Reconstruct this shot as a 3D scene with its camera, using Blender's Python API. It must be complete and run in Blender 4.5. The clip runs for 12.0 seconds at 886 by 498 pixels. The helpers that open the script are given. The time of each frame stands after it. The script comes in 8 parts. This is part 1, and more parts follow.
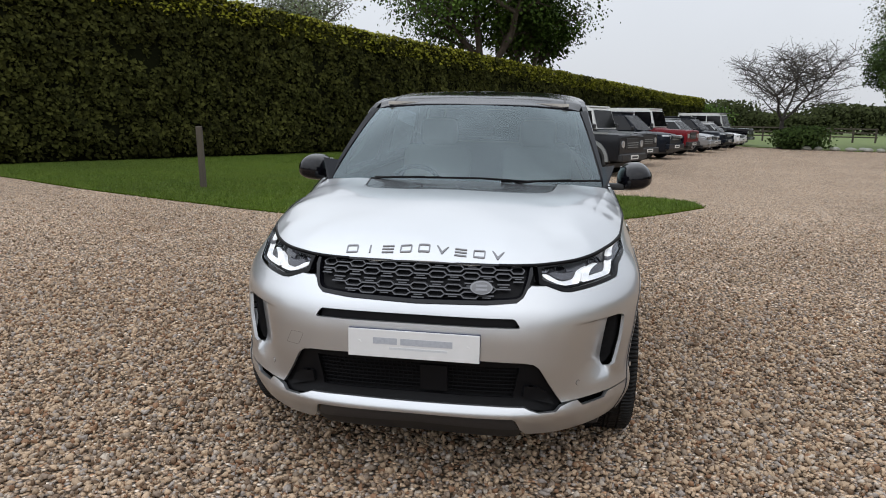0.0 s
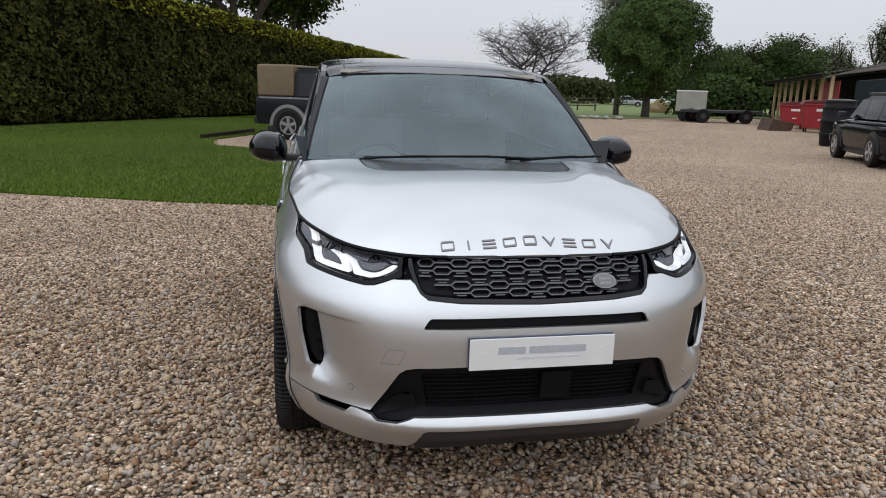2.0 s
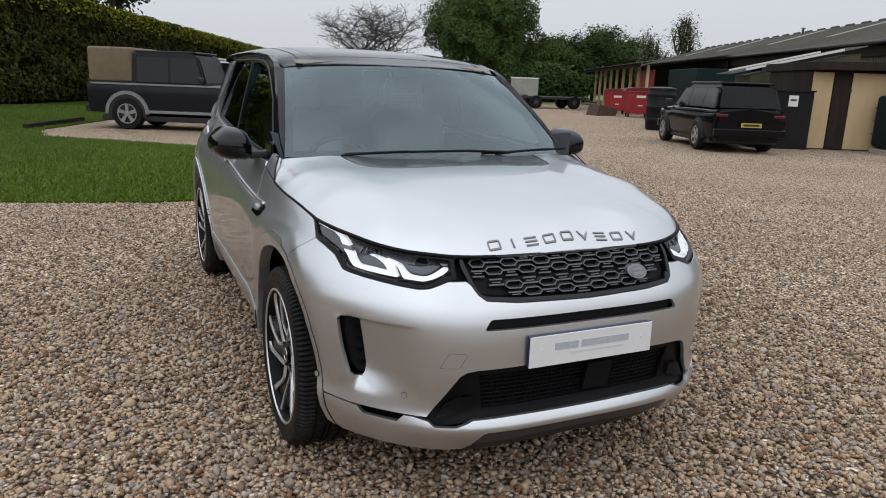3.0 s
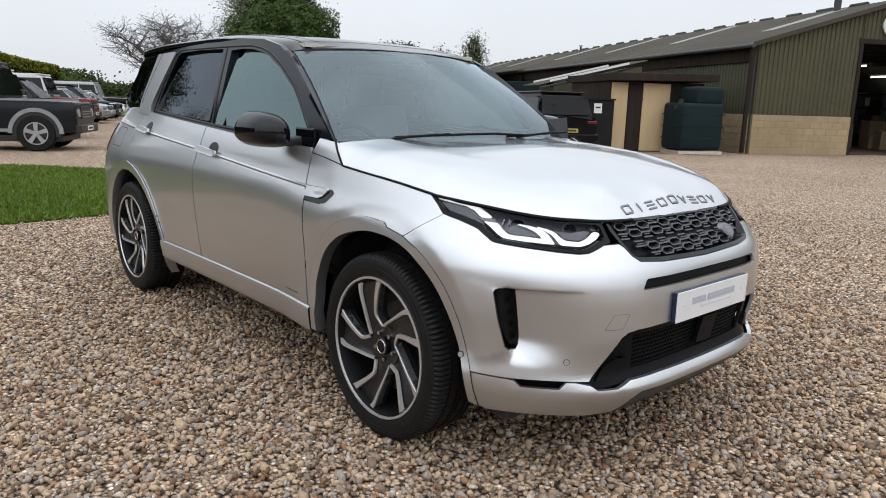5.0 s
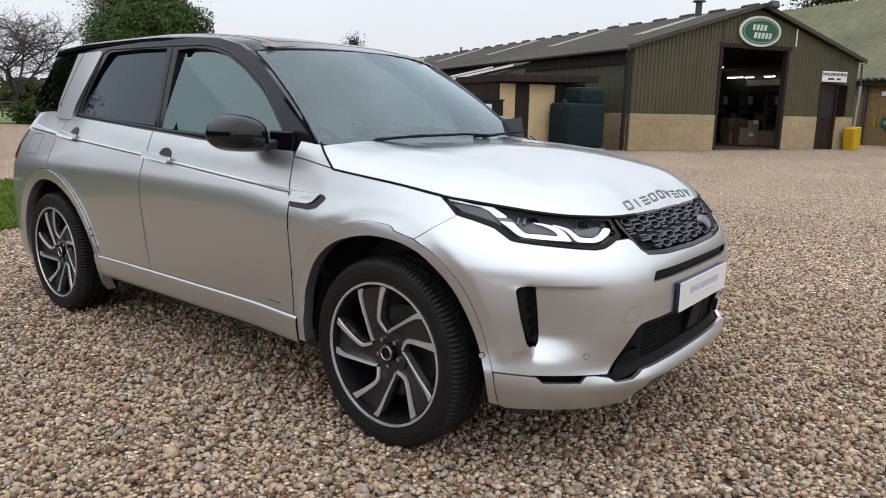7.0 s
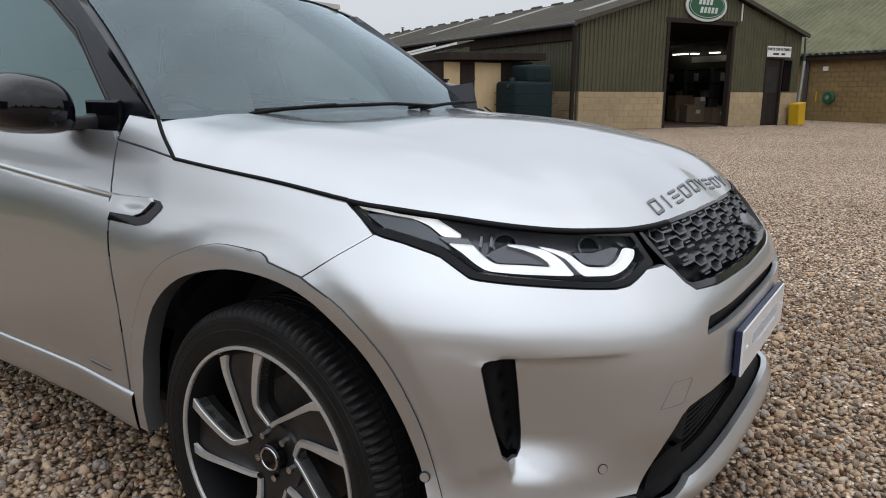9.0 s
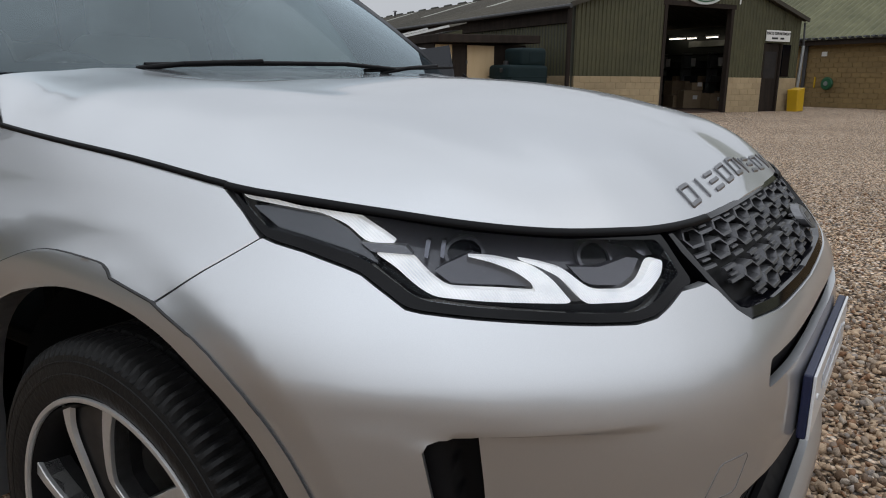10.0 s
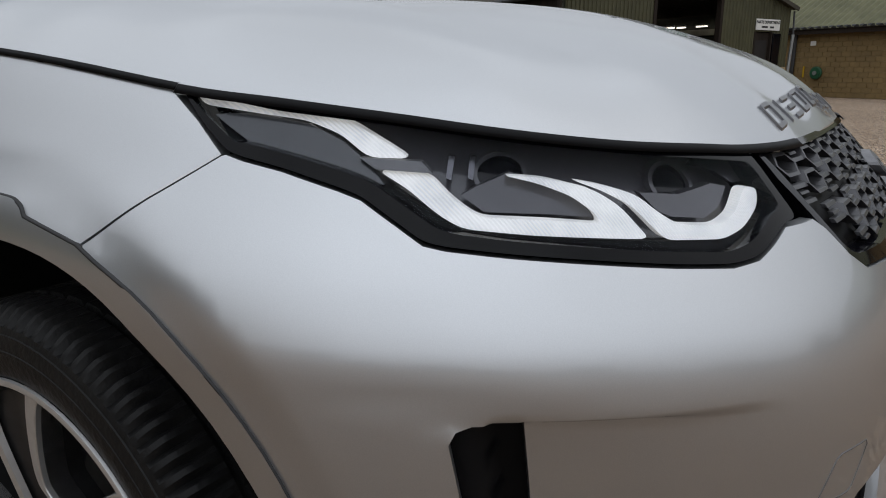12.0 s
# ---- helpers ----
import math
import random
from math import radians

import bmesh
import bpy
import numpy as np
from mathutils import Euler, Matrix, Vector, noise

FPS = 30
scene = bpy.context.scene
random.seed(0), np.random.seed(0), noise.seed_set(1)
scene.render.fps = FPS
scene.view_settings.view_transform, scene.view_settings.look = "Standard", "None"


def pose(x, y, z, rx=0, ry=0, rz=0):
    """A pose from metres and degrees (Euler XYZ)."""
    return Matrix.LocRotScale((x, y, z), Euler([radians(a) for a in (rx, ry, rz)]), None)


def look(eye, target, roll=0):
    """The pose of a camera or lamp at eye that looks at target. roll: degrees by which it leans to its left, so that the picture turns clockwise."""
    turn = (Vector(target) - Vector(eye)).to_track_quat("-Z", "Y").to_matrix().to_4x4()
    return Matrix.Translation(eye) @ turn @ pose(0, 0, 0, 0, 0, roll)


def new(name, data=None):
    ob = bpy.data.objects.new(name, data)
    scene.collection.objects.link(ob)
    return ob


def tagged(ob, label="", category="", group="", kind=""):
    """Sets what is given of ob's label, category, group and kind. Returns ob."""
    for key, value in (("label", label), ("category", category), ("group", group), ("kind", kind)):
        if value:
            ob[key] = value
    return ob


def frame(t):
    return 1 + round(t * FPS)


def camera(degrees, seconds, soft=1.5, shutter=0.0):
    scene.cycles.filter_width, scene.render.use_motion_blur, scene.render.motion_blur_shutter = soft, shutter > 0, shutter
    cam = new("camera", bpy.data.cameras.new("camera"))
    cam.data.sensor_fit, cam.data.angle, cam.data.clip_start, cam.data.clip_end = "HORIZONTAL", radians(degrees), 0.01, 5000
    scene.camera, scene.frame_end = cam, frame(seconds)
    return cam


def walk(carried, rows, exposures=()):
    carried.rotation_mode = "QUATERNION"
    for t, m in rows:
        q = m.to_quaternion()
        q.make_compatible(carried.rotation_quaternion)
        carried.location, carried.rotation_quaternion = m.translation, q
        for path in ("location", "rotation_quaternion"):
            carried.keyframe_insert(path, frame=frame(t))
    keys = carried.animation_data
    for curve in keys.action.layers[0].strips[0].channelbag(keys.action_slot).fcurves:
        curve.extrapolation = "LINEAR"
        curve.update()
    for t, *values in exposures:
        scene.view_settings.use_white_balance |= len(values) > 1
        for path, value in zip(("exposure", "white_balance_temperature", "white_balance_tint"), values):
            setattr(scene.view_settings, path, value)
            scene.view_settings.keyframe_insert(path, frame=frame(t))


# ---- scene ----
cam = camera(64.3, 12.0, soft=1.0)
PATH = [
    (0, (0.517, -3.452, 1.51), (0.21, -1.51, 1.142), 1.1),
    (0.5, (0.174, -3.383, 1.528), (0.003, -1.43, 1.14), 1.2),
    (1, (-0.188, -3.348, 1.529), (-0.147, -1.389, 1.127), 1.4),
    (1.5, (-0.511, -3.251, 1.518), (-0.267, -1.311, 1.1), 1.6),
    (2, (-0.807, -3.046, 1.502), (-0.414, -1.135, 1.063), 1.7),
    (2.5, (-1.125, -2.92, 1.5), (-0.497, -1.075, 1.05), 1.8),
    (3, (-1.488, -2.773, 1.519), (-0.66, -1.012, 1.056), 2.1),
    (5, (-2.481, -2.12, 1.321), (-1.178, -0.658, 0.919), 1.6),
    (5.5, (-2.653, -2.019, 1.309), (-1.308, -0.591, 0.918), 1.5),
    (6, (-2.804, -1.918, 1.324), (-1.301, -0.657, 0.936), 1.6),
    (6.5, (-2.842, -1.866, 1.318), (-1.323, -0.625, 0.929), 1.2),
    (8.5, (-2.166, -1.302, 1.253), (-0.565, -0.178, 0.837), 0.4),
    (9, (-1.91, -1.176, 1.221), (-0.299, -0.073, 0.788), 0.2),
    (9.5, (-1.638, -1.053, 1.169), (-0.026, 0.041, 0.716), 0.2),
    (10, (-1.446, -0.967, 1.143), (0.168, 0.118, 0.674), 0.4),
    (10.5, (-1.309, -0.938, 1.095), (0.302, 0.145, 0.611), 0.3),
    (11, (-1.23, -0.95, 1.079), (0.383, 0.125, 0.588), 0.3),
    (11.5, (-1.215, -0.939, 1.058), (0.404, 0.127, 0.563), 0.2),
    (12, (-1.287, -0.814, 1.017), (0.341, 0.241, 0.53), 0.3),
]
EXPOSURES = [(0.0, 0.02), (1.5, 0.0), (2.5, -0.10), (3.2, -0.10), (5.0, 0.22), (6.5, 0.24), (8.5, 0.04), (9.0, -0.08), (10.0, -0.44), (11.0, -0.57), (12.0, -0.65)]
walk(cam, [(t, look(eye, target, roll)) for t, eye, target, roll in PATH], EXPOSURES)

# ---------------------------------------------------------------- light
world = bpy.data.worlds.new("overcast_sky")
scene.world = world
world.use_nodes = True
wn, wl = world.node_tree.nodes, world.node_tree.links
sky = wn.new("ShaderNodeTexSky")
sky.sky_type = "NISHITA"
sky.sun_disc = False
sky.sun_elevation, sky.sun_rotation = radians(52), radians(150)
sky.air_density, sky.dust_density = 1.0, 3.0
sky_dim = wn.new("ShaderNodeMixRGB")
sky_dim.blend_type, sky_dim.inputs[0].default_value = "MULTIPLY", 1.0
sky_dim.inputs[2].default_value = (0.08, 0.08, 0.08, 1)
# the cloud layer: grey-white, a little brighter towards the zenith, with soft uneven banks
geo = wn.new("ShaderNodeTexCoord")
sep = wn.new("ShaderNodeSeparateXYZ")
rampz = wn.new("ShaderNodeValToRGB")
rampz.color_ramp.elements[0].position, rampz.color_ramp.elements[0].color = 0.0, (0.72, 0.745, 0.795, 1)
rampz.color_ramp.elements[1].position, rampz.color_ramp.elements[1].color = 0.75, (1.24, 1.32, 1.43, 1)
cl = wn.new("ShaderNodeTexNoise")
cl.inputs["Scale"].default_value, cl.inputs["Detail"].default_value = 3.2, 5.0
clr = wn.new("ShaderNodeMapRange")
clr.inputs[1].default_value, clr.inputs[2].default_value = 0.3, 0.7
clr.inputs[3].default_value, clr.inputs[4].default_value = 0.72, 1.24
bank = wn.new("ShaderNodeMixRGB")
bank.inputs[1].default_value = (0.98, 0.98, 0.98, 1)
cm = wn.new("ShaderNodeMixRGB")
cm.blend_type, cm.inputs[0].default_value = "MULTIPLY", 1.0
mx = wn.new("ShaderNodeMixRGB")
mx.inputs[0].default_value = 0.88
bg = wn["Background"]
bg.inputs["Strength"].default_value = 1.0
wl.new(geo.outputs["Generated"], sep.inputs[0])
wl.new(sep.outputs["Z"], rampz.inputs[0])
wl.new(geo.outputs["Generated"], cl.inputs["Vector"])
wl.new(cl.outputs["Fac"], clr.inputs[0])
# the cloud is brighter round the hidden sun
glow = wn.new("ShaderNodeVectorMath")
glow.operation = "DOT_PRODUCT"
glow.inputs[1].default_value = (-0.58, -0.50, 0.64)
glr = wn.new("ShaderNodeMapRange")
glr.interpolation_type = "SMOOTHSTEP"
glr.inputs[1].default_value, glr.inputs[2].default_value, glr.inputs[3].default_value, glr.inputs[4].default_value = 0.35, 1.0, 1.0, 1.36
glm = wn.new("ShaderNodeMixRGB")
glm.blend_type, glm.inputs[0].default_value = "MULTIPLY", 1.0
wl.new(geo.outputs["Generated"], glow.inputs[0])
wl.new(glow.outputs["Value"], glr.inputs[0])
wl.new(rampz.outputs[0], glm.inputs[1])
wl.new(glr.outputs[0], glm.inputs[2])
wl.new(glm.outputs[0], cm.inputs[1])
wl.new(sep.outputs["Z"], bank.inputs[0])
wl.new(clr.outputs[0], bank.inputs[2])
wl.new(bank.outputs[0], cm.inputs[2])
wl.new(sky.outputs[0], sky_dim.inputs[1])
wl.new(sky_dim.outputs[0], mx.inputs[1])
wl.new(cm.outputs[0], mx.inputs[2])
wl.new(mx.outputs[0], bg.inputs["Color"])

sun = new("sun", bpy.data.lights.new("sun", "SUN"))
sun.data.energy, sun.data.angle, sun.data.color = 0.62, radians(160), (1.0, 0.97, 0.92)
sun.matrix_world = look((0, 0, 30), (14, 12, 0))
tagged(sun, kind="structure")


# ---------------------------------------------------------------- materials
def mat(name, c1, c2=None, scale=6.0, rough=0.6, metal=0.0, bump=0.0, bscale=60.0, coat=0.0, rnd=0.0, island=0.0, dirt=0.0, emit=None, spec=0.5, stretch=(1, 1, 1)):
    """A procedural surface: two-scale colour variation, fine relief, an optional per-object or per-island tint."""
    m = bpy.data.materials.new(name)
    m.use_nodes = True
    nd, ln = m.node_tree.nodes, m.node_tree.links
    b = nd["Principled BSDF"]
    c2 = c2 or tuple(v * 0.82 for v in c1)
    tc = nd.new("ShaderNodeTexCoord")
    mp = nd.new("ShaderNodeMapping")
    mp.inputs["Scale"].default_value = stretch
    ln.new(tc.outputs["Object"], mp.inputs[0])
    n1 = nd.new("ShaderNodeTexNoise")
    n1.inputs["Scale"].default_value, n1.inputs["Detail"].default_value, n1.inputs["Roughness"].default_value = scale, 8.0, 0.65
    ln.new(mp.outputs[0], n1.inputs["Vector"])
    r1 = nd.new("ShaderNodeMapRange")
    r1.inputs[1].default_value, r1.inputs[2].default_value = 0.3, 0.7
    ln.new(n1.outputs["Fac"], r1.inputs[0])
    mixc = nd.new("ShaderNodeMixRGB")
    mixc.inputs[1].default_value, mixc.inputs[2].default_value = (*c1, 1), (*c2, 1)
    ln.new(r1.outputs[0], mixc.inputs[0])
    col = mixc.outputs[0]
    if dirt:
        n2 = nd.new("ShaderNodeTexNoise")
        n2.inputs["Scale"].default_value, n2.inputs["Detail"].default_value = scale * 0.13, 6.0
        ln.new(mp.outputs[0], n2.inputs["Vector"])
        r2 = nd.new("ShaderNodeMapRange")
        r2.inputs[1].default_value, r2.inputs[2].default_value, r2.inputs[3].default_value, r2.inputs[4].default_value = 0.35, 0.65, 1.0 - dirt, 1.0
        ln.new(n2.outputs["Fac"], r2.inputs[0])
        mm = nd.new("ShaderNodeMixRGB")
        mm.blend_type, mm.inputs[0].default_value = "MULTIPLY", 1.0
        ln.new(col, mm.inputs[1])
        ln.new(r2.outputs[0], mm.inputs[2])
        col = mm.outputs[0]
    for amount, node, sock in ((rnd, "ShaderNodeObjectInfo", "Random"), (island, "ShaderNodeNewGeometry", "Random Per Island")):
        if amount:
            oi = nd.new(node)
            r3 = nd.new("ShaderNodeMapRange")
            r3.inputs[3].default_value, r3.inputs[4].default_value = 1.0 - amount, 1.0 + amount * 0.6
            ln.new(oi.outputs[sock], r3.inputs[0])
            mm = nd.new("ShaderNodeMixRGB")
            mm.blend_type, mm.inputs[0].default_value = "MULTIPLY", 1.0
            ln.new(col, mm.inputs[1])
            ln.new(r3.outputs[0], mm.inputs[2])
            col = mm.outputs[0]
    ln.new(col, b.inputs["Base Color"])
    b.inputs["Metallic"].default_value = metal
    b.inputs["Specular IOR Level"].default_value = spec
    b.inputs["Coat Weight"].default_value = coat
    b.inputs["Coat Roughness"].default_value = 0.04
    rr = nd.new("ShaderNodeMapRange")
    rr.inputs[3].default_value, rr.inputs[4].default_value = rough * 0.88, min(1.0, rough * 1.12)
    ln.new(n1.outputs["Fac"], rr.inputs[0])
    ln.new(rr.outputs[0], b.inputs["Roughness"])
    if bump:
        n3 = nd.new("ShaderNodeTexNoise")
        n3.inputs["Scale"].default_value, n3.inputs["Detail"].default_value = bscale, 4.0
        ln.new(mp.outputs[0], n3.inputs["Vector"])
        bp = nd.new("ShaderNodeBump")
        bp.inputs["Strength"].default_value, bp.inputs["Distance"].default_value = bump, 0.01
        ln.new(n3.outputs["Fac"], bp.inputs["Height"])
        ln.new(bp.outputs[0], b.inputs["Normal"])
    if emit:
        b.inputs["Emission Color"].default_value = (*emit[:3], 1)
        b.inputs["Emission Strength"].default_value = emit[3]
    return m


def palette(m, colours):
    """Gives a material one of several base colours at random to each island of its mesh."""
    nd, ln = m.node_tree.nodes, m.node_tree.links
    g = nd.new("ShaderNodeNewGeometry")
    cr = nd.new("ShaderNodeValToRGB")
    cr.color_ramp.interpolation = "CONSTANT"
    el = cr.color_ramp.elements
    for i, c in enumerate(colours):
        e = el[i] if i < 2 else el.new(0.5)
        e.position = i / len(colours)
        e.color = (*c, 1)
    ln.new(g.outputs["Random Per Island"], cr.inputs[0])
    old = nd["Principled BSDF"].inputs["Base Color"].links[0].from_socket
    mm = nd.new("ShaderNodeMixRGB")
    mm.blend_type, mm.inputs[0].default_value = "MULTIPLY", 1.0
    ln.new(cr.outputs[0], mm.inputs[1])
    ln.new(old, mm.inputs[2])
    ln.new(mm.outputs[0], nd["Principled BSDF"].inputs["Base Color"])
    return m


STONES = [(0.493, 0.357, 0.257), (0.674, 0.527, 0.397), (0.306, 0.202, 0.131), (0.474, 0.365, 0.283), (0.780, 0.666, 0.552), (0.411, 0.239, 0.144),
          (0.569, 0.419, 0.288), (0.174, 0.124, 0.092), (0.728, 0.581, 0.443), (0.517, 0.355, 0.230), (0.358, 0.312, 0.279), (0.243, 0.148, 0.099)]
M_STONE = palette(mat("gravel_stone", (1, 1, 1), (0.72, 0.70, 0.68), 90, 0.8, bump=0.4, bscale=240, island=0.50, dirt=0.25, spec=0.16), STONES)


def gravel_sheet():
    """Flint gravel seen from further off: voronoi pebbles of many browns, the shade in their gaps put into the colour.
    """
    m = bpy.data.materials.new("gravel_sheet")
    m.use_nodes = True
    nd, ln = m.node_tree.nodes, m.node_tree.links
    b = nd["Principled BSDF"]
    b.inputs["Roughness"].default_value = 0.9
    b.inputs["Specular IOR Level"].default_value = 0.1
    tc = nd.new("ShaderNodeTexCoord")
    vo = nd.new("ShaderNodeTexVoronoi")
    vo.inputs["Scale"].default_value = 50.0
    ln.new(tc.outputs["Object"], vo.inputs["Vector"])
    wn_ = nd.new("ShaderNodeTexWhiteNoise")
    ln.new(vo.outputs["Position"], wn_.inputs["Vector"])
    cr = nd.new("ShaderNodeValToRGB")
    cr.color_ramp.interpolation = "CONSTANT"
    for i, c in enumerate(STONES):
        e = cr.color_ramp.elements[i] if i < 2 else cr.color_ramp.elements.new(0.5)
        e.position, e.color = i / len(STONES), (*c, 1)
    ln.new(wn_.outputs["Value"], cr.inputs[0])
    # paints shade between pebbles: colour falls off away from each centre
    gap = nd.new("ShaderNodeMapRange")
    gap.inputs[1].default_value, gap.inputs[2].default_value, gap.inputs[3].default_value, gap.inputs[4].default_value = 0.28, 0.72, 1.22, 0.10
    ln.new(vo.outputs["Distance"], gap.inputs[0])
    n2 = nd.new("ShaderNodeTexNoise")
    n2.inputs["Scale"].default_value, n2.inputs["Detail"].default_value = 0.35, 7.0
    ln.new(tc.outputs["Object"], n2.inputs["Vector"])
    r2 = nd.new("ShaderNodeMapRange")
    r2.inputs[1].default_value, r2.inputs[2].default_value, r2.inputs[3].default_value, r2.inputs[4].default_value = 0.3, 0.7, 0.86, 1.12
    ln.new(n2.outputs["Fac"], r2.inputs[0])
    m1, m2 = nd.new("ShaderNodeMixRGB"), nd.new("ShaderNodeMixRGB")
    for q in (m1, m2):
        q.blend_type, q.inputs[0].default_value = "MULTIPLY", 1.0
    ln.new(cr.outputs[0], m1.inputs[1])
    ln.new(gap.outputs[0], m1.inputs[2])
    # scattered darker and paler drifts a hand wide
    n3 = nd.new("ShaderNodeTexNoise")
    n3.inputs["Scale"].default_value, n3.inputs["Detail"].default_value, n3.inputs["Roughness"].default_value = 13.0, 8.0, 0.85
    ln.new(tc.outputs["Object"], n3.inputs["Vector"])
    r3 = nd.new("ShaderNodeMapRange")
    r3.inputs[1].default_value, r3.inputs[2].default_value, r3.inputs[3].default_value, r3.inputs[4].default_value = 0.34, 0.66, 0.55, 1.45
    ln.new(n3.outputs["Fac"], r3.inputs[0])
    m3 = nd.new("ShaderNodeMixRGB")
    m3.blend_type, m3.inputs[0].default_value = "MULTIPLY", 1.0
    ln.new(m1.outputs[0], m3.inputs[1])
    ln.new(r3.outputs[0], m3.inputs[2])
    ln.new(m3.outputs[0], m2.inputs[1])
    ln.new(r2.outputs[0], m2.inputs[2])
    ln.new(m2.outputs[0], b.inputs["Base Color"])
    bp = nd.new("ShaderNodeBump")
    bp.invert = True
    bp.inputs["Strength"].default_value, bp.inputs["Distance"].default_value = 0.9, 0.012
    ln.new(vo.outputs["Distance"], bp.inputs["Height"])
    ln.new(bp.outputs[0], b.inputs["Normal"])
    return m


M_GRAVEL = gravel_sheet()
M_GRASS = mat("lawn_soil", (0.042, 0.076, 0.008), (0.056, 0.088, 0.010), 3.0, 0.95, bump=0.6, bscale=50, dirt=0.3, spec=0.0)
M_BLADE = mat("grass_blade", (0.094, 0.160, 0.010), (0.128, 0.182, 0.014), 1.2, 0.75, island=0.3, dirt=0.25)
M_FIELD = mat("field", (0.10, 0.15, 0.03), (0.13, 0.16, 0.045), 0.6, 0.9, bump=0.5, bscale=8)
M_HEDGE = mat("hedge_leaf", (0.088, 0.090, 0.022), (0.027, 0.032, 0.009), 2.6, 0.75, island=0.7, dirt=0.4, spec=0.05)
M_HEDGE_TOP = mat("new_shoots", (0.27, 0.265, 0.022), (0.15, 0.16, 0.015), 1.5, 0.7, island=0.45, spec=0.15)
# near-black puts the shade between the leaves into the colour
M_HEDGE_IN = mat("hedge_inner_shade", (0.012, 0.013, 0.006), (0.007, 0.008, 0.004), 3, 0.95, spec=0.0)
M_LEAF = mat("tree_leaf", (0.040, 0.078, 0.012), (0.068, 0.112, 0.018), 0.5, 0.7, island=0.45, spec=0.12)
M_LEAF_OAK = mat("oak_leaf", (0.042, 0.074, 0.018), (0.068, 0.104, 0.028), 0.5, 0.7, island=0.5, spec=0.1)
M_LEAF_DARK = mat("dark_leaf", (0.028, 0.052, 0.012), (0.048, 0.070, 0.018), 0.4, 0.7, island=0.5, spec=0.08)
M_BUD = mat("bud_haze", (0.085, 0.078, 0.05), (0.06, 0.056, 0.04), 0.5, 0.8, island=0.3, spec=0.05)
M_LEAF_OLIVE = mat("olive_leaf", (0.050, 0.058, 0.022), (0.036, 0.046, 0.017), 0.5, 0.75, island=0.4, spec=0.05)
M_LEAF_PALE = mat("pale_leaf", (0.115, 0.140, 0.055), (0.085, 0.110, 0.05), 0.5, 0.65, island=0.4)
M_BARK = mat("bark", (0.085, 0.066, 0.048), (0.05, 0.04, 0.032), 9, 0.9, bump=0.8, bscale=20, stretch=(1, 1, 0.25))
M_BARE = mat("bare_twigs", (0.05, 0.043, 0.037), (0.035, 0.031, 0.028), 4, 0.9, bump=0.4)
M_SHEET = mat("green_sheet_metal", (0.076, 0.071, 0.030), (0.053, 0.051, 0.022), 2.0, 0.6, bump=0.1, dirt=0.25)
M_SHEET_DARK = mat("dark_sheet_metal", (0.042, 0.045, 0.030), (0.03, 0.032, 0.024), 2.0, 0.6, dirt=0.3)
M_ROOF = mat("mossy_cement_sheet", (0.068, 0.057, 0.040), (0.046, 0.040, 0.027), 1.4, 0.85, bump=0.4, bscale=25, dirt=0.35)
M_ROOF2 = mat("lichen_sheet", (0.190, 0.185, 0.100), (0.120, 0.122, 0.068), 1.6, 0.85, bump=0.4, bscale=25, dirt=0.3)
M_SKYLIGHT = mat("rooflight_sheet", (0.40, 0.39, 0.33), (0.28, 0.28, 0.24), 2.0, 0.5, dirt=0.3)
M_STONEWALL = mat("buff_block", (0.40, 0.305, 0.180), (0.33, 0.250, 0.145), 3.0, 0.9, bump=0.35, bscale=70, rnd=0.07, dirt=0.3)
# darker copy of the buff block, with the second barn's shade in its colour
M_STONEWALL_SHADE = mat("shaded_buff_block", (0.25, 0.166, 0.066), (0.18, 0.120, 0.048), 3.0, 0.9, bump=0.35, bscale=70, rnd=0.09, dirt=0.25)
M_MORTAR = mat("mortar", (0.31, 0.242, 0.146), None, 8, 0.95, bump=0.3)
M_DARKTIMBER = mat("dark_timber", (0.040, 0.030, 0.024), (0.024, 0.019, 0.016), 5, 0.85, spec=0.12, bump=0.4, stretch=(1, 1, 0.15), dirt=0.3)
M_PLY = mat("pale_plywood", (0.58, 0.43, 0.25), (0.50, 0.36, 0.20), 2.5, 0.7, bump=0.1, stretch=(1, 1, 0.2), dirt=0.15)
M_TANK = mat("dark_green_plastic", (0.009, 0.018, 0.019), (0.012, 0.021, 0.023), 2, 0.6, bump=0.05, spec=0.08)
M_WOODGREY = mat("weathered_wood", (0.10, 0.083, 0.064), (0.062, 0.051, 0.040), 8, 0.9, bump=0.6, stretch=(1, 1, 0.12))
M_CABINET = mat("dark_painted_steel", (0.016, 0.016, 0.018), (0.010, 0.010, 0.011), 3, 0.6, spec=0.15, dirt=0.3)
M_STRAW = mat("straw", (0.30, 0.22, 0.10), (0.20, 0.14, 0.06), 6, 0.95, bump=0.8, bscale=30, dirt=0.3)
M_PALLET = mat("pallet_wood", (0.55, 0.49, 0.41), (0.42, 0.37, 0.30), 8, 0.9, bump=0.4)
# dim building interiors: their shade is put into this near-black
M_BLACKIN = mat("shed_interior_shade", (0.016, 0.012, 0.010), (0.009, 0.007, 0.006), 2, 0.85, dirt=0.3)
M_REDPAINT = mat("red_paint", (0.36, 0.012, 0.016), (0.27, 0.010, 0.014), 3, 0.45, bump=0.05, dirt=0.25)
M_RUSTY = mat("rusty_steel", (0.10, 0.055, 0.035), (0.06, 0.035, 0.025), 6, 0.8, bump=0.2, dirt=0.3)
M_REDLID = mat("dark_red_lid", (0.12, 0.010, 0.012), (0.09, 0.008, 0.010), 4, 0.45, dirt=0.2)
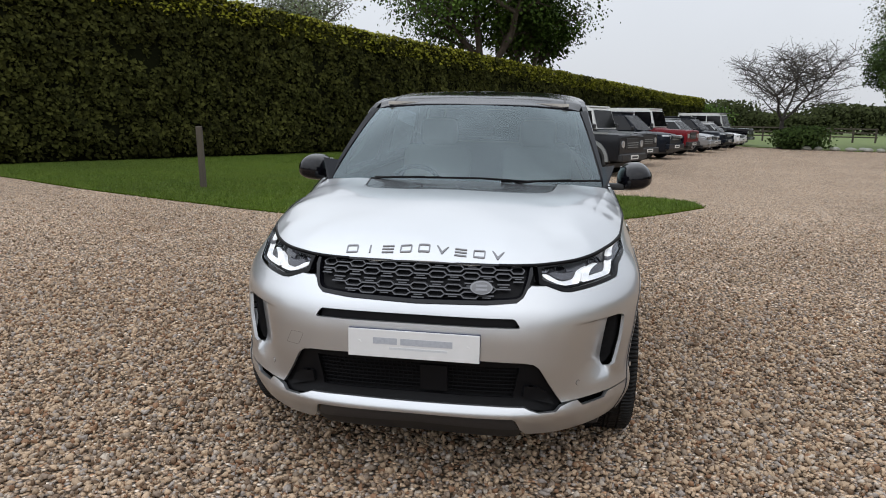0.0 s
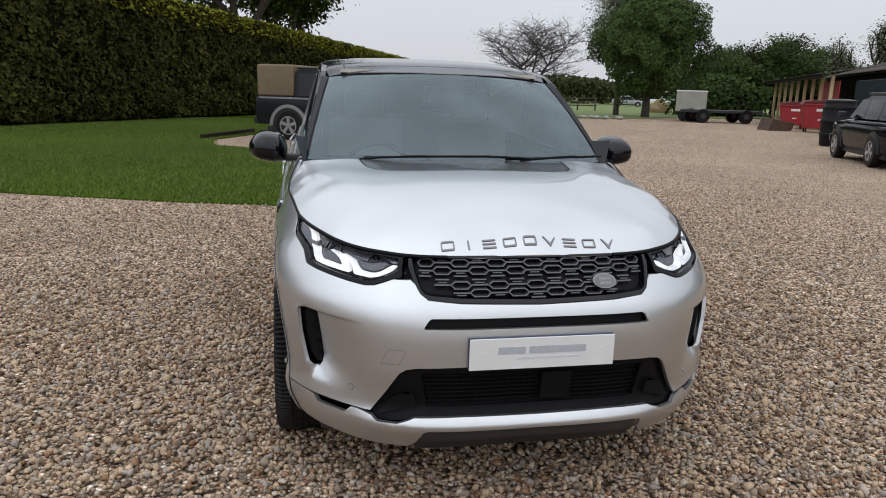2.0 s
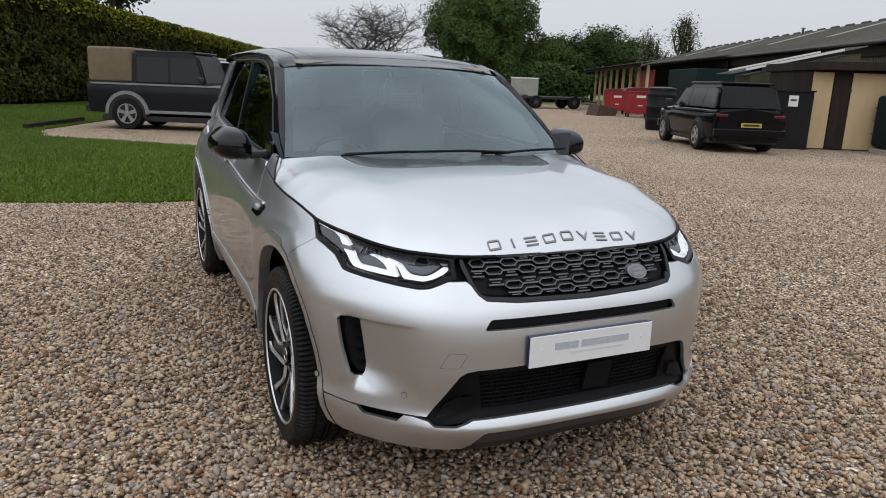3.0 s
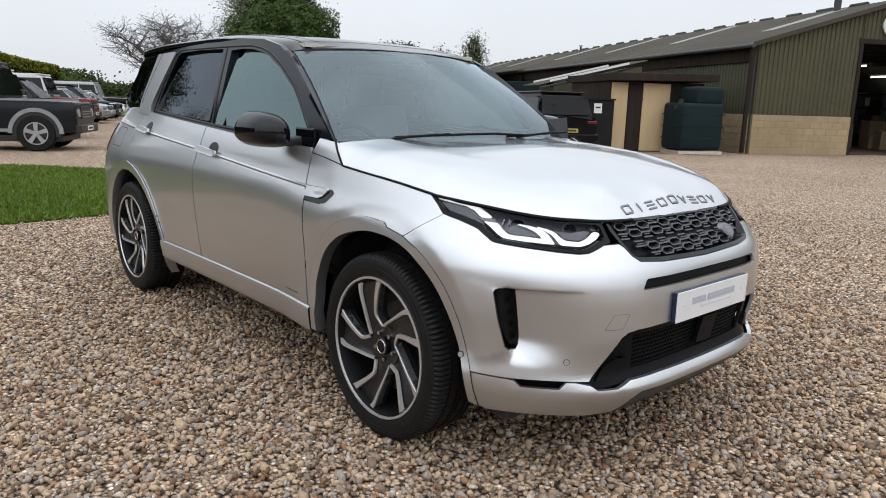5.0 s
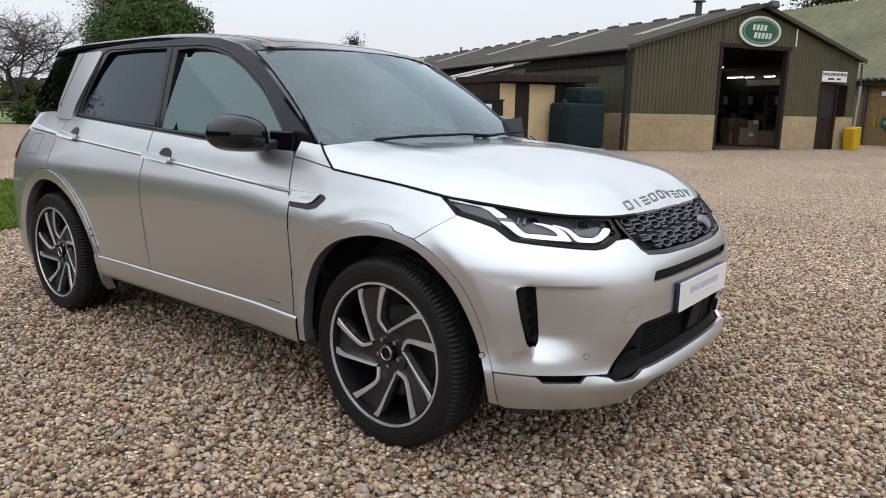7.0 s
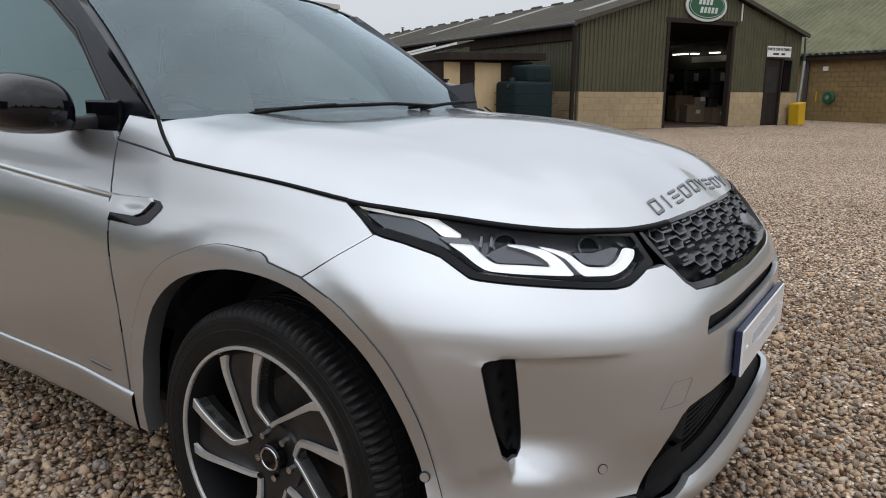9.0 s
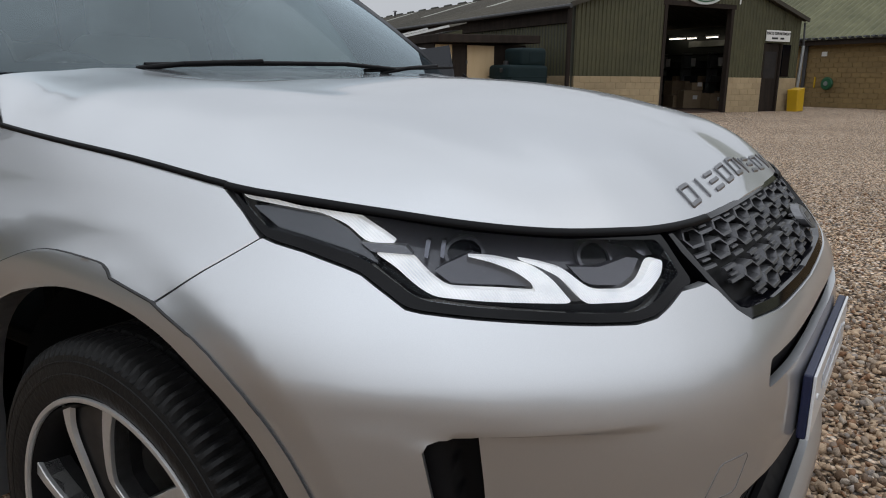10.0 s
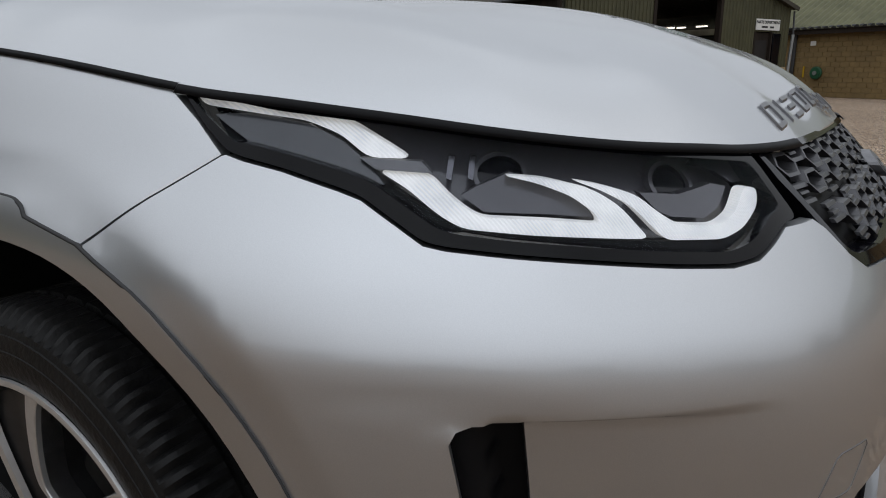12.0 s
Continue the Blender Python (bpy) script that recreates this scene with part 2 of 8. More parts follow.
M_WHITE = mat("white_paint", (0.78, 0.77, 0.74), (0.70, 0.69, 0.66), 4, 0.5, dirt=0.12)
M_YELLOW = mat("yellow_plastic", (0.58, 0.36, 0.008), (0.50, 0.30, 0.006), 4, 0.5, dirt=0.2)
M_TUBE = mat("lit_tube", (0.9, 0.9, 0.85), None, 4, 0.5, emit=(1.0, 0.92, 0.78, 4.0))
M_CARDBOARD = mat("cardboard", (0.30, 0.22, 0.14), (0.25, 0.18, 0.11), 4, 0.85)
M_STEEL = mat("galvanised", (0.33, 0.34, 0.34), (0.26, 0.27, 0.27), 6, 0.45, metal=0.7)
M_DARKSTEEL = mat("dark_steel", (0.05, 0.05, 0.052), None, 6, 0.5, metal=0.3)
M_SIGNGREEN = mat("sign_green", (0.012, 0.085, 0.035), (0.010, 0.070, 0.03), 3, 0.4)
M_SIGNSILVER = mat("sign_silver", (0.62, 0.64, 0.62), (0.52, 0.54, 0.52), 3, 0.4, metal=0.2)
M_BLACK = mat("black_plastic", (0.012, 0.012, 0.013), (0.017, 0.017, 0.018), 30, 0.5, bump=0.05, bscale=400)
M_BLACKSOFT = mat("black_trim", (0.022, 0.022, 0.023), (0.016, 0.016, 0.017), 30, 0.6)
M_RUBBER = mat("tyre_rubber", (0.0055, 0.0055, 0.006), (0.010, 0.0096, 0.0094), 14, 0.5, spec=0.2, bump=0.2, bscale=120)
M_GLOSSBLACK = mat("gloss_black", (0.004, 0.004, 0.006), None, 10, 0.08, spec=0.34)
M_CHROME = mat("bright_metal", (0.62, 0.62, 0.62), None, 10, 0.15, metal=1.0)
M_ALLOY = mat("silver_alloy", (0.50, 0.50, 0.51), (0.45, 0.45, 0.46), 20, 0.3, metal=0.8)
M_CANVAS = mat("khaki_canvas", (0.20, 0.15, 0.095), (0.16, 0.12, 0.075), 6, 0.95, bump=0.3, bscale=200, dirt=0.2)


def glass_mat(name, tint, base, gain=1.0, rough=0.02, shine=(0.84, 0.95, 0.97)):
    """Glazing: clear with a tint, under a mirror gloss that grows towards grazing angles."""
    m = bpy.data.materials.new(name)
    m.use_nodes = True
    nd, ln = m.node_tree.nodes, m.node_tree.links
    nd.remove(nd["Principled BSDF"])
    gl = nd.new("ShaderNodeBsdfGlossy")
    gl.inputs["Roughness"].default_value = rough
    gl.inputs["Color"].default_value = (*shine, 1)
    tr = nd.new("ShaderNodeBsdfTransparent")
    tr.inputs[0].default_value = (*tint, 1)
    mixs = nd.new("ShaderNodeMixShader")
    fr = nd.new("ShaderNodeFresnel")
    fr.inputs[0].default_value = 1.52
    ad = nd.new("ShaderNodeMath")
    ad.operation, ad.use_clamp = "MULTIPLY_ADD", True
    ad.inputs[1].default_value, ad.inputs[2].default_value = gain, base
    ln.new(fr.outputs[0], ad.inputs[0])
    ln.new(ad.outputs[0], mixs.inputs[0])
    ln.new(tr.outputs[0], mixs.inputs[1])
    ln.new(gl.outputs[0], mixs.inputs[2])
    ln.new(mixs.outputs[0], nd["Material Output"].inputs[0])
    return m


M_GLASS = glass_mat("clear_glazing", (0.18, 0.25, 0.25), 0.10, 1.0, shine=(0.72, 0.95, 0.95))
M_PRIVACY = glass_mat("privacy_glazing", (0.02, 0.023, 0.026), 0.03, 0.75, shine=(0.78, 0.88, 1.0))


# ---------------------------------------------------------------- building blocks
def part(name, bm, material, parent=None, label="", at=None, smooth=False, angle=None):
    """Links a bmesh as one mesh object, under a thing or a part where one is given."""
    if isinstance(bm, bmesh.types.BMesh):
        me = bpy.data.meshes.new(name)
        bm.to_mesh(me)
        bm.free()
    else:
        me = bm
    if material and not me.materials:
        me.materials.append(material)
    if smooth:
        me.shade_smooth()
        if angle:
            me.set_sharp_from_angle(angle=radians(angle))
    ob = new(name, me)
    if parent:
        ob.parent = parent
    if at is not None:
        ob.matrix_basis = at
    if label:
        ob["label"] = label
    return ob


def thing(name, label, category, at=None, group="", kind=""):
    e = new(name)
    e.empty_display_size = 0.1
    if at is not None:
        e.matrix_basis = at
    return tagged(e, label, category, group, kind)


def box(sx, sy, sz, at=(0, 0, 0), bevel=0.0, bm=None, turn=None, seg=2):
    """A box centred on at in x and y, standing on at's z."""
    bm = bm or bmesh.new()
    m = Matrix.Translation(at) @ (turn or Matrix()) @ Matrix.Translation((0, 0, sz / 2)) @ Matrix.Diagonal((sx, sy, sz, 1))
    r = bmesh.ops.create_cube(bm, size=1.0, matrix=m)
    if bevel:
        es = {e for v in r["verts"] for e in v.link_edges}
        bmesh.ops.bevel(bm, geom=list(es), offset=bevel, segments=seg, affect="EDGES", profile=0.5)
    return bm


def rod(a, b, r1, r2=None, n=10, bm=None, caps=True):
    """A round bar from a to b."""
    bm = bm or bmesh.new()
    a, b = Vector(a), Vector(b)
    d = b - a
    m = Matrix.Translation((a + b) / 2) @ d.to_track_quat("Z", "Y").to_matrix().to_4x4()
    bmesh.ops.create_cone(bm, cap_ends=caps, segments=n, radius1=r1, radius2=r1 if r2 is None else r2, depth=d.length, matrix=m)
    return bm


def prism(pts, depth, m=None, bevel=0.0, bm=None, seg=2):
    """A flat outline in x and y, extruded along z by depth."""
    bm = bm or bmesh.new()
    m = m or Matrix()
    lo = [bm.verts.new(m @ Vector((x, y, 0))) for x, y in pts]
    hi = [bm.verts.new(m @ Vector((x, y, depth))) for x, y in pts]
    n = len(pts)
    fs = [bm.faces.new(lo[::-1]), bm.faces.new(hi)]
    fs += [bm.faces.new((lo[i], lo[(i + 1) % n], hi[(i + 1) % n], hi[i])) for i in range(n)]
    bmesh.ops.recalc_face_normals(bm, faces=fs)
    if bevel:
        es = {e for f in fs[:2] for e in f.edges}
        bmesh.ops.bevel(bm, geom=list(es), offset=bevel, segments=seg, affect="EDGES", profile=0.5)
    return bm


def lathe(profile, n=48, bm=None, m=None):
    """A profile of (radius, height) turned about z."""
    bm = bm or bmesh.new()
    m = m or Matrix()
    rings = [[bm.verts.new(m @ Vector((r * math.cos(2 * math.pi * k / n), r * math.sin(2 * math.pi * k / n), h))) for k in range(n)] for r, h in profile]
    for a, b in zip(rings, rings[1:]):
        for k in range(n):
            bm.faces.new((a[k], a[(k + 1) % n], b[(k + 1) % n], b[k]))
    return bm


def mesh_np(name, verts, faces, material, k):
    """A mesh from arrays: faces of k corners each."""
    me = bpy.data.meshes.new(name)
    me.vertices.add(len(verts))
    me.vertices.foreach_set("co", np.ascontiguousarray(verts, dtype=np.float32).ravel())
    me.loops.add(faces.size)
    me.loops.foreach_set("vertex_index", np.ascontiguousarray(faces, dtype=np.int32).ravel())
    me.polygons.add(len(faces))
    me.polygons.foreach_set("loop_start", np.arange(0, faces.size, k, dtype=np.int32))
    me.polygons.foreach_set("loop_total", np.full(len(faces), k, dtype=np.int32))
    me.update(calc_edges=True)
    me.validate()
    me.materials.append(material)
    return me

# ---------------------------------------------------------------- ground
bm = bmesh.new()
bmesh.ops.create_grid(bm, x_segments=24, y_segments=24, size=900)
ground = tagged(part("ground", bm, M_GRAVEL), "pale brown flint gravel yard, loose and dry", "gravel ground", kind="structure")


def sheet(name, outline, z, material, label, category, sub=0):
    """A thin turf or gravel sheet with a low edge, lying on the ground."""
    b = prism(outline, z, Matrix.Translation((0, 0, -0.002)))
    return tagged(part(name, b, material), label, category, kind="structure")


H0, HD = Vector((-11.96, 16.41)), Vector((0.4754, 0.8798))
HN = Vector((0.8798, -0.4754))


def hpt(s, off=0.0):
    p = H0 + HD * s + HN * off
    return (p.x, p.y)


VERGE = [hpt(-7, -1.5), (-15.2, 12.3), (-13.6, 11.5), (-11.2, 10.35), (-8.6, 8.95), (-6.4, 7.95), (-4.4, 7.10), (-2.4, 6.40), (-1.1, 6.10), (0.0, 6.20), (0.80, 6.75),
         (1.5, 7.55), (2.4, 8.6), (3.15, 9.6), (3.1, 10.4), (2.5, 10.95), (1.6, 11.2), (0.45, 12.5), (-1.2, 13.9), (-2.9, 15.2), (-3.1, 17.2), (-1.6, 21.2), (0.9, 27.4), (4.9, 37.9), (9.5, 49.8), hpt(60, -1.0), hpt(60, -2.5)]
verge = sheet("lawn", VERGE, 0.022, M_GRASS, "mown grass verge in front of the hedge", "grass")
FAR = [(-40, 66), (-4, 60), (9.5, 52), (12.8, 43.6), (17.5, 40.4), (22.5, 42.7), (27, 46), (31.5, 46.5), (60, 62), (300, 200), (300, 420), (-300, 420), (-300, 180)]
far_field = sheet("field", FAR, 0.05, M_FIELD, "rough green paddock beyond the yard", "grass field")


def inside(x, y, poly):
    r = np.zeros(len(x), bool)
    n = len(poly)
    for i in range(n):
        (x1, y1), (x2, y2) = poly[i], poly[(i + 1) % n]
        c = ((y1 > y) != (y2 > y)) & (x < (x2 - x1) * (y - y1) / (y2 - y1 + 1e-12) + x1)
        r ^= c
    return r


def grass_blades(poly, count, hgt, seed, box_):
    g = np.random.default_rng(seed)
    x, y = g.uniform(box_[0], box_[2], count), g.uniform(box_[1], box_[3], count)
    keep = inside(x + g.normal(0, 0.045, count), y + g.normal(0, 0.045, count), poly)
    x, y = x[keep], y[keep]
    n = len(x)
    a, h, lean, ln = g.uniform(0, 6.283, n), hgt * g.uniform(0.5, 1.3, n), g.normal(0, 0.6, n), g.uniform(0, 6.283, n)
    w = 0.006 + 0.006 * g.random(n)
    base = np.stack([x, y, np.full(n, 0.018)], 1)
    side = np.stack([np.cos(a) * w, np.sin(a) * w, np.zeros(n)], 1)
    tip = base + np.stack([np.cos(ln) * lean * h, np.sin(ln) * lean * h, h], 1)
    v = np.stack([base - side, base + side, tip], 1).reshape(-1, 3)
    return mesh_np("grass_blades", v, np.arange(3 * n).reshape(-1, 3), M_BLADE, 3)


tagged(part("grass", grass_blades(VERGE, 190000, 0.042, 5, (-14, 6, 3.5, 17)), None), "short mown grass blades of the verge", "grass", kind="stuff")
tagged(part("grass", grass_blades(VERGE, 190000, 0.045, 6, (-15.5, 12, 3.5, 30)), None), "short mown grass blades along the hedge", "grass", kind="stuff")

# a few daisies and pale weeds in the turf are part of the grass; the timber edging of the parking bay
edging = tagged(part("bay_edging", box(3.4, 0.12, 0.14, (0, 0, 0), 0.012), M_DARKTIMBER, at=pose(-2.85, 18.9, 0, 0, 0, 70)), "low dark timber edging beside the parking bay", "timber edging")


# ---------------------------------------------------------------- leaves
def leaf_cloud(name, centres, normals, size, seed, material, spread=1.0):
    """Small folded leaves, two triangles each, at the centres given and facing roughly along the normals."""
    g = np.random.default_rng(seed)
    n = len(centres)
    nn = normals + g.normal(0, 0.55 * spread, (n, 3))
    nn /= np.linalg.norm(nn, axis=1, keepdims=True) + 1e-9
    t = np.cross(nn, g.normal(0, 1, (n, 3)))
    t /= np.linalg.norm(t, axis=1, keepdims=True) + 1e-9
    b = np.cross(nn, t)
    L = (size * g.uniform(0.6, 1.4, n))[:, None]
    W = L * 0.36
    v = np.stack([centres - t * L * 0.5, centres + b * W + nn * W * 0.3, centres + t * L * 0.5, centres - b * W + nn * W * 0.3], 1).reshape(-1, 3)
    i = np.arange(n) * 4
    f = np.stack([i, i + 1, i + 2, i, i + 2, i + 3], 1).reshape(-1, 3)
    return mesh_np(name, v, f, material, 3)


def hedge():
    """A tall clipped hedge: an inner mass coloured near-black as shade, the clipped face of leaves, and pale new shoots
    on its top.
    """
    root = thing("hedge", "tall clipped evergreen hedge with pale new shoots along its top", "hedge", kind="")
    g = np.random.default_rng(11)
    L0, L1, W = -12.0, 53.0, 2.0

    def height(s):
        return np.interp(s, (-26, 2, 8, 18, 26, 44, 53), (5.6, 5.25, 4.92, 4.56, 4.28, 3.66, 3.50))

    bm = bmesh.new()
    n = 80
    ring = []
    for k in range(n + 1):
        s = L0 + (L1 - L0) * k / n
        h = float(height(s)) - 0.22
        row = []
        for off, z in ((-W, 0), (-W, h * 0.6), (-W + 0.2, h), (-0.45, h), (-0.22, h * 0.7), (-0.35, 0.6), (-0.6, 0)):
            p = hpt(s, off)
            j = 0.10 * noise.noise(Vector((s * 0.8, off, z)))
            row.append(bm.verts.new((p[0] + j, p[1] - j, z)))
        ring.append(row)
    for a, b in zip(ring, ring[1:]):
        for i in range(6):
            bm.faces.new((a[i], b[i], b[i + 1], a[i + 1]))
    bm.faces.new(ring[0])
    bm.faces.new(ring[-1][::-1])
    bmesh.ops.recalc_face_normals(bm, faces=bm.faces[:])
    part("inner_mass", bm, M_HEDGE_IN, root, "inner mass of the hedge, near-black for the shade between leaves")

    def face(count, smin, smax, zlo, seed, size, name):
        q = np.random.default_rng(seed)
        s = q.uniform(smin, smax, count)
        z = zlo + (height(s) - zlo) * q.random(count) ** 0.9
        lump = np.array([noise.noise(Vector((a * 0.9, c * 1.1, 3.0))) + 0.6 * noise.noise(Vector((a * 3.1, c * 3.3, 7.0))) for a, c in zip(s, z)])
        off = -0.10 + 0.24 * lump - 0.26 * q.random(count) ** 2 - 0.35 * np.clip(0.8 - z, 0, 1)
        keep = (lump > -0.42) | (q.random(count) < 0.4)
        s, z, off = s[keep], z[keep], off[keep]
        c = np.stack([H0.x + HD.x * s + HN.x * off, H0.y + HD.y * s + HN.y * off, z], 1)
        nm = np.tile(np.array([[HN.x, HN.y, 0.45]]), (len(s), 1))
        part(name, leaf_cloud(name, c, nm, size, seed, M_HEDGE), None, root)

    face(62000, -9, 22, 0.12, 21, 0.145, "clipped_face")
    face(26000, 22, 53, 0.2, 22, 0.15, "clipped_face")
    q = np.random.default_rng(31)
    s = q.uniform(-11, 53, 26000)
    off = np.where(q.random(26000) < 0.5, q.uniform(-W, 0.03, 26000), q.uniform(-0.3, 0.05, 26000))
    z = height(s) - 0.06 + 0.12 * q.random(26000) - 0.75 * q.random(26000) ** 1.7 * (off > -0.35) + 0.10 * np.array([noise.noise(Vector((a * 1.3, b, 0))) for a, b in zip(s, off)])
    c = np.stack([H0.x + HD.x * s + HN.x * off, H0.y + HD.y * s + HN.y * off, z], 1)
    nm = np.tile(np.array([[HN.x * 0.4, HN.y * 0.4, 0.9]]), (len(s), 1))
    part("new_growth", leaf_cloud("new_growth", c, nm, 0.13, 31, M_HEDGE_TOP), None, root, "yellow-green new shoots")
    return root


hedge()


def limbs(rng, height, spread, levels, lean=0.0, start=0.28, split=3, thick=0.04):
    """Branch segments of a tree as (a, b, r1, r2), and the ends of its twigs."""
    segs, ends = [], []

    def grow(p, d, L, r, lev):
        steps = 3
        q = p
        for i in range(steps):
            d2 = (d + Vector((rng.normal(0, 0.16), rng.normal(0, 0.16), rng.normal(0.04, 0.1)))).normalized()
            e = q + d2 * L / steps
            segs.append((q, e, r * (1 - 0.25 * i / steps), r * (1 - 0.25 * (i + 1) / steps)))
            q, d = e, d2
            if lev > 0 and i < steps - 1 and rng.random() < 0.7:
                side = Vector((rng.normal(0, 1), rng.normal(0, 1), rng.normal(0.25, 0.4))).normalized()
                grow(q, (d * 0.45 + side * spread).normalized(), L * 0.62, r * 0.5, lev - 1)
        if lev <= 0:
            ends.append(q)
            return
        for k in range(split):
            a = 6.283 * (k + rng.random() * 0.8) / split
            side = Vector((math.cos(a), math.sin(a), rng.normal(0.1, 0.25)))
            grow(q, (d * 0.7 + side * spread).normalized(), L * rng.uniform(0.62, 0.8), r * 0.62, lev - 1)

    trunk_top = Vector((lean, 0, height * start))
    segs.append((Vector((0, 0, -0.1)), trunk_top * 0.5, height * thick, height * thick * 0.82))
    segs.append((trunk_top * 0.5, trunk_top, height * thick * 0.82, height * thick * 0.7))
    for k in range(split + 1):
        a = 6.283 * (k + rng.random() * 0.6) / (split + 1)
        grow(trunk_top, Vector((math.cos(a) * spread, math.sin(a) * spread, 0.85 + rng.random() * 0.3)).normalized(), height * 0.30, height * thick * 0.5, levels)
    return segs, ends


def branch_mesh(segs, n=5):
    V, F = [], []
    for a, b, r1, r2 in segs:
        d = (b - a).normalized()
        u = d.orthogonal().normalized()
        w = d.cross(u)
        i0 = len(V)
        for c, r in ((a, r1), (b, r2)):
            for k in range(n):
                t = 6.283 * k / n
                V.append(c + (u * math.cos(t) + w * math.sin(t)) * r)
        for k in range(n):
            F.append((i0 + k, i0 + (k + 1) % n, i0 + n + (k + 1) % n, i0 + n + k))
    return np.array([tuple(v) for v in V]), np.array(F)


def tree(x, y, height, seed, leaves, leaf_size, material, label, radius=None, squash=0.8, bark=M_BARK, levels=2, low=0.3, spread=0.75, thick=0.04, start=0.28, fill=0.0):
    """A tree: tapered trunk and limbs, and a crown of leaves gathered in uneven clumps."""
    rng = np.random.default_rng(seed)
    root = thing("tree", label, "tree", pose(x, y, 0, 0, 0, rng.uniform(0, 360)))
    segs, ends = limbs(rng, height, spread, levels, start=start, thick=thick)
    zmax = max(e.z for e in ends)
    k = height / zmax * 0.93
    rad = max(math.hypot(e.x, e.y) for e in ends)
    kx = (radius / rad * 0.9) if radius else k
    segs = [(Vector((a.x * kx, a.y * kx, a.z * k)), Vector((b.x * kx, b.y * kx, b.z * k)), r1, r2) for a, b, r1, r2 in segs]
    ends = [Vector((e.x * kx, e.y * kx, e.z * k)) for e in ends]
    v, f = branch_mesh(segs, 6)
    part("trunk", mesh_np("trunk", v, f, bark, 4), None, root, smooth=True)
    if leaves:
        e = np.array([tuple(p) for p in ends])
        mids = np.array([tuple(b) for a, b, r1, r2 in segs[8:]])
        pool = np.concatenate([e, e, mids[mids[:, 2] > height * low]])
        pick = rng.integers(0, len(pool), leaves)
        cs = height * 0.055
        off = np.clip(rng.normal(0, 1, (leaves, 3)), -1.7, 1.7) * np.array([cs, cs, cs * squash])
        c = pool[pick] + off
        if fill:
            # the outer canopy: lumps of foliage over the whole crown
            m = int(leaves * fill)
            d = rng.normal(0, 1, (m, 3))
            d /= np.linalg.norm(d, axis=1, keepdims=True)
            R = radius or rad * kx
            lump = np.array([0.86 + 0.40 * noise.noise(Vector(q) * 2.0 + Vector((seed, 0, 0))) + 0.20 * noise.noise(Vector(q) * 5.0) for q in d])
            lump *= 1 - 0.22 * np.clip(d[:, 2], 0, 1)
            rr = (lump * rng.random(m) ** 0.16)[:, None]
            d[:, :2] *= (1 - 0.30 * np.clip(d[:, 2], -0.2, 1))[:, None]
            zc, zr = height * (1 + low) / 2, height * (1 - low) / 2
            c[:m] = d * rr * np.array([R, R, zr]) + np.array([0, 0, zc])
        c[:, 2] = np.clip(c[:, 2], height * low * 0.75, None)
        nm = c - np.array([0, 0, height * 0.5])
        nm /= np.linalg.norm(nm, axis=1, keepdims=True) + 1e-6
        part("crown", leaf_cloud("crown", c, nm + np.array([0, 0, 0.5]), leaf_size, seed, material), None, root)
    return root


tree(-3.47, 38.46, 14.2, 3, 34000, 0.19, M_LEAF, "tall leafy tree in spring green behind the hedge", radius=7.9, low=0.14, levels=3, thick=0.03)
tree(-16.63, 40.79, 10.4, 4, 15000, 0.17, M_LEAF_PALE, "pale tree coming into leaf behind the hedge", radius=5.2, levels=3, thick=0.022, low=0.25)
tree(-1.43, 41.03, 9.0, 14, 10000, 0.24, M_LEAF, "leafy tree behind the hedge", radius=3.2)
tree(13.9, 42.8, 6.9, 6, 3600, 0.075, M_BUD, "bare spreading tree with a few opening buds", radius=5.9, bark=M_BARE, levels=4, spread=1.05, thick=0.024, start=0.24)
tree(23.8, 45.2, 10.6, 7, 76000, 0.16, M_LEAF_OAK, "broad leafy tree in full green at the yard's edge", radius=4.2, low=0.12, start=0.2, fill=0.97, thick=0.030)
tree(22.8, 48.0, 11.9, 8, 15000, 0.13, M_LEAF_PALE, "thin pale tree half in leaf", radius=3.4, thick=0.020, levels=3)
for k, (x, y, h, r, s) in enumerate(((38.4, 58.0, 6.8, 4.6, 41), (43.4, 58.0, 7.7, 5.0, 42), (48.9, 59.4, 7.2, 4.6, 43))):
    tagged(tree(x, y, h, s, 26000, 0.22, M_LEAF_DARK, "dark green broad tree beyond the yard", radius=r, low=0.06, start=0.15, fill=0.7), group="trees beyond the yard")
tree(43.8, 50.6, 7.1, 51, 2600, 0.16, M_LEAF_PALE, "thin pointed pale tree behind the shed roof", radius=1.3)
tree(46.1, 48.6, 8.5, 52, 2800, 0.16, M_LEAF_PALE, "thin pointed pale tree behind the shed roof", radius=1.5)
tree(58, 27, 8.9, 53, 6000, 0.22, M_LEAF_DARK, "dark treetop behind the shed roof", radius=2.0)
tree(60, 10.5, 12.5, 54, 6000, 0.26, M_LEAF_DARK, "dark treetop behind the shed roof", radius=2.6)


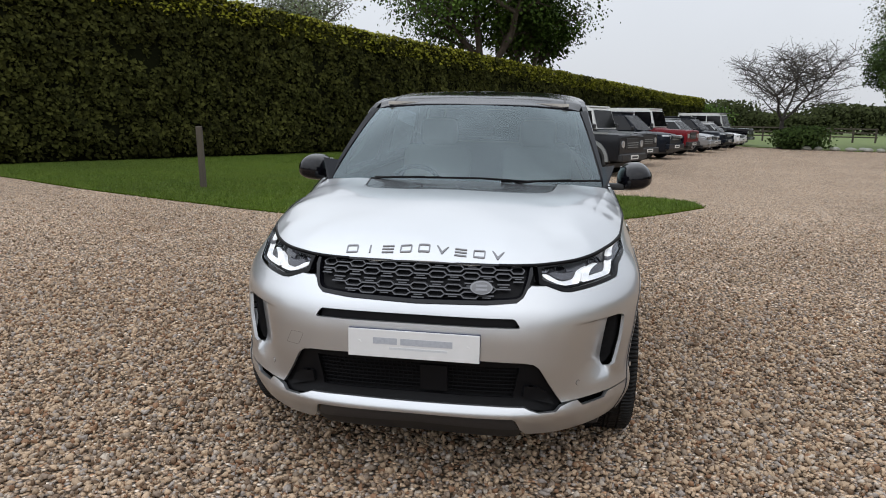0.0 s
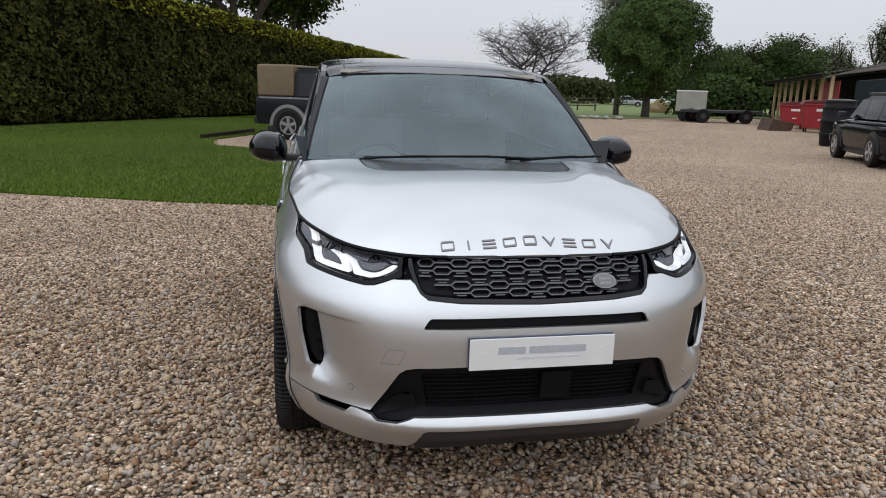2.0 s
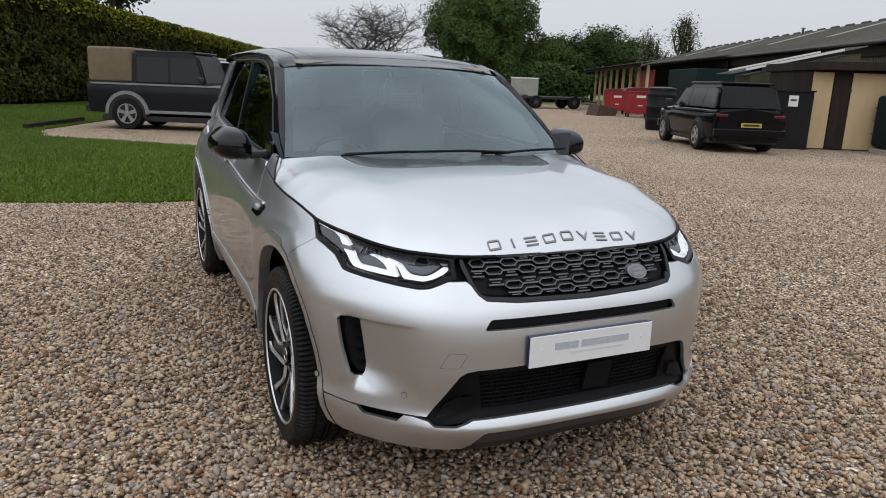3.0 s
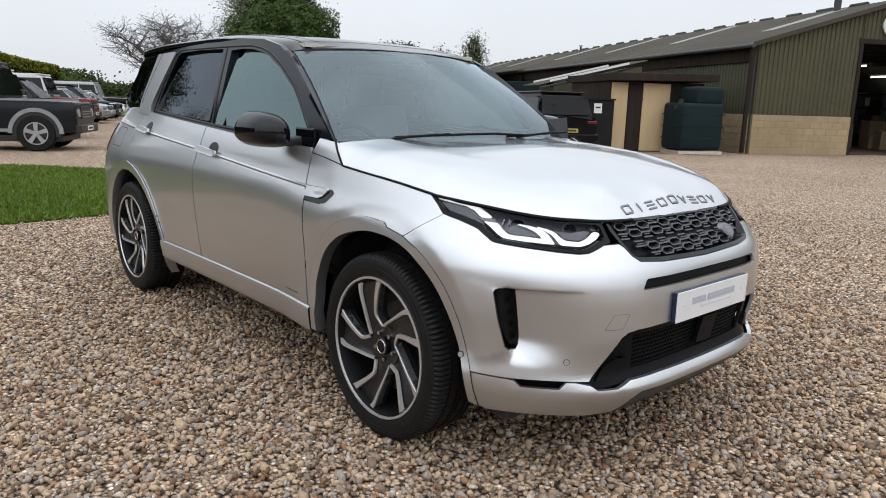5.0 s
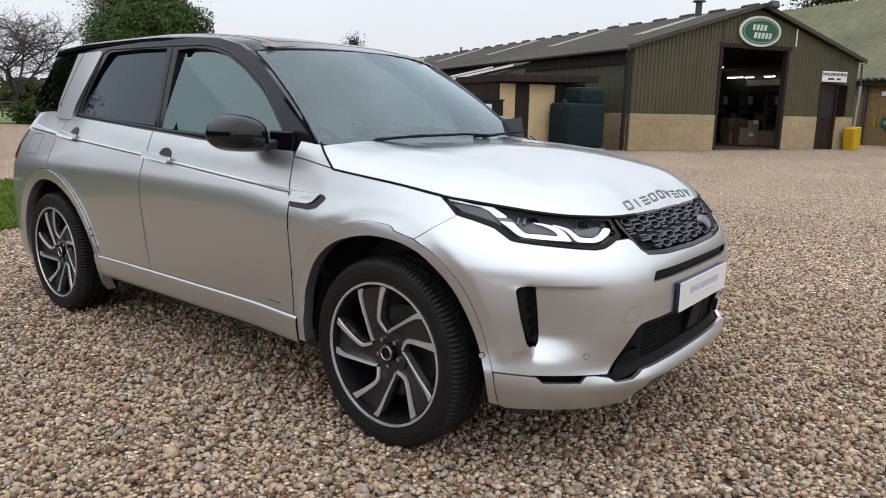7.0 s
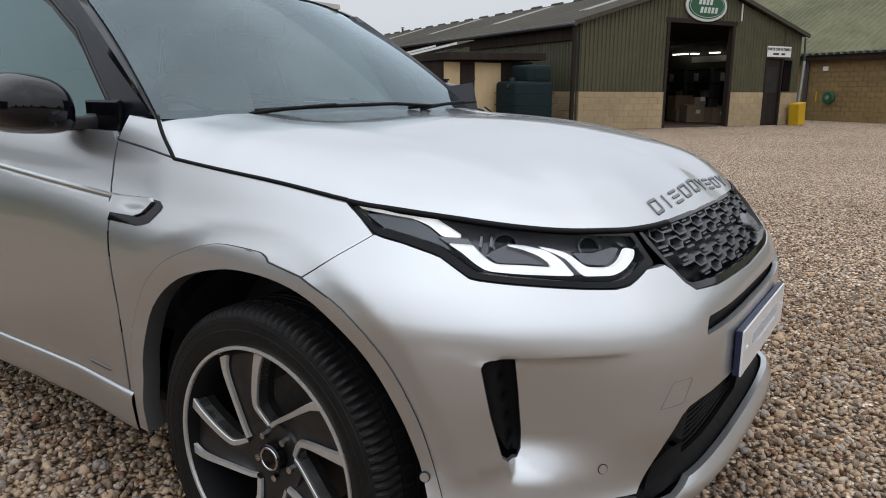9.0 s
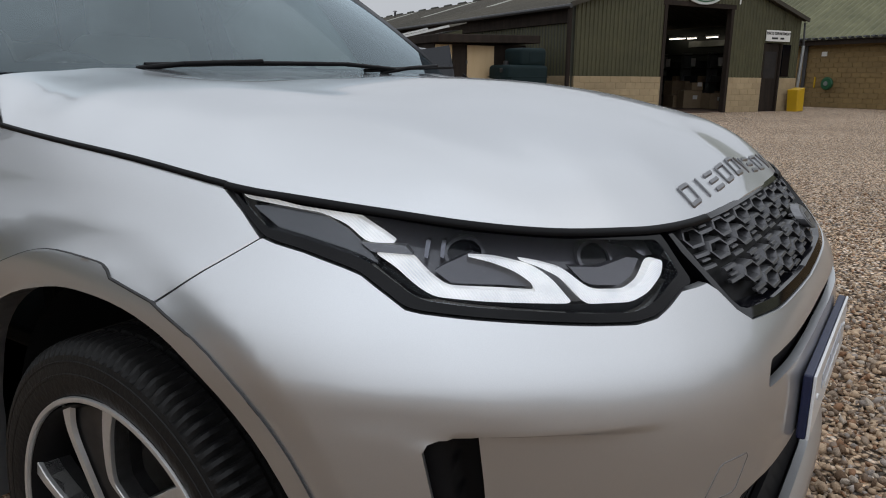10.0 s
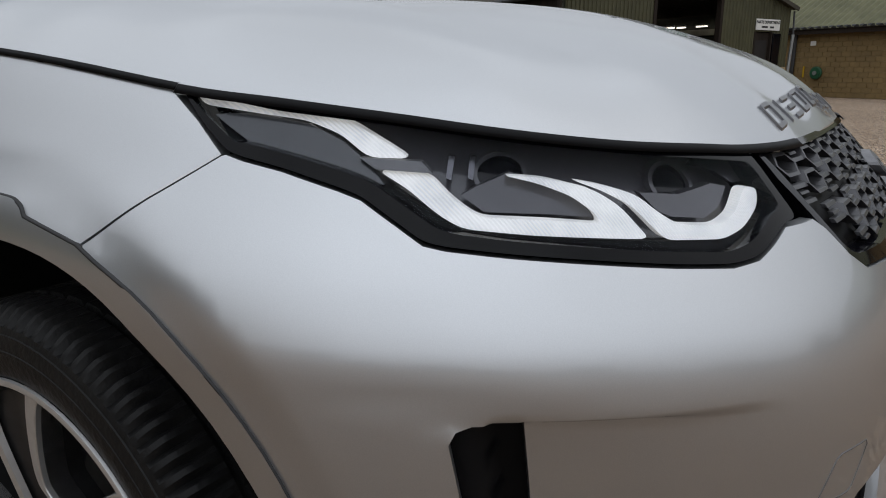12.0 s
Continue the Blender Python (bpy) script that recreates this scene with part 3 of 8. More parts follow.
def bush_row(name, label, pts, h, depth, count, size, material, seed):
    """A run of far scrub as one body of leaves."""
    g = np.random.default_rng(seed)
    t = g.random(count) * (len(pts) - 1)
    i = np.minimum(t.astype(int), len(pts) - 2)
    f = (t - i)[:, None]
    P = np.array(pts)
    base = P[i] * (1 - f) + P[i + 1] * f
    hh = h * np.array([0.7 + 0.5 * noise.noise(Vector((b[0] * 0.25, b[1] * 0.25, seed))) for b in base])
    z = hh * g.random(count) ** 0.6
    c = np.stack([base[:, 0] + g.normal(0, depth, count), base[:, 1] + g.normal(0, depth, count), np.abs(z) + 0.05], 1)
    nm = np.tile(np.array([[-0.3, -0.7, 0.6]]), (count, 1))
    return tagged(part(name, leaf_cloud(name, c, nm, size, seed, material), None), label, "bushes", kind="stuff")


bush_row("far_scrub", "hazy olive bushes along the paddock's far side", [(-34, 108), (0, 108), (25, 112), (58, 106), (90, 96)], 5.0, 1.8, 56000, 0.50, M_LEAF_OLIVE, 61)
bush_row("dark_scrub", "dark ivy-clad bush at the foot of the bare tree", [(14.2, 42.2), (15.4, 41.9)], 2.7, 0.45, 6500, 0.19, M_LEAF_DARK, 62)
bush_row("yard_scrub", "dark bushes behind the trailer", [(30.5, 51), (35, 53), (39, 55)], 4.4, 0.9, 11000, 0.34, M_LEAF_DARK, 63)
bush_row("hedge_end_scrub", "bushes beyond the hedge's end", [(9, 66), (13, 70), (16, 72)], 3.4, 0.9, 4200, 0.32, M_LEAF, 64)

# trees and hedgerow behind the camera, which the paintwork and glass mirror
bush_row("rear_scrub", "dark hedgerow on the yard's near side", [(-46, 6), (-44, -14), (-34, -32), (-14, -44), (12, -46), (34, -36)], 3.0, 1.0, 36000, 0.5, M_LEAF_DARK, 65)
for k, (x, y, h, r) in enumerate(((-58, -6, 8, 5), (-50, -30, 7, 5), (-28, -52, 8.5, 6), (2, -60, 7, 5), (30, -54, 8, 5))):
    tagged(tree(x, y, h, 90 + k, 12000, 0.42, M_LEAF_DARK, "dark broad tree on the yard's near side", radius=r, low=0.12, fill=0.7), group="trees on the near side")

# straw heap on the grass beyond the trees
b = bmesh.new()
bmesh.ops.create_icosphere(b, subdivisions=4, radius=1.0)
for v in b.verts:
    v.co = Vector((v.co.x * 1.15, v.co.y * 1.0, max(v.co.z, -0.05) * 1.15)) * (1 + 0.22 * noise.noise(v.co * 2.1) + 0.06 * noise.noise(v.co * 9))
tagged(part("straw_heap", b, M_STRAW, at=pose(32.0, 58.8, 0.0), smooth=True), "ochre heap of straw on the grass", "heap")

# far fence
fence = thing("fence", "weathered post and rail paddock fence", "fence", pose(12.1, 59.79, 0, 0, 0, 3))
for k in range(9):
    part("post", box(0.12, 0.12, 1.25, (k * 1.8, 0, 0), 0.01), M_WOODGREY, fence)
for z in (0.45, 0.8, 1.12):
    part("rail", box(14.6, 0.05, 0.11, (7.2, -0.08, z)), M_WOODGREY, fence)

# the old post in the verge, split and leaning a little
bm = prism([(-0.055, -0.05), (0.05, -0.055), (0.06, 0.03), (0.02, 0.06), (-0.05, 0.05)], 1.24, bevel=0.008)
for v in bm.verts:
    v.co += Vector((0.012, 0.01, 0)) * math.sin(v.co.z * 5) + Vector((noise.noise(v.co * 9) * 0.01, 0, 0))
tagged(part("fence_post", bm, M_WOODGREY, at=pose(-6.52, 9.86, 0, 2, -1.5, 20)), "single old weathered wooden post in the grass", "post")

# white sacks and rubble at the paddock's edge
for k in range(9):
    b = bmesh.new()
    bmesh.ops.create_icosphere(b, subdivisions=2, radius=0.5)
    for v in b.verts:
        v.co = Vector((v.co.x * 0.62, v.co.y * 0.45, v.co.z * 0.26)) * (1 + 0.25 * noise.noise(v.co * 2 + Vector((k, 0, 0))))
    tagged(part("white_sack", b, M_SKYLIGHT, at=pose(15.0 + k * 0.50 + 0.2 * (k % 3), 41.4 - 0.17 * k + 0.25 * (k % 2), 0.10, 0, 0, k * 37), smooth=True), "pale filled sack lying at the yard's edge", "sack", "sacks at the yard's edge")


# ---------------------------------------------------------------- workshop barn
A0 = Vector((20.4, 8.7, 0))
BARN = Matrix.Translation(A0) @ Matrix.Rotation(math.atan2(-0.46915, 0.88312), 4, "Z")
GW, GEAVE, GAPEX, BL = 11.0, 3.45, 5.06, 46.0


def gable_z(x):
    return GEAVE + (GAPEX - GEAVE) * (1 - abs(x - GW / 2) / (GW / 2))


def corrugated(x0, x1, lo, hi, pitch=0.17, amp=0.032):
    """A ribbed sheet in the plane y = 0 between the heights lo(x) and hi(x)."""
    bm = bmesh.new()
    prof = ((0, 0), (0.28, 0), (0.40, -1), (0.72, -1), (0.84, 0))
    xs = []
    x = math.floor(x0 / pitch) * pitch
    while x < x1:
        for f, a in prof:
            xx = x + f * pitch
            if x0 < xx < x1:
                xs.append((xx, a))
        x += pitch
    xs = [(x0, 0)] + xs + [(x1, 0)]
    rows = [[bm.verts.new((xx, a * amp, z)) for z in (lo(xx), (lo(xx) + hi(xx)) / 2, hi(xx))] for xx, a in xs]
    for a, b in zip(rows, rows[1:]):
        for i in range(2):
            bm.faces.new((a[i], b[i], b[i + 1], a[i + 1]))
    return bm


barn = thing("workshop_barn", "long green sheet-clad workshop barn on a buff block plinth", "barn", BARN)
PL = 1.28
DX0, DX1, DZ = 3.85, 7.12, 3.66
PX0, PX1, PZ = 9.02, 9.98, 2.56
wall = part("gable_wall", corrugated(0, DX0, lambda x: PL, gable_z), M_SHEET, barn, "olive-green ribbed metal sheet")
part("gable_wall", corrugated(DX0, DX1, lambda x: DZ, gable_z), M_SHEET, barn)
part("gable_wall", corrugated(DX1, PX0, lambda x: PL, gable_z), M_SHEET, barn)
part("gable_wall", corrugated(PX0, PX1, lambda x: PZ, gable_z), M_SHEET, barn)
part("gable_wall", corrugated(PX1, GW, lambda x: PL, gable_z), M_SHEET, barn)
# inner skin, its near-black painting the interior shade, and door frames
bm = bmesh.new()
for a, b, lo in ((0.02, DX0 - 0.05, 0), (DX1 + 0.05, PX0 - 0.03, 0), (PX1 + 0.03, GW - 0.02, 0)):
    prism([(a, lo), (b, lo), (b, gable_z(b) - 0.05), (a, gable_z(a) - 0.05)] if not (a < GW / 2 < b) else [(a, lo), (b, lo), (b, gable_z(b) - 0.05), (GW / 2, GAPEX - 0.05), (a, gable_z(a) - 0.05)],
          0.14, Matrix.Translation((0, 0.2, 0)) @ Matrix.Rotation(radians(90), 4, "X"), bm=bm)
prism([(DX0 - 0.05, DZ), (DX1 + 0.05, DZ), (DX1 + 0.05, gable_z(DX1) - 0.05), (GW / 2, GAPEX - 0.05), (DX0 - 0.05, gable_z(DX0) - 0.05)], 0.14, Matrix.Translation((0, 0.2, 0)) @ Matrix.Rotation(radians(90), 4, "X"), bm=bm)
part("inner_lining", bm, M_BLACKIN, barn, "inside lining of the gable, near-black for interior shade")
for x in (DX0, DX1):
    part("door_post", box(0.14, 0.22, DZ, (x, 0.07, 0), 0.01), M_DARKTIMBER, barn)
part("door_lintel", box(DX1 - DX0 + 0.3, 0.2, 0.16, ((DX0 + DX1) / 2, 0.06, DZ), 0.01), M_DARKTIMBER, barn)
for x in (PX0, PX1):
    part("door_post", box(0.08, 0.2, PZ, (x, 0.06, 0), 0.01), M_DARKTIMBER, barn)
pd = part("side_door", box(PX1 - PX0 - 0.08, 0.06, PZ - 0.04, ((PX0 + PX1) / 2, 0.09, 0.02), 0.006), M_DARKTIMBER, barn, "dark brown door with a glazed upper half")
# pane takes the interior's painted shade for the room behind it
part("door_pane", box(PX1 - PX0 - 0.3, 0.012, 1.0, ((PX0 + PX1) / 2, 0.05, 1.25)), M_BLACKIN, pd)
part("side_window", box(0.44, 0.05, 1.2, (10.26, -0.04, 1.32), 0.01), M_GLOSSBLACK, barn, "narrow dark window beside the door")
part("downpipe", rod((GW + 0.12, -0.12, 2.5), (GW + 0.14, -0.05, GEAVE - 0.08), 0.035, n=8), M_DARKSTEEL, barn, "thin black downpipe")
part("downpipe", rod((GW + 0.06, -0.10, 0.9), (GW + 0.12, -0.12, 2.5), 0.06, n=10), M_STEEL, barn, "galvanised downpipe")
# sides, back, roof
part("side_wall", box(0.16, BL, GEAVE, (0.0, BL / 2 + 0.05, 0)), M_SHEET_DARK, barn, "dark weathered side cladding")
part("side_wall", box(0.16, BL, GEAVE, (GW, BL / 2 + 0.05, 0)), M_SHEET_DARK, barn)
part("back_wall", box(GW, 0.16, GEAVE, (GW / 2, BL, 0)), M_SHEET_DARK, barn)
part("partition", prism([(0.1, 0), (GW - 0.1, 0), (GW - 0.1, GEAVE - 0.1), (GW / 2, GAPEX - 0.1), (0.1, GEAVE - 0.1)], 0.14, Matrix.Translation((0, 13.0, 0)) @ Matrix.Rotation(radians(90), 4, "X")), M_BLACKIN, barn, "inner wall of the workshop, near-black for interior shade")
# floor colour is darkened to paint the dim interior
part("workshop_floor", box(GW - 0.2, 13.0, 0.04, (GW / 2, 6.6, 0)), M_RUSTY, barn, "brown workshop floor, colour darkened for interior shade")


def roof_slope(x0, z0, x1, z1, y0, y1, material, pitch=0.22, amp=0.03, lights=(), light_mat=None):
    """Ribbed roofing from the eave (x0, z0) up to the ridge (x1, z1), one continuous sheet for each stretch; lights are stretches of clear sheet."""
    cuts = sorted({y0, y1, *[v for a, b in lights for v in (a, b) if y0 < v < y1]})
    out = []
    for a, b in zip(cuts, cuts[1:]):
        clear = any(p <= (a + b) / 2 < q for p, q in lights)
        n = max(1, round((b - a) / pitch))
        ys = []
        for k in range(n):
            ys += [(a + (k + f) * (b - a) / n, h) for f, h in ((0, 0), (0.3, 0), (0.45, 1), (0.8, 1))]
        ys.append((b, 0))
        F = [(r * 3 + c, r * 3 + c + 1, r * 3 + c + 4, r * 3 + c + 3) for r in range(len(ys) - 1) for c in range(2)]
        for ts, m_ in (((-0.02, 0.2, 0.42), material), ((0.42, 0.7, 0.94), light_mat), ((0.94, 0.97, 1.0), material)) if clear else (((-0.02, 0.5, 1.0), material),):
            V = [(x0 + (x1 - x0) * t, y, z0 + (z1 - z0) * t + h * amp) for y, h in ys for t in ts]
            out.append((np.array(V), np.array(F), m_))
    return out


LIGHTS = [(2.2, 2.9), (8.4, 9.1), (14.8, 15.5), (22, 22.8), (31, 31.8), (39, 39.8)]
for ex in (-0.35, GW + 0.14):
    for v, f, m_ in roof_slope(ex, GEAVE + 0.0, GW / 2, GAPEX + 0.13, -0.20, BL, M_ROOF, lights=LIGHTS, light_mat=M_SKYLIGHT):
        part("roof_sheet" if m_ == M_ROOF else "rooflight", mesh_np("roof", v, f, m_, 4), None, barn, "mossy grey ribbed roofing" if m_ == M_ROOF else "pale translucent rooflights")
for sgn in (1, -1):
    a = (GW / 2, -0.23, GAPEX + 0.16)
    b = (-0.38 if sgn > 0 else GW + 0.16, -0.23, GEAVE + 0.02)
    d = Vector(b) - Vector(a)
    part("barge_board", box(d.length, 0.05, 0.14, (0, 0, -0.10)), M_ROOF, barn, "grey verge trim", at=Matrix.Translation((Vector(a) + Vector(b)) / 2) @ d.to_track_quat("X", "Z").to_matrix().to_4x4())
for k in range(28):
    part("ridge_cap", rod((GW / 2, 0.1 + k * 1.66, GAPEX + 0.15), (GW / 2, 0.85 + k * 1.66, GAPEX + 0.15), 0.09, n=10), M_SHEET_DARK, barn)
part("gutter", rod((-0.42, -0.3, GEAVE - 0.06), (-0.42, BL, GEAVE - 0.06), 0.07, n=8), M_DARKSTEEL, barn, "black gutter")
part("downpipe", rod((-0.32, -0.12, 0.05), (-0.32, -0.12, GEAVE - 0.1), 0.075, n=14), M_DARKTIMBER, barn, "brown-black downpipe at the corner", smooth=True, angle=40)
for y, s in ((2.6, 0.9), (25.0, 0.5)):
    vb = part("roof_vent", rod((GW / 2 - 0.5, y, GAPEX - 0.1), (GW / 2 - 0.5, y, GAPEX + 0.55 * s), 0.14 * s, n=12), M_DARKSTEEL, barn)
    part("cowl", rod((GW / 2 - 0.5, y, GAPEX + 0.6 * s), (GW / 2 - 0.5, y, GAPEX + 0.7 * s), 0.3 * s, 0.2 * s, n=14), M_DARKSTEEL, vb)
part("floodlight", box(0.36, 0.2, 0.24, (GW / 2 + 0.15, -0.5, GAPEX + 0.0), 0.02, turn=Matrix.Rotation(radians(-20), 4, "X")), M_DARKSTEEL, barn, "small dark floodlight at the apex")
part("conduit", box(0.05, 0.04, 0.62, (7.42, -0.05, 3.85), 0.01), M_WHITE, barn, "short white bracket")

# plinth of blocks
for a, b in ((0.0, DX0 - 0.06), (DX1 + 0.06, PX0 - 0.04), (PX1 + 0.04, GW)):
    pl = part("plinth", box(b - a, 0.16, PL - 0.01, ((a + b) / 2, 0.032, 0)), M_MORTAR, barn, "buff block plinth")
    rows = 6
    for r in range(rows):
        x = a - (0.22 if r % 2 else 0.0)
        while x < b - 0.02:
            x0, x1 = max(a, x) + 0.006, min(b, x + 0.44) - 0.006
            if x1 - x0 > 0.04:
                part("block", box(x1 - x0, 0.10, PL / rows - 0.012, ((x0 + x1) / 2, -0.008 + 0.004 * random.random(), r * PL / rows + 0.004), 0.008, seg=1), M_STONEWALL, pl)
            x += 0.44

# oval sign over the door
sign = thing("oval_sign", "large oval green sign with a silver rim over the workshop door", "sign", BARN @ pose(5.52, -0.06, 4.28, 90, 0, 0))


def ellipse(rx, ry, n=64):
    return [(rx * math.cos(6.28318 * k / n), ry * math.sin(6.28318 * k / n)) for k in range(n)]


part("rim", prism(ellipse(1.02, 0.54), 0.05, bevel=0.01), M_SIGNSILVER, sign)
part("field", prism(ellipse(0.90, 0.45), 0.012, Matrix.Translation((0, 0, 0.052))), M_SIGNGREEN, sign)
part("ring", prism(ellipse(0.845, 0.405), 0.004, Matrix.Translation((0, 0, 0.066))), M_SIGNSILVER, sign)
part("field", prism(ellipse(0.825, 0.388), 0.004, Matrix.Translation((0, 0, 0.072))), M_SIGNGREEN, sign)
# the maker's mark, as plain slanted bars
for z, xs in ((0.13, (-0.36, -0.18, 0.0, 0.18)), (-0.15, (-0.27, -0.09, 0.09, 0.27, 0.45))):
    for x in xs:
        part("mark_bar", prism([(x - 0.08, z - 0.1), (x + 0.04, z - 0.1), (x + 0.08, z + 0.1), (x - 0.04, z + 0.1)], 0.008, Matrix.Translation((0, 0, 0.078))), M_SIGNSILVER, sign)

# parts sign over the side door
ps = thing("door_sign", "small white notice board with two lines of dark writing", "sign", BARN @ pose(9.66, -0.05, 2.82, 90, 0, 0))
part("board", box(1.36, 0.4, 0.03, (0, 0, 0), 0.004), M_WHITE, ps)


def words(txt, size, material, parent, at, name="lettering", depth=0.004, bold=0.0, squeeze=1.0, spacing=1.0):
    """Raised lettering in the built-in font."""
    cu = bpy.data.curves.new(name, "FONT")
    cu.body, cu.size, cu.align_x, cu.align_y, cu.extrude, cu.offset, cu.space_character = txt, size, "CENTER", "CENTER", depth, bold, spacing
    tmp = bpy.data.objects.new(name, cu)
    me = bpy.data.meshes.new_from_object(tmp)
    bpy.data.objects.remove(tmp)
    bpy.data.curves.remove(cu)
    me.materials.clear()
    me.transform(Matrix.Diagonal((squeeze, 1, 1, 1)))
    return part(name, me, material, parent, at=at)


words("PARTS DEPARTMENT", 0.145, M_BLACK, ps, pose(0, 0.08, 0.034), bold=0.003)
for x, w_ in ((-0.2, 0.34), (0.22, 0.22)):
    part("writing_bar", box(w_, 0.07, 0.004, (x, -0.09, 0.032)), M_BLACK, ps)

# inside the workshop: lit tubes, boxes, shelves
for k, (x, y, z, l) in enumerate(((10.5, 6.88, 3.5, 0.41), (10.5, 5.86, 3.0, 0.94), (10.5, 5.0, 2.98, 0.5), (10.5, 3.86, 2.98, 0.6))):
    lamp = thing("tube_light", "lit fluorescent tube hanging in the workshop", "light", BARN @ pose(x, y, z, 0, 0, 90), "workshop tubes")
    part("tube", rod((-l / 2, 0, 0), (l / 2, 0, 0), 0.024, n=8), M_TUBE, lamp)
    part("housing", box(l + 0.06, 0.12, 0.06, (0, 0, 0.05)), M_WHITE, lamp)
    part("chain", rod((0, 0, 0.1), (0, 0, 0.9), 0.006, n=5), M_DARKSTEEL, lamp)
for x, y, w, h, z in ((8.4, 2.9, 0.8, 0.72, 0.04), (8.9, 2.1, 0.7, 0.62, 0.04), (8.5, 3.7, 0.6, 0.5, 0.04), (8.5, 2.8, 0.5, 0.3, 0.77), (7.2, 4.0, 0.7, 0.9, 0.04), (9.4, 4.6, 0.9, 1.1, 0.04)):
    cb = thing("cardboard_box", "brown cardboard box stacked in the workshop", "box", BARN @ pose(x, y, z, 0, 0, -50 + 9 * (x - 5)), "boxes in the workshop")
    part("carton", box(w, 0.6, h, (0, 0, 0), 0.01), M_CARDBOARD, cb)
    part("label", box(0.2, 0.006, 0.16, (0.1, -0.303, h * 0.5)), M_WHITE, cb)
for y in (3.0, 4.5, 6.0):
    rk = thing("storage_rack", "steel storage rack with parts along the workshop wall", "rack", BARN @ pose(10.55, y, 0.04, 0, 0, 90), "workshop racks")
    for px in (-0.7, 0.7):
        part("upright", box(0.06, 0.5, 2.3, (px, 0, 0)), M_STEEL, rk)
    for z in (0.4, 1.0, 1.6, 2.2):
        part("shelf", box(1.46, 0.5, 0.04, (0, 0, z)), M_DARKTIMBER, rk)
    for q in range(5):
        part("parts_carton", box(0.2 + 0.03 * q, 0.36, 0.24 + 0.04 * (q % 3), (-0.5 + 0.24 * q, 0, 0.44 + 0.6 * (q % 3))), M_CARDBOARD if q % 2 else M_DARKSTEEL, rk)
    part("notice", box(0.26, 0.01, 0.36, (0.1, 0.27, 1.72)), M_WHITE, rk)
tagged(part("inside_window", box(0.04, 2.4, 0.26, (10.88, 4.3, 2.62)), M_SKYLIGHT, at=BARN), "pale glazed strip in the inner wall", "window", kind="structure")

# lean-to shed against the side, with ply panels
shed = thing("lean_to_shed", "low dark timber shed with two pale plywood panels", "shed", BARN)
part("wall", box(3.32, 3.0, 2.2, (-3.10, 2.1, 0), 0.02), M_DARKTIMBER, shed)
part("shed_roof", box(3.62, 3.7, 0.24, (-3.02, 2.0, 2.22), 0.02, turn=Matrix.Rotation(radians(-1.0), 4, "Y")), M_DARKTIMBER, shed, "flat dark felted roof with a deep fascia")
part("plywood_panel", box(0.56, 0.03, 2.12, (-4.44, 0.57, 0.03), 0.004), M_PLY, shed)
part("plywood_panel", box(0.96, 0.03, 2.12, (-3.15, 0.57, 0.03), 0.004), M_PLY, shed)
part("hinge", box(0.06, 0.03, 0.1, (-3.66, 0.55, 1.6)), M_DARKSTEEL, shed)
part("shed_door", box(0.46, 0.04, 2.05, (-3.90, 0.58, 0.03), 0.004), M_DARKTIMBER, shed, "black door between the panels")
# the barn's near side wall: ribbed sheet over blocks, under a dark fascia
SIDE = Matrix.Translation((-0.1, 0, 0)) @ Matrix.Rotation(radians(90), 4, "Z")
part("side_cladding", corrugated(0.05, 13.0, lambda x: PL, lambda x: 2.92), M_SHEET, barn, "olive-green ribbed metal sheet", at=SIDE)
part("side_fascia", box(0.10, BL - 0.2, 0.46, (-0.13, BL / 2, 2.93)), M_DARKTIMBER, barn, "dark timber fascia under the gutter")
side_plinth = part("plinth", box(0.08, 13.0, PL - 0.02, (-0.10, 6.55, 0)), M_MORTAR, barn, "buff block plinth")
for r in range(6):
    for k in range(8):
        part("block", box(0.08, 0.428, PL / 6 - 0.012, (-0.125, 0.24 + k * 0.44 + (0.22 if r % 2 else 0), r * PL / 6 + 0.004), 0.008, seg=1), M_STONEWALL, side_plinth)
# a small mono-pitch lean-to beyond the shed with pale verge boards at both ends
roof2 = thing("lean_to_roof", "mono-pitch lean-to with pale verge boards", "shed", BARN)
part("wall", prism([(-5.0, 0), (-1.5, 0), (-1.5, 2.9), (-5.0, 2.08)], 1.5, Matrix.Translation((0, 6.15, 0)) @ Matrix.Rotation(radians(90), 4, "X")), M_SHEET, roof2, "olive sheet wall")
for v, f, m_ in roof_slope(-5.6, 2.12, -1.3, 3.14, 4.6, 6.2, M_ROOF):
    part("roof_sheet", mesh_np("roof", v, f, m_, 4), None, roof2)
d = Vector((3.1, 0, 0.735))
for y in (4.55, 6.25):
    part("verge_board", box(d.length, 0.05, 0.07), M_WHITE, roof2, "pale verge board", at=Matrix.Translation((-3.65, y, 2.60)) @ Matrix.Rotation(-math.atan2(d.z, d.x), 4, "Y"))
for y in (14, 17.5, 21, 25):
    wd = tagged(part("side_window", box(0.06, 1.6, 0.8, (-0.22, y, 1.95)), M_GLOSSBLACK, at=BARN), "dark window band in the barn's side", "window", kind="structure")

# black container with a notice beside the shed
con = thing("dark_cabinet", "dark grey steel store cabinet with a pale notice", "cabinet", BARN @ pose(-5.55, 0.9, 0))
part("cabinet_body", box(1.5, 1.5, 1.58, (0, 0, 0), 0.02), M_CABINET, con)
part("notice", box(0.26, 0.012, 0.3, (0.2, -0.757, 1.18)), M_WHITE, con)
part("notice_bar", box(0.16, 0.006, 0.05, (0.2, -0.766, 1.33)), M_BLACK, con)
part("top_rail", box(1.56, 1.56, 0.05, (0, 0, 1.58)), M_CABINET, con)


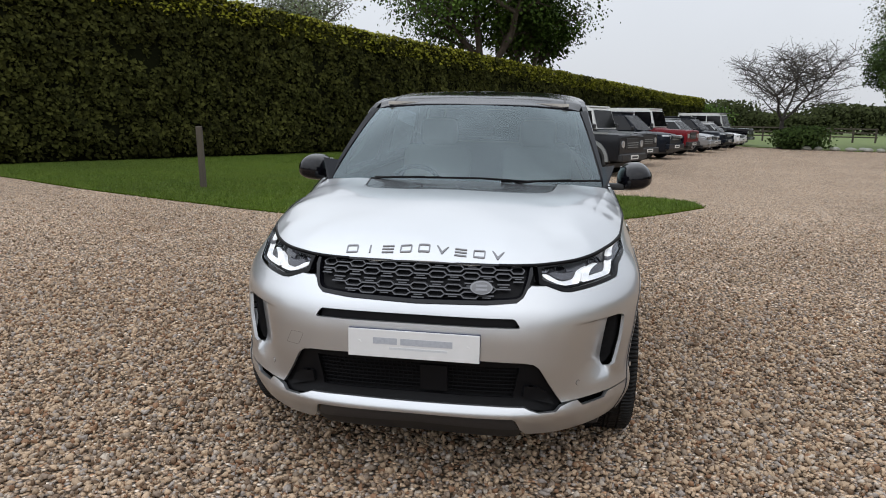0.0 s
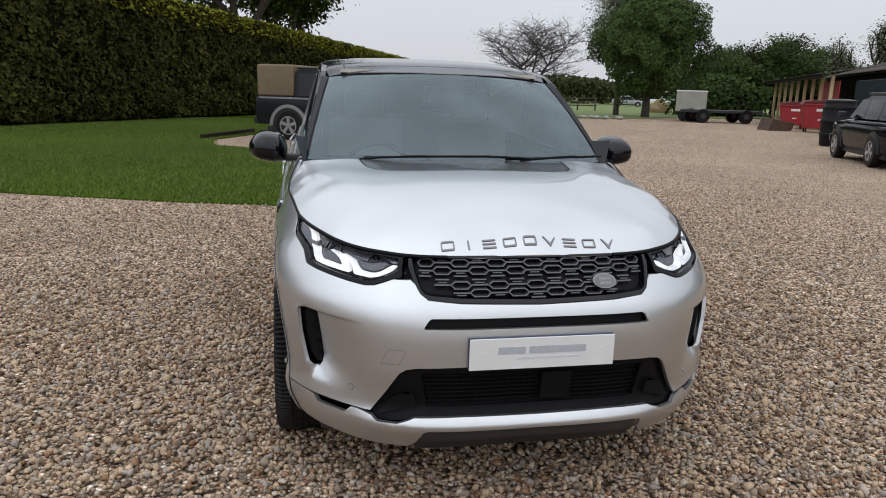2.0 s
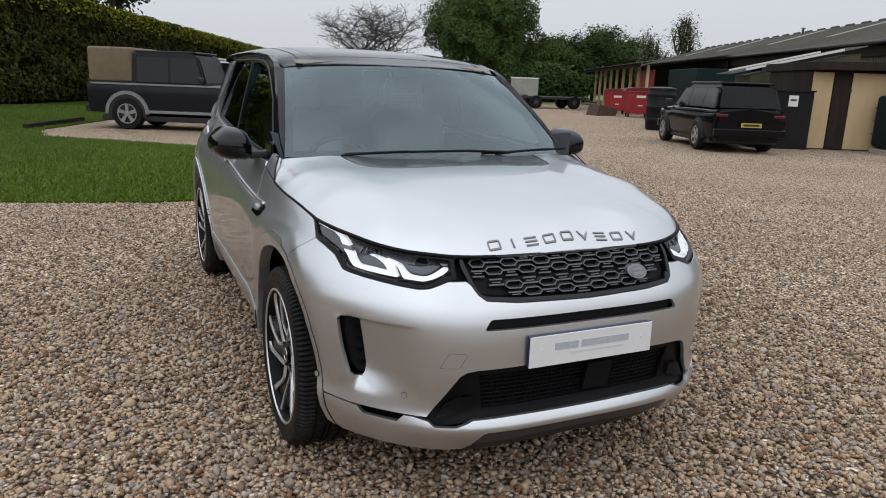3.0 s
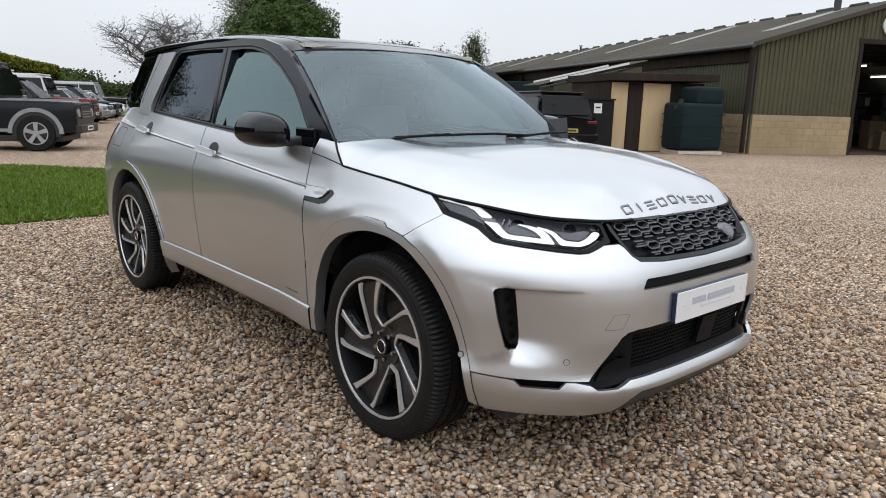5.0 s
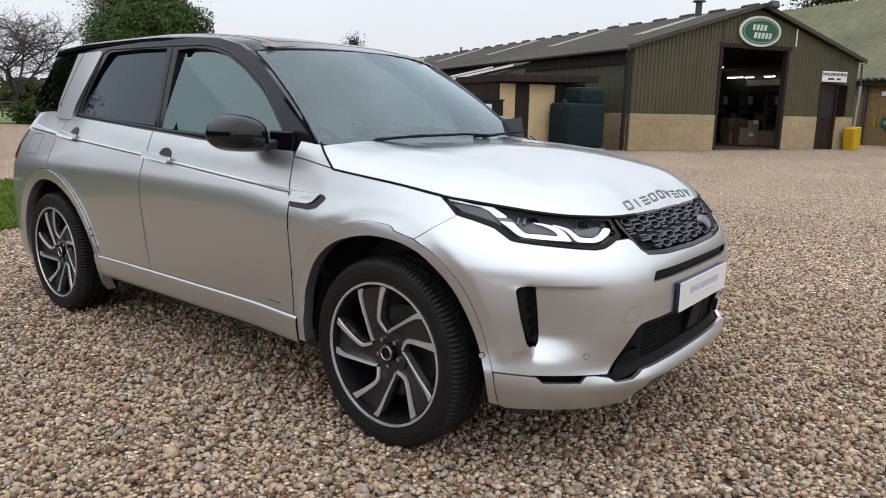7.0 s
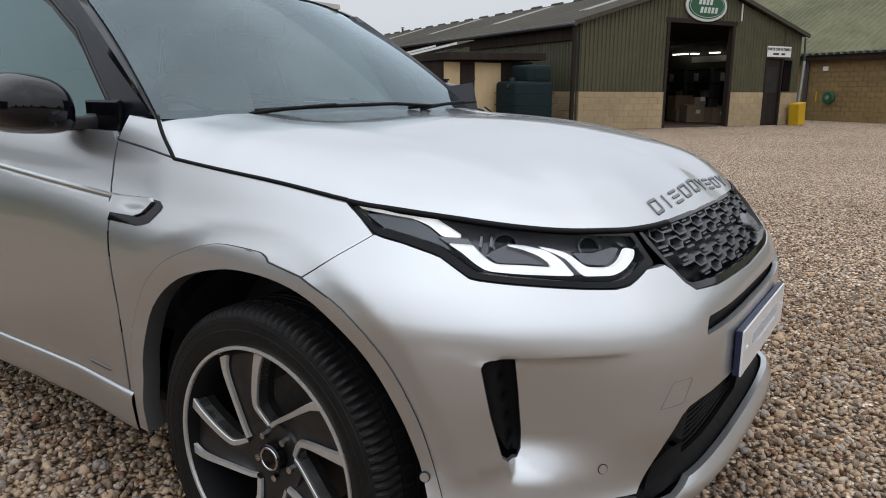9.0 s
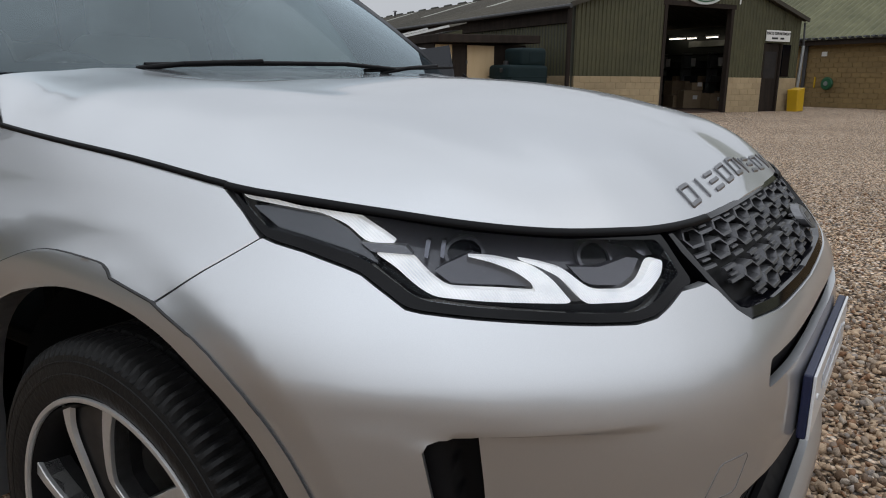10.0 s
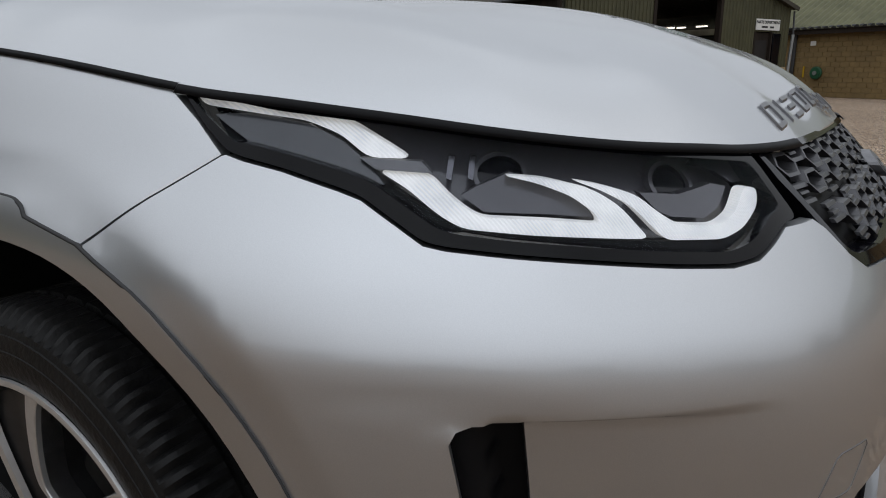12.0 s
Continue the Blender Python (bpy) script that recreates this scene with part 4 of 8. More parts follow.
def oil_tank():
    """A ribbed moulded oil tank with a raised dome, on a pallet."""
    t = thing("oil_tank", "dark green moulded plastic oil tank", "tank", BARN @ pose(-2.3, -0.25, 0.15))
    bm = box(1.42, 1.2, 1.42, (0, 0, 0), 0.12, seg=4)
    part("tank_body", bm, M_TANK, t, smooth=True, angle=50)
    for z in (0.34, 0.70, 1.06):
        part("seam", box(1.435, 1.215, 0.025, (0, 0, z), 0.011), M_TANK, t, smooth=True, angle=50)
    part("dome", box(0.92, 1.02, 0.56, (0.24, 0, 1.36), 0.12, seg=4), M_TANK, t, "raised moulded top", smooth=True, angle=50)
    part("dome_panel", box(0.52, 0.03, 0.30, (0.30, -0.505, 1.50), 0.012), M_TANK, t)
    part("filler_cap", rod((-0.45, 0, 1.40), (-0.45, 0, 1.54), 0.09, n=16), M_BLACK, t, smooth=True, angle=40)
    part("valve", box(0.08, 0.10, 0.12, (-0.73, -0.2, 1.2), 0.02), M_BLACK, t)
    p = thing("pallet", "grey wooden pallet under the oil tank", "pallet", BARN @ pose(-2.3, -0.25, 0))
    for x in (-0.65, 0, 0.65):
        part("block", box(0.12, 1.15, 0.09, (x, 0, 0)), M_PALLET, p)
    for k in range(6):
        part("board", box(1.5, 0.12, 0.022, (0, -0.5 + k * 0.2, 0.09)), M_PALLET, p)
    part("board", box(1.5, 0.022, 0.1, (0, -0.585, 0.02)), M_PALLET, p)


oil_tank()

# ---------------------------------------------------------------- the second building, with a stone wall
B2 = BARN @ pose(16.1, 3.0, 0, 0, 0, -90)
b2 = thing("stone_barn", "buff block barn with a lichened ribbed roof", "barn", B2)
wallp = part("front_wall", box(48, 0.3, 3.0, (10, 0.166, 0)), M_MORTAR, b2, "buff block wall")
for r in range(13):
    x = -1.5 - (0.22 if r % 2 else 0)
    while x < 7.0:
        part("block", box(0.434, 0.1, 0.208, (x + 0.22, 0.045 + 0.004 * random.random(), r * 0.22 + 0.004), 0.008, seg=1), M_STONEWALL_SHADE, wallp)
        x += 0.44
part("wall_face", box(27, 0.1, 2.99, (20.7, 0.045, 0)), M_STONEWALL_SHADE, b2)
part("wall_face", box(12, 0.1, 2.99, (-7.8, 0.045, 0)), M_STONEWALL_SHADE, b2)
for v, f, m_ in roof_slope(0, 3.06, 8.3, 8.0, -34, 14.2, M_ROOF2, pitch=0.34, amp=0.09):
    v2 = np.stack([-v[:, 1], v[:, 0] - 0.4, v[:, 2]], 1)
    part("roof_sheet", mesh_np("roof", v2, f, m_, 4), None, b2, "pale lichened ribbed roofing")
part("end_wall", prism([(0.3, 0), (15.4, 0), (15.4, 3.0), (7.9, 7.7), (0.3, 3.0)], 0.2, Matrix.Translation((-14.0, 0, 0)) @ Matrix.Rotation(radians(90), 4, "Z") @ Matrix.Rotation(radians(90), 4, "X")), M_STONEWALL_SHADE, b2)
part("eave_board", box(48, 0.12, 0.34, (10, -0.36, 2.74)), M_DARKTIMBER, b2, "dark eave board")
part("gutter", rod((-14, -0.47, 3.0), (34, -0.47, 3.0), 0.07, n=8), M_DARKSTEEL, b2, "black gutter")
part("downpipe", rod((-0.22, -0.09, 0), (-0.22, -0.09, 2.9), 0.085, n=10), M_DARKSTEEL, b2, "dark downpipe at the wall's end")
tagged(part("wall_vent", box(0.26, 0.05, 0.2, (0.66, -0.03, 2.26), 0.01), M_WHITE, at=B2), "small white vent plate on the block wall", "vent")
hr = thing("hose_reel", "small green hose reel fixed on the block wall", "hose reel", B2 @ pose(1.0, -0.02, 1.06, 90, 0, 0))
part("drum", rod((0, 0, 0), (0, 0, 0.16), 0.24, n=18), M_SIGNGREEN, hr)
part("hose_coil", lathe([(0.24, 0.03), (0.285, 0.05), (0.285, 0.11), (0.24, 0.13)], 24), M_SIGNGREEN, hr, smooth=True)
part("hub", rod((0, 0, 0.16), (0, 0, 0.2), 0.1, n=12), M_STEEL, hr)
tagged(part("yellow_hose_gun", box(0.07, 0.06, 0.5, (0.34, -0.04, 0.86), 0.02), M_YELLOW, at=B2), "yellow handle hanging on the block wall", "tool")
yb = thing("yellow_bin", "yellow plastic grit bin leaning beside the barn door", "bin", BARN @ pose(10.66, -0.40, 0, 0, -4, 8))
part("bin_body", prism([(-0.23, 0.02), (0.25, 0.0), (0.27, 0.86), (-0.27, 0.80)], 0.42, Matrix.Translation((0, 0.21, 0)) @ Matrix.Rotation(radians(90), 4, "X"), bevel=0.03), M_YELLOW, yb)
part("lid", box(0.53, 0.44, 0.05, (0, 0, 0.82), 0.02, turn=Matrix.Rotation(radians(-6), 4, "Y")), M_YELLOW, yb)

# ---------------------------------------------------------------- far end of the yard
op = thing("open_shed", "open-fronted shed with pale posts and a dark roof", "shed", BARN)
for k in range(9):
    part("post", box(0.16, 0.16, 2.85, (-4.6, 22.0 + k * 2.4, 0)), M_PLY, op)
for v, f, m_ in roof_slope(-5.3, 2.92, -0.1, 3.8, 21.4, 43.4, M_ROOF):
    part("roof_sheet", mesh_np("roof", v, f, m_, 4), None, op)
part("fascia", box(0.08, 22.0, 0.26, (-5.2, 32.4, 2.70)), M_DARKTIMBER, op)
# back wall coloured near-black as the shade under the shed roof
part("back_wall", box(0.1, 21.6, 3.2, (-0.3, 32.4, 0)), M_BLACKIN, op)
part("red_board", box(0.06, 5.0, 2.2, (-4.2, 24.6, 0.4)), M_REDPAINT, op, "red painted boarding")


def waste_container(x, y, rz, s=1.0):
    """A four-wheeled steel waste container with a tapered body, a rolled rim and a domed lid."""
    t = thing("waste_container", "red steel waste container with a dark red lid in the yard", "waste container", pose(x, y, 0, 0, 0, rz), "red waste containers")
    turn = Matrix.Translation((0, 0.5 * s, 0)) @ Matrix.Rotation(radians(90), 4, "X")
    part("body", prism([(-0.52 * s, 0.2), (0.52 * s, 0.2), (0.66 * s, 1.16 * s), (-0.66 * s, 1.16 * s)], 1.0 * s, turn, bevel=0.03), M_REDPAINT, t)
    part("top_rim", box(1.4 * s, 1.1 * s, 0.08, (0, 0, 1.14 * s), 0.02), M_REDPAINT, t)
    part("lid", prism([(-0.68 * s, 1.2 * s), (0.68 * s, 1.2 * s), (0.62 * s, 1.3 * s), (0.3 * s, 1.36 * s), (-0.3 * s, 1.36 * s), (-0.62 * s, 1.3 * s)], 1.08 * s, Matrix.Translation((0, 0.54 * s, 0.02)) @ Matrix.Rotation(radians(90), 4, "X"), bevel=0.02), M_REDLID, t, "dark red lid")
    part("writing_bar", box(0.42 * s, 0.012, 0.11 * s, (0.08, -0.507 * s, 0.90 * s)), M_WHITE, t, "white bar of writing")
    part("writing_bar", box(0.20 * s, 0.012, 0.05 * s, (0.06, -0.507 * s, 0.52 * s)), M_WHITE, t, "white bar of writing")
    for px in (-0.44 * s, 0.44 * s):
        part("rib", box(0.07, 0.05, 0.86 * s, (px, -0.51 * s, 0.24)), M_REDPAINT, t)
        for py in (-0.36 * s, 0.36 * s):
            part("wheel", rod((px - 0.03, py, 0.1), (px + 0.03, py, 0.1), 0.1, n=16), M_RUBBER, t, smooth=True, angle=40)
            part("castor_fork", box(0.09, 0.06, 0.1, (px, py, 0.12), 0.008), M_DARKSTEEL, t)


waste_container(25.8, 31.9, -34, 1.05)
waste_container(24.3, 28.1, -31, 1.14)
trough = thing("bucket", "rust-brown steel loader bucket on the gravel", "loader bucket", pose(22.9, 29.4, 0, 0, 0, -8))
part("bucket_body", prism([(-0.6, 0), (0.6, 0), (0.75, 0.4), (-0.4, 0.6)], 1.2, Matrix.Translation((0, 0.6, 0)) @ Matrix.Rotation(radians(90), 4, "X"), bevel=0.03), M_RUSTY, trough)
wb = thing("water_butt", "tall dark ribbed plastic barrel beside the parked car", "barrel", pose(17.4, 18.5, 0))
part("barrel", lathe([(0.0, 0.0), (0.46, 0.0), (0.50, 0.06), (0.52, 0.35), (0.545, 0.37), (0.545, 0.43), (0.52, 0.45), (0.53, 0.8), (0.555, 0.82), (0.555, 0.88), (0.53, 0.9), (0.52, 1.25), (0.545, 1.27), (0.545, 1.33), (0.51, 1.35), (0.47, 1.5), (0.0, 1.5)], 32), M_CABINET, wb, smooth=True, angle=50)
part("lid", lathe([(0.0, 1.5), (0.50, 1.5), (0.51, 1.56), (0.30, 1.60), (0.0, 1.61)], 32), M_BLACK, wb, smooth=True, angle=50)
gc = thing("green_container", "dark green steel container beside the barn", "container", BARN @ pose(-3.2, 15.5, 0))
part("container_body", box(2.4, 5.0, 2.5, (0, 0, 0), 0.03), M_TANK, gc)


def farm_trailer():
    t = thing("farm_trailer", "low dark flat farm trailer at the yard's edge", "trailer", pose(25.1, 38.0, 0, 0, 0, -6))
    part("bed", box(4.6, 1.8, 0.16, (0.2, 0, 0.62), 0.02), M_BLACKSOFT, t)
    for x in (-1.4, 1.4):
        for y in (-0.85, 0.85):
            w = part("wheel", rod((x, y - 0.12, 0.42), (x, y + 0.12, 0.42), 0.42, n=22), M_RUBBER, t, smooth=True, angle=40)
            part("rim", rod((x, y - 0.13, 0.42), (x, y + 0.13, 0.42), 0.17, n=16), M_DARKSTEEL, w)
    part("drawbar", rod((2.5, 0, 0.6), (3.6, 0, 0.45), 0.06), M_DARKSTEEL, t)


farm_trailer()
hb = thing("box_trailer", "pale grey box trailer standing behind the flat trailer", "trailer", pose(24.3, 39.9, 0, 0, 0, -32))
part("box_body", box(1.86, 1.5, 1.27, (0, 0, 0.62), 0.05), M_SKYLIGHT, hb)
part("roof", box(1.92, 1.56, 0.08, (0, 0, 1.88), 0.03), M_WHITE, hb)
for x in (-0.4, 0.4):
    part("wheel", rod((x, -0.84, 0.32), (x, -0.66, 0.32), 0.32, n=18), M_RUBBER, hb, smooth=True, angle=40)

# ---------------------------------------------------------------- parked vehicles
def paint(name, c, metal=0.0, rough=0.3):
    return mat(name, c, tuple(v * 0.9 for v in c), 3, rough, metal=metal, coat=0.1, dirt=0.08, spec=0.15)


P_GREY = paint("dark_grey_paint", (0.014, 0.015, 0.018))
P_NAVY = paint("dark_blue_paint", (0.010, 0.013, 0.020))
P_RED = paint("dark_red_paint", (0.17, 0.010, 0.016))
P_SILVERCAR = paint("plain_silver_paint", (0.40, 0.41, 0.42), 0.5)
P_WHITECAR = paint("white_car_paint", (0.72, 0.72, 0.72), 0.0)
P_BLACKCAR = paint("black_car_paint", (0.004, 0.004, 0.006), 0.0, 0.12)
P_WHITEROOF = paint("white_roof_paint", (0.74, 0.74, 0.72), 0.0)
M_LAMPGLASS = mat("lamp_glass", (0.45, 0.46, 0.47), (0.6, 0.6, 0.6), 20, 0.12, metal=0.5)
M_REDLAMP = mat("red_lamp", (0.11, 0.006, 0.009), None, 20, 0.2)
M_PLATE_Y = mat("yellow_plate", (0.40, 0.33, 0.05), None, 20, 0.5)


def far_wheel(parent, x, y, r, width, rim):
    s = 1 if y > 0 else -1
    bm = lathe([(r * 0.6, -width / 2), (r * 0.93, -width / 2), (r, -width * 0.36), (r, width * 0.36), (r * 0.93, width / 2), (r * 0.6, width / 2)], 28, m=Matrix.Translation((x, y, r)) @ Matrix.Rotation(radians(90), 4, "X"))
    w = part("wheel", bm, M_RUBBER, parent, smooth=True, angle=45)
    f = Matrix.Translation((x, y + s * (width / 2 - 0.03), r)) @ Matrix.Rotation(radians(-90 * s), 4, "X")
    bm = lathe([(r * 0.62, 0.03), (r * 0.58, -0.0), (r * 0.56, -0.05), (0.0, -0.055)], 24, m=f)
    part("rim_well", bm, M_BLACKSOFT, w, smooth=True, angle=50)
    bm = lathe([(r * 0.63, 0.034), (r * 0.57, 0.034), (r * 0.57, 0.0)], 28, m=f)
    for k in range(5):
        prism([(-0.035, 0.03), (0.035, 0.03), (0.05, r * 0.59), (-0.05, r * 0.59)], 0.025, f @ Matrix.Rotation(6.2832 * k / 5, 4, "Z"), bm=bm)
    prism(ellipse(0.06, 0.06, 16), 0.034, f, bm=bm)
    part("spokes", bm, rim, w)
    return w


def loft_body(stations, bm=None):
    """A closed hull from cross-sections: x, and a list of (half width, height) from the floor up to the centre."""
    bm = bm or bmesh.new()
    rings = []
    for x, prof in stations:
        rings.append([bm.verts.new((x, -w, z)) for w, z in prof] + [bm.verts.new((x, w, z)) for w, z in prof[::-1]])
    for a, b in zip(rings, rings[1:]):
        n = len(a)
        for i in range(n):
            bm.faces.new((a[i], b[i], b[(i + 1) % n], a[(i + 1) % n]))
    bm.faces.new(rings[0])
    bm.faces.new(rings[-1][::-1])
    bmesh.ops.recalc_face_normals(bm, faces=bm.faces[:])
    return bm


def vehicle(label, category, at, p_body, p_roof, length=4.6, width=1.9, height=1.75, wb=2.75, belt=1.05, hood=1.0, r=0.37, boxy=False, rear=0.0, rim=None, trim=None, canvas=False, rails=False, group="parked vehicles"):
    """A parked vehicle: hull with arches, glasshouse with panes, wheels, lamps, grille, bumpers, mirrors. x runs forward."""
    t = thing("off_roader" if boxy else "estate_car", label, category, at, group)
    rim = rim or M_ALLOY
    w = width / 2
    xf, xr = wb / 2 + (length - wb) * 0.45, -wb / 2 - (length - wb) * 0.55
    g = 0.30 if not boxy else 0.42
    cowl = wb / 2 - (0.45 if not boxy else 0.72)
    nose = 0.05 if boxy else 0.22
    tuck = 0.03 if boxy else 0.10

    def sec(k, top):
        return [(w * 0.93 * k, g), (w * 0.985 * k, g + 0.12), (w * k, belt - 0.25), (w * (0.985 if boxy else 0.965) * k, top - 0.05), (w * (0.96 if boxy else 0.88) * k, top), (0.0, top + (0.015 if boxy else 0.03))]

    st = [(xr, sec(0.93 if not boxy else 0.99, belt)), (xr + 0.12, sec(0.985, belt)), (-wb / 2, sec(1.0, belt)), (0, sec(1.0, belt)), (cowl, sec(1.0, belt)),
          (cowl + 0.06, sec(1.0, hood + 0.01)), (wb / 2 + 0.1, sec(0.99, hood)), (xf - nose, sec(0.96 if not boxy else 0.985, hood - (0.06 if not boxy else 0.01))), (xf, sec(0.86 if not boxy else 0.97, hood - (0.22 if not boxy else 0.05)))]
    bm = loft_body(st)
    bmesh.ops.bevel(bm, geom=[e for e in bm.edges if e.calc_face_angle(0) > 0.5], offset=0.03 if boxy else 0.075, segments=2 if boxy else 4, affect="EDGES")
    body = part("body", bm, p_body, t, smooth=True, angle=35)
    # arches
    for x in (-wb / 2, wb / 2):
        for s in (-1, 1):
            n = 16
            pts = [(x + (r + 0.09) * math.cos(math.pi * k / n), r + (r + 0.09) * math.sin(math.pi * k / n)) for k in range(n + 1)]
            pts = [(x + r + 0.09, 0.33)] + pts + [(x - r - 0.09, 0.33)]
            m = Matrix(((1, 0, 0, 0), (0, 0, 1, 0), (0, 1, 0, 0), (0, 0, 0, 1)))
            part("arch", prism(pts, 0.34, Matrix.Translation((0, s * w * 1.004 - (0.34 if s > 0 else 0), 0)) @ m), M_BLACK, body)
            if trim:
                bm = bmesh.new()
                for k in range(n):
                    a0, a1 = math.pi * k / n, math.pi * (k + 1) / n
                    for rr in (0,):
                        prism([(x + (r + 0.08) * math.cos(a0), r + (r + 0.08) * math.sin(a0)), (x + (r + 0.17) * math.cos(a0), r + (r + 0.17) * math.sin(a0)), (x + (r + 0.17) * math.cos(a1), r + (r + 0.17) * math.sin(a1)), (x + (r + 0.08) * math.cos(a1), r + (r + 0.08) * math.sin(a1))],
                              0.05, Matrix.Translation((0, s * w * 1.01 - (0.03 if s > 0 else 0.02), 0)) @ m, bm=bm)
                part("arch_flare", bm, trim, body)
            far_wheel(t, x, s * (w - 0.085), r, 0.25, rim)
    # glasshouse
    gr = xr + (0.05 if boxy else 0.12) + rear
    slope_f, slope_r = (0.22, 0.03) if boxy else (0.66, 0.30)
    wt = w * (0.90 if boxy else 0.74)
    wbm = w * (0.965 if boxy else 0.90)
    q = [(gr, belt - 0.02), (cowl + (0.02 if boxy else 0.1), belt - 0.02), (cowl - slope_f, height - 0.06), (cowl - slope_f - 0.2, height), (gr + slope_r + 0.2, height), (gr + slope_r, height - 0.06)]

    def wid(z):
        return wbm + (wt - wbm) * (z - belt) / (height - belt)

    bm = bmesh.new()
    L = [bm.verts.new((x, -wid(z), z)) for x, z in q]
    R = [bm.verts.new((x, wid(z), z)) for x, z in q]
    n = len(q)
    bm.faces.new(L)
    bm.faces.new(R[::-1])
    for i in range(n):
        bm.faces.new((L[i], R[i], R[(i + 1) % n], L[(i + 1) % n]))
    bmesh.ops.recalc_face_normals(bm, faces=bm.faces[:])
    bmesh.ops.bevel(bm, geom=[e for e in bm.edges if e.calc_face_angle(0) > 0.4], offset=0.04 if boxy else 0.10, segments=2 if boxy else 4, affect="EDGES")
    part("cabin", bm, p_body if not boxy else p_roof, t, smooth=True, angle=35)
    part("roof_panel", box((cowl - slope_f) - (gr + slope_r) - 0.06, wt * 1.9, 0.05, (((cowl - slope_f) + (gr + slope_r)) / 2, 0, height - 0.012), 0.02), p_roof, t)

    def pane(x0, x1, s, inset=0.07):
        def xa(x, z):
            return x
        zb, zt = belt + 0.03, height - 0.13
        f0 = gr + slope_r * (zt - belt) / (height - belt) + 0.06
        f1 = cowl - slope_f * (zt - belt) / (height - belt) - 0.05
        pts = [(x0, zb), (x1, zb), (min(x1, f1), zt), (max(x0, f0), zt)]
        bm = bmesh.new()
        vs = []
        for d in (0.004, -0.03):
            vs.append([bm.verts.new((x, s * (wid(z) + d), z)) for x, z in pts])
        bm.faces.new(vs[0])
        for i in range(4):
            bm.faces.new((vs[0][i], vs[0][(i + 1) % 4], vs[1][(i + 1) % 4], vs[1][i]))
        bmesh.ops.recalc_face_normals(bm, faces=bm.faces[:])
        part("side_window", bm, M_GLOSSBLACK, t)

    for s in (-1, 1):
        x1 = cowl - 0.06
        x0 = gr + 0.12
        cuts = [x0, x0 + (x1 - x0) * 0.3, x0 + (x1 - x0) * 0.64, x1] if not canvas else [x0, (x0 + x1) / 2, x1]
        for a, b in zip(cuts, cuts[1:]):
            pane(a + 0.03, b - 0.03, s)

    def cross(xb, xt, sgn, name, lab):
        zb, zt = belt + 0.05, height - 0.1
        bm = bmesh.new()
        vs = [bm.verts.new((xb + sgn * 0.012, -wid(zb) * 0.9, zb)), bm.verts.new((xb + sgn * 0.012, wid(zb) * 0.9, zb)), bm.verts.new((xt + sgn * 0.012, wid(zt) * 0.88, zt)), bm.verts.new((xt + sgn * 0.012, -wid(zt) * 0.88, zt))]
        f = bm.faces.new(vs)
        bmesh.ops.solidify(bm, geom=[f], thickness=0.012)
        part(name, bm, M_GLOSSBLACK, t)

    k0, k1 = 0.05 / (height - belt), (height - belt - 0.1) / (height - belt - 0.06)
    cowl_x = cowl + (0.02 if boxy else 0.1)
    cross(cowl_x - (slope_f + (0.02 if boxy else 0.1)) * 0.07, cowl_x - (slope_f + (0.02 if boxy else 0.1)) * 0.92, 1, "windscreen", "")
    cross(gr + slope_r * 0.07, gr + slope_r * 0.92, -1, "rear_window", "")
    # front and rear fittings
    fz = hood - (0.2 if not boxy else 0.3)
    part("grille", box(0.05, width * (0.42 if not boxy else 0.5), 0.2 if not boxy else 0.3, (xf - 0.01, 0, fz - 0.1), 0.01), M_BLACK, t)
    for k in range(3):
        part("grille_bar", box(0.03, width * 0.4, 0.02, (xf + 0.02, 0, fz - 0.06 + k * 0.06)), M_STEEL, t)
    for s in (-1, 1):
        if boxy:
            part("headlight", rod((xf - 0.02, s * w * 0.72, fz + 0.04), (xf + 0.02, s * w * 0.72, fz + 0.04), 0.1, n=16), M_LAMPGLASS, t)
        else:
            part("headlight", box(0.3, 0.34, 0.13, (xf - 0.14, s * w * 0.70, fz - 0.02), 0.03), M_LAMPGLASS, t)
        part("tail_light", box(0.08, 0.30 if not boxy else 0.14, 0.08 if not boxy else 0.12, (xr + 0.03, s * w * 0.76, belt - 0.18 if not boxy else belt - 0.34), 0.02), M_REDLAMP, t)
        part("mirror", box(0.1, 0.18, 0.14, (cowl - 0.06, s * (w + 0.09), belt + 0.05), 0.03), M_BLACK, t)
    part("front_bumper", box(0.16, width * 0.94, 0.2, (xf + 0.01, 0, 0.42), 0.03), M_BLACK if boxy else p_body, t)
    part("rear_bumper", box(0.14, width * 0.95, 0.2, (xr - 0.01, 0, 0.42), 0.03), M_BLACK if boxy else p_body, t)
    part("lower_valance", box(length * 0.86, width * 0.92, 0.14, ((xf + xr) / 2, 0, 0.22), 0.02), M_BLACK, t)
    part("number_plate", box(0.012, 0.52, 0.11, (xr - 0.085, 0, belt - 0.42)), M_PLATE_Y, t)
    part("number_plate", box(0.012, 0.52, 0.11, (xf + 0.096, 0, 0.47)), M_WHITE, t)
    for x in (xr - 0.093, xf + 0.104):
        part("plate_bar", box(0.004, 0.4, 0.05, (x, 0, (belt - 0.39) if x < 0 else 0.5)), M_BLACK, t)
    if trim:
        for s in (-1, 1):
            part("side_strip", box(length * 0.9, 0.02, 0.045, ((xf + xr) / 2 - 0.1, s * (w + 0.006), belt - 0.06)), trim, t)
            part("sill_strip", box(wb - 2 * r - 0.2, 0.03, 0.07, (0, s * (w + 0.006), g + 0.02)), trim, t)
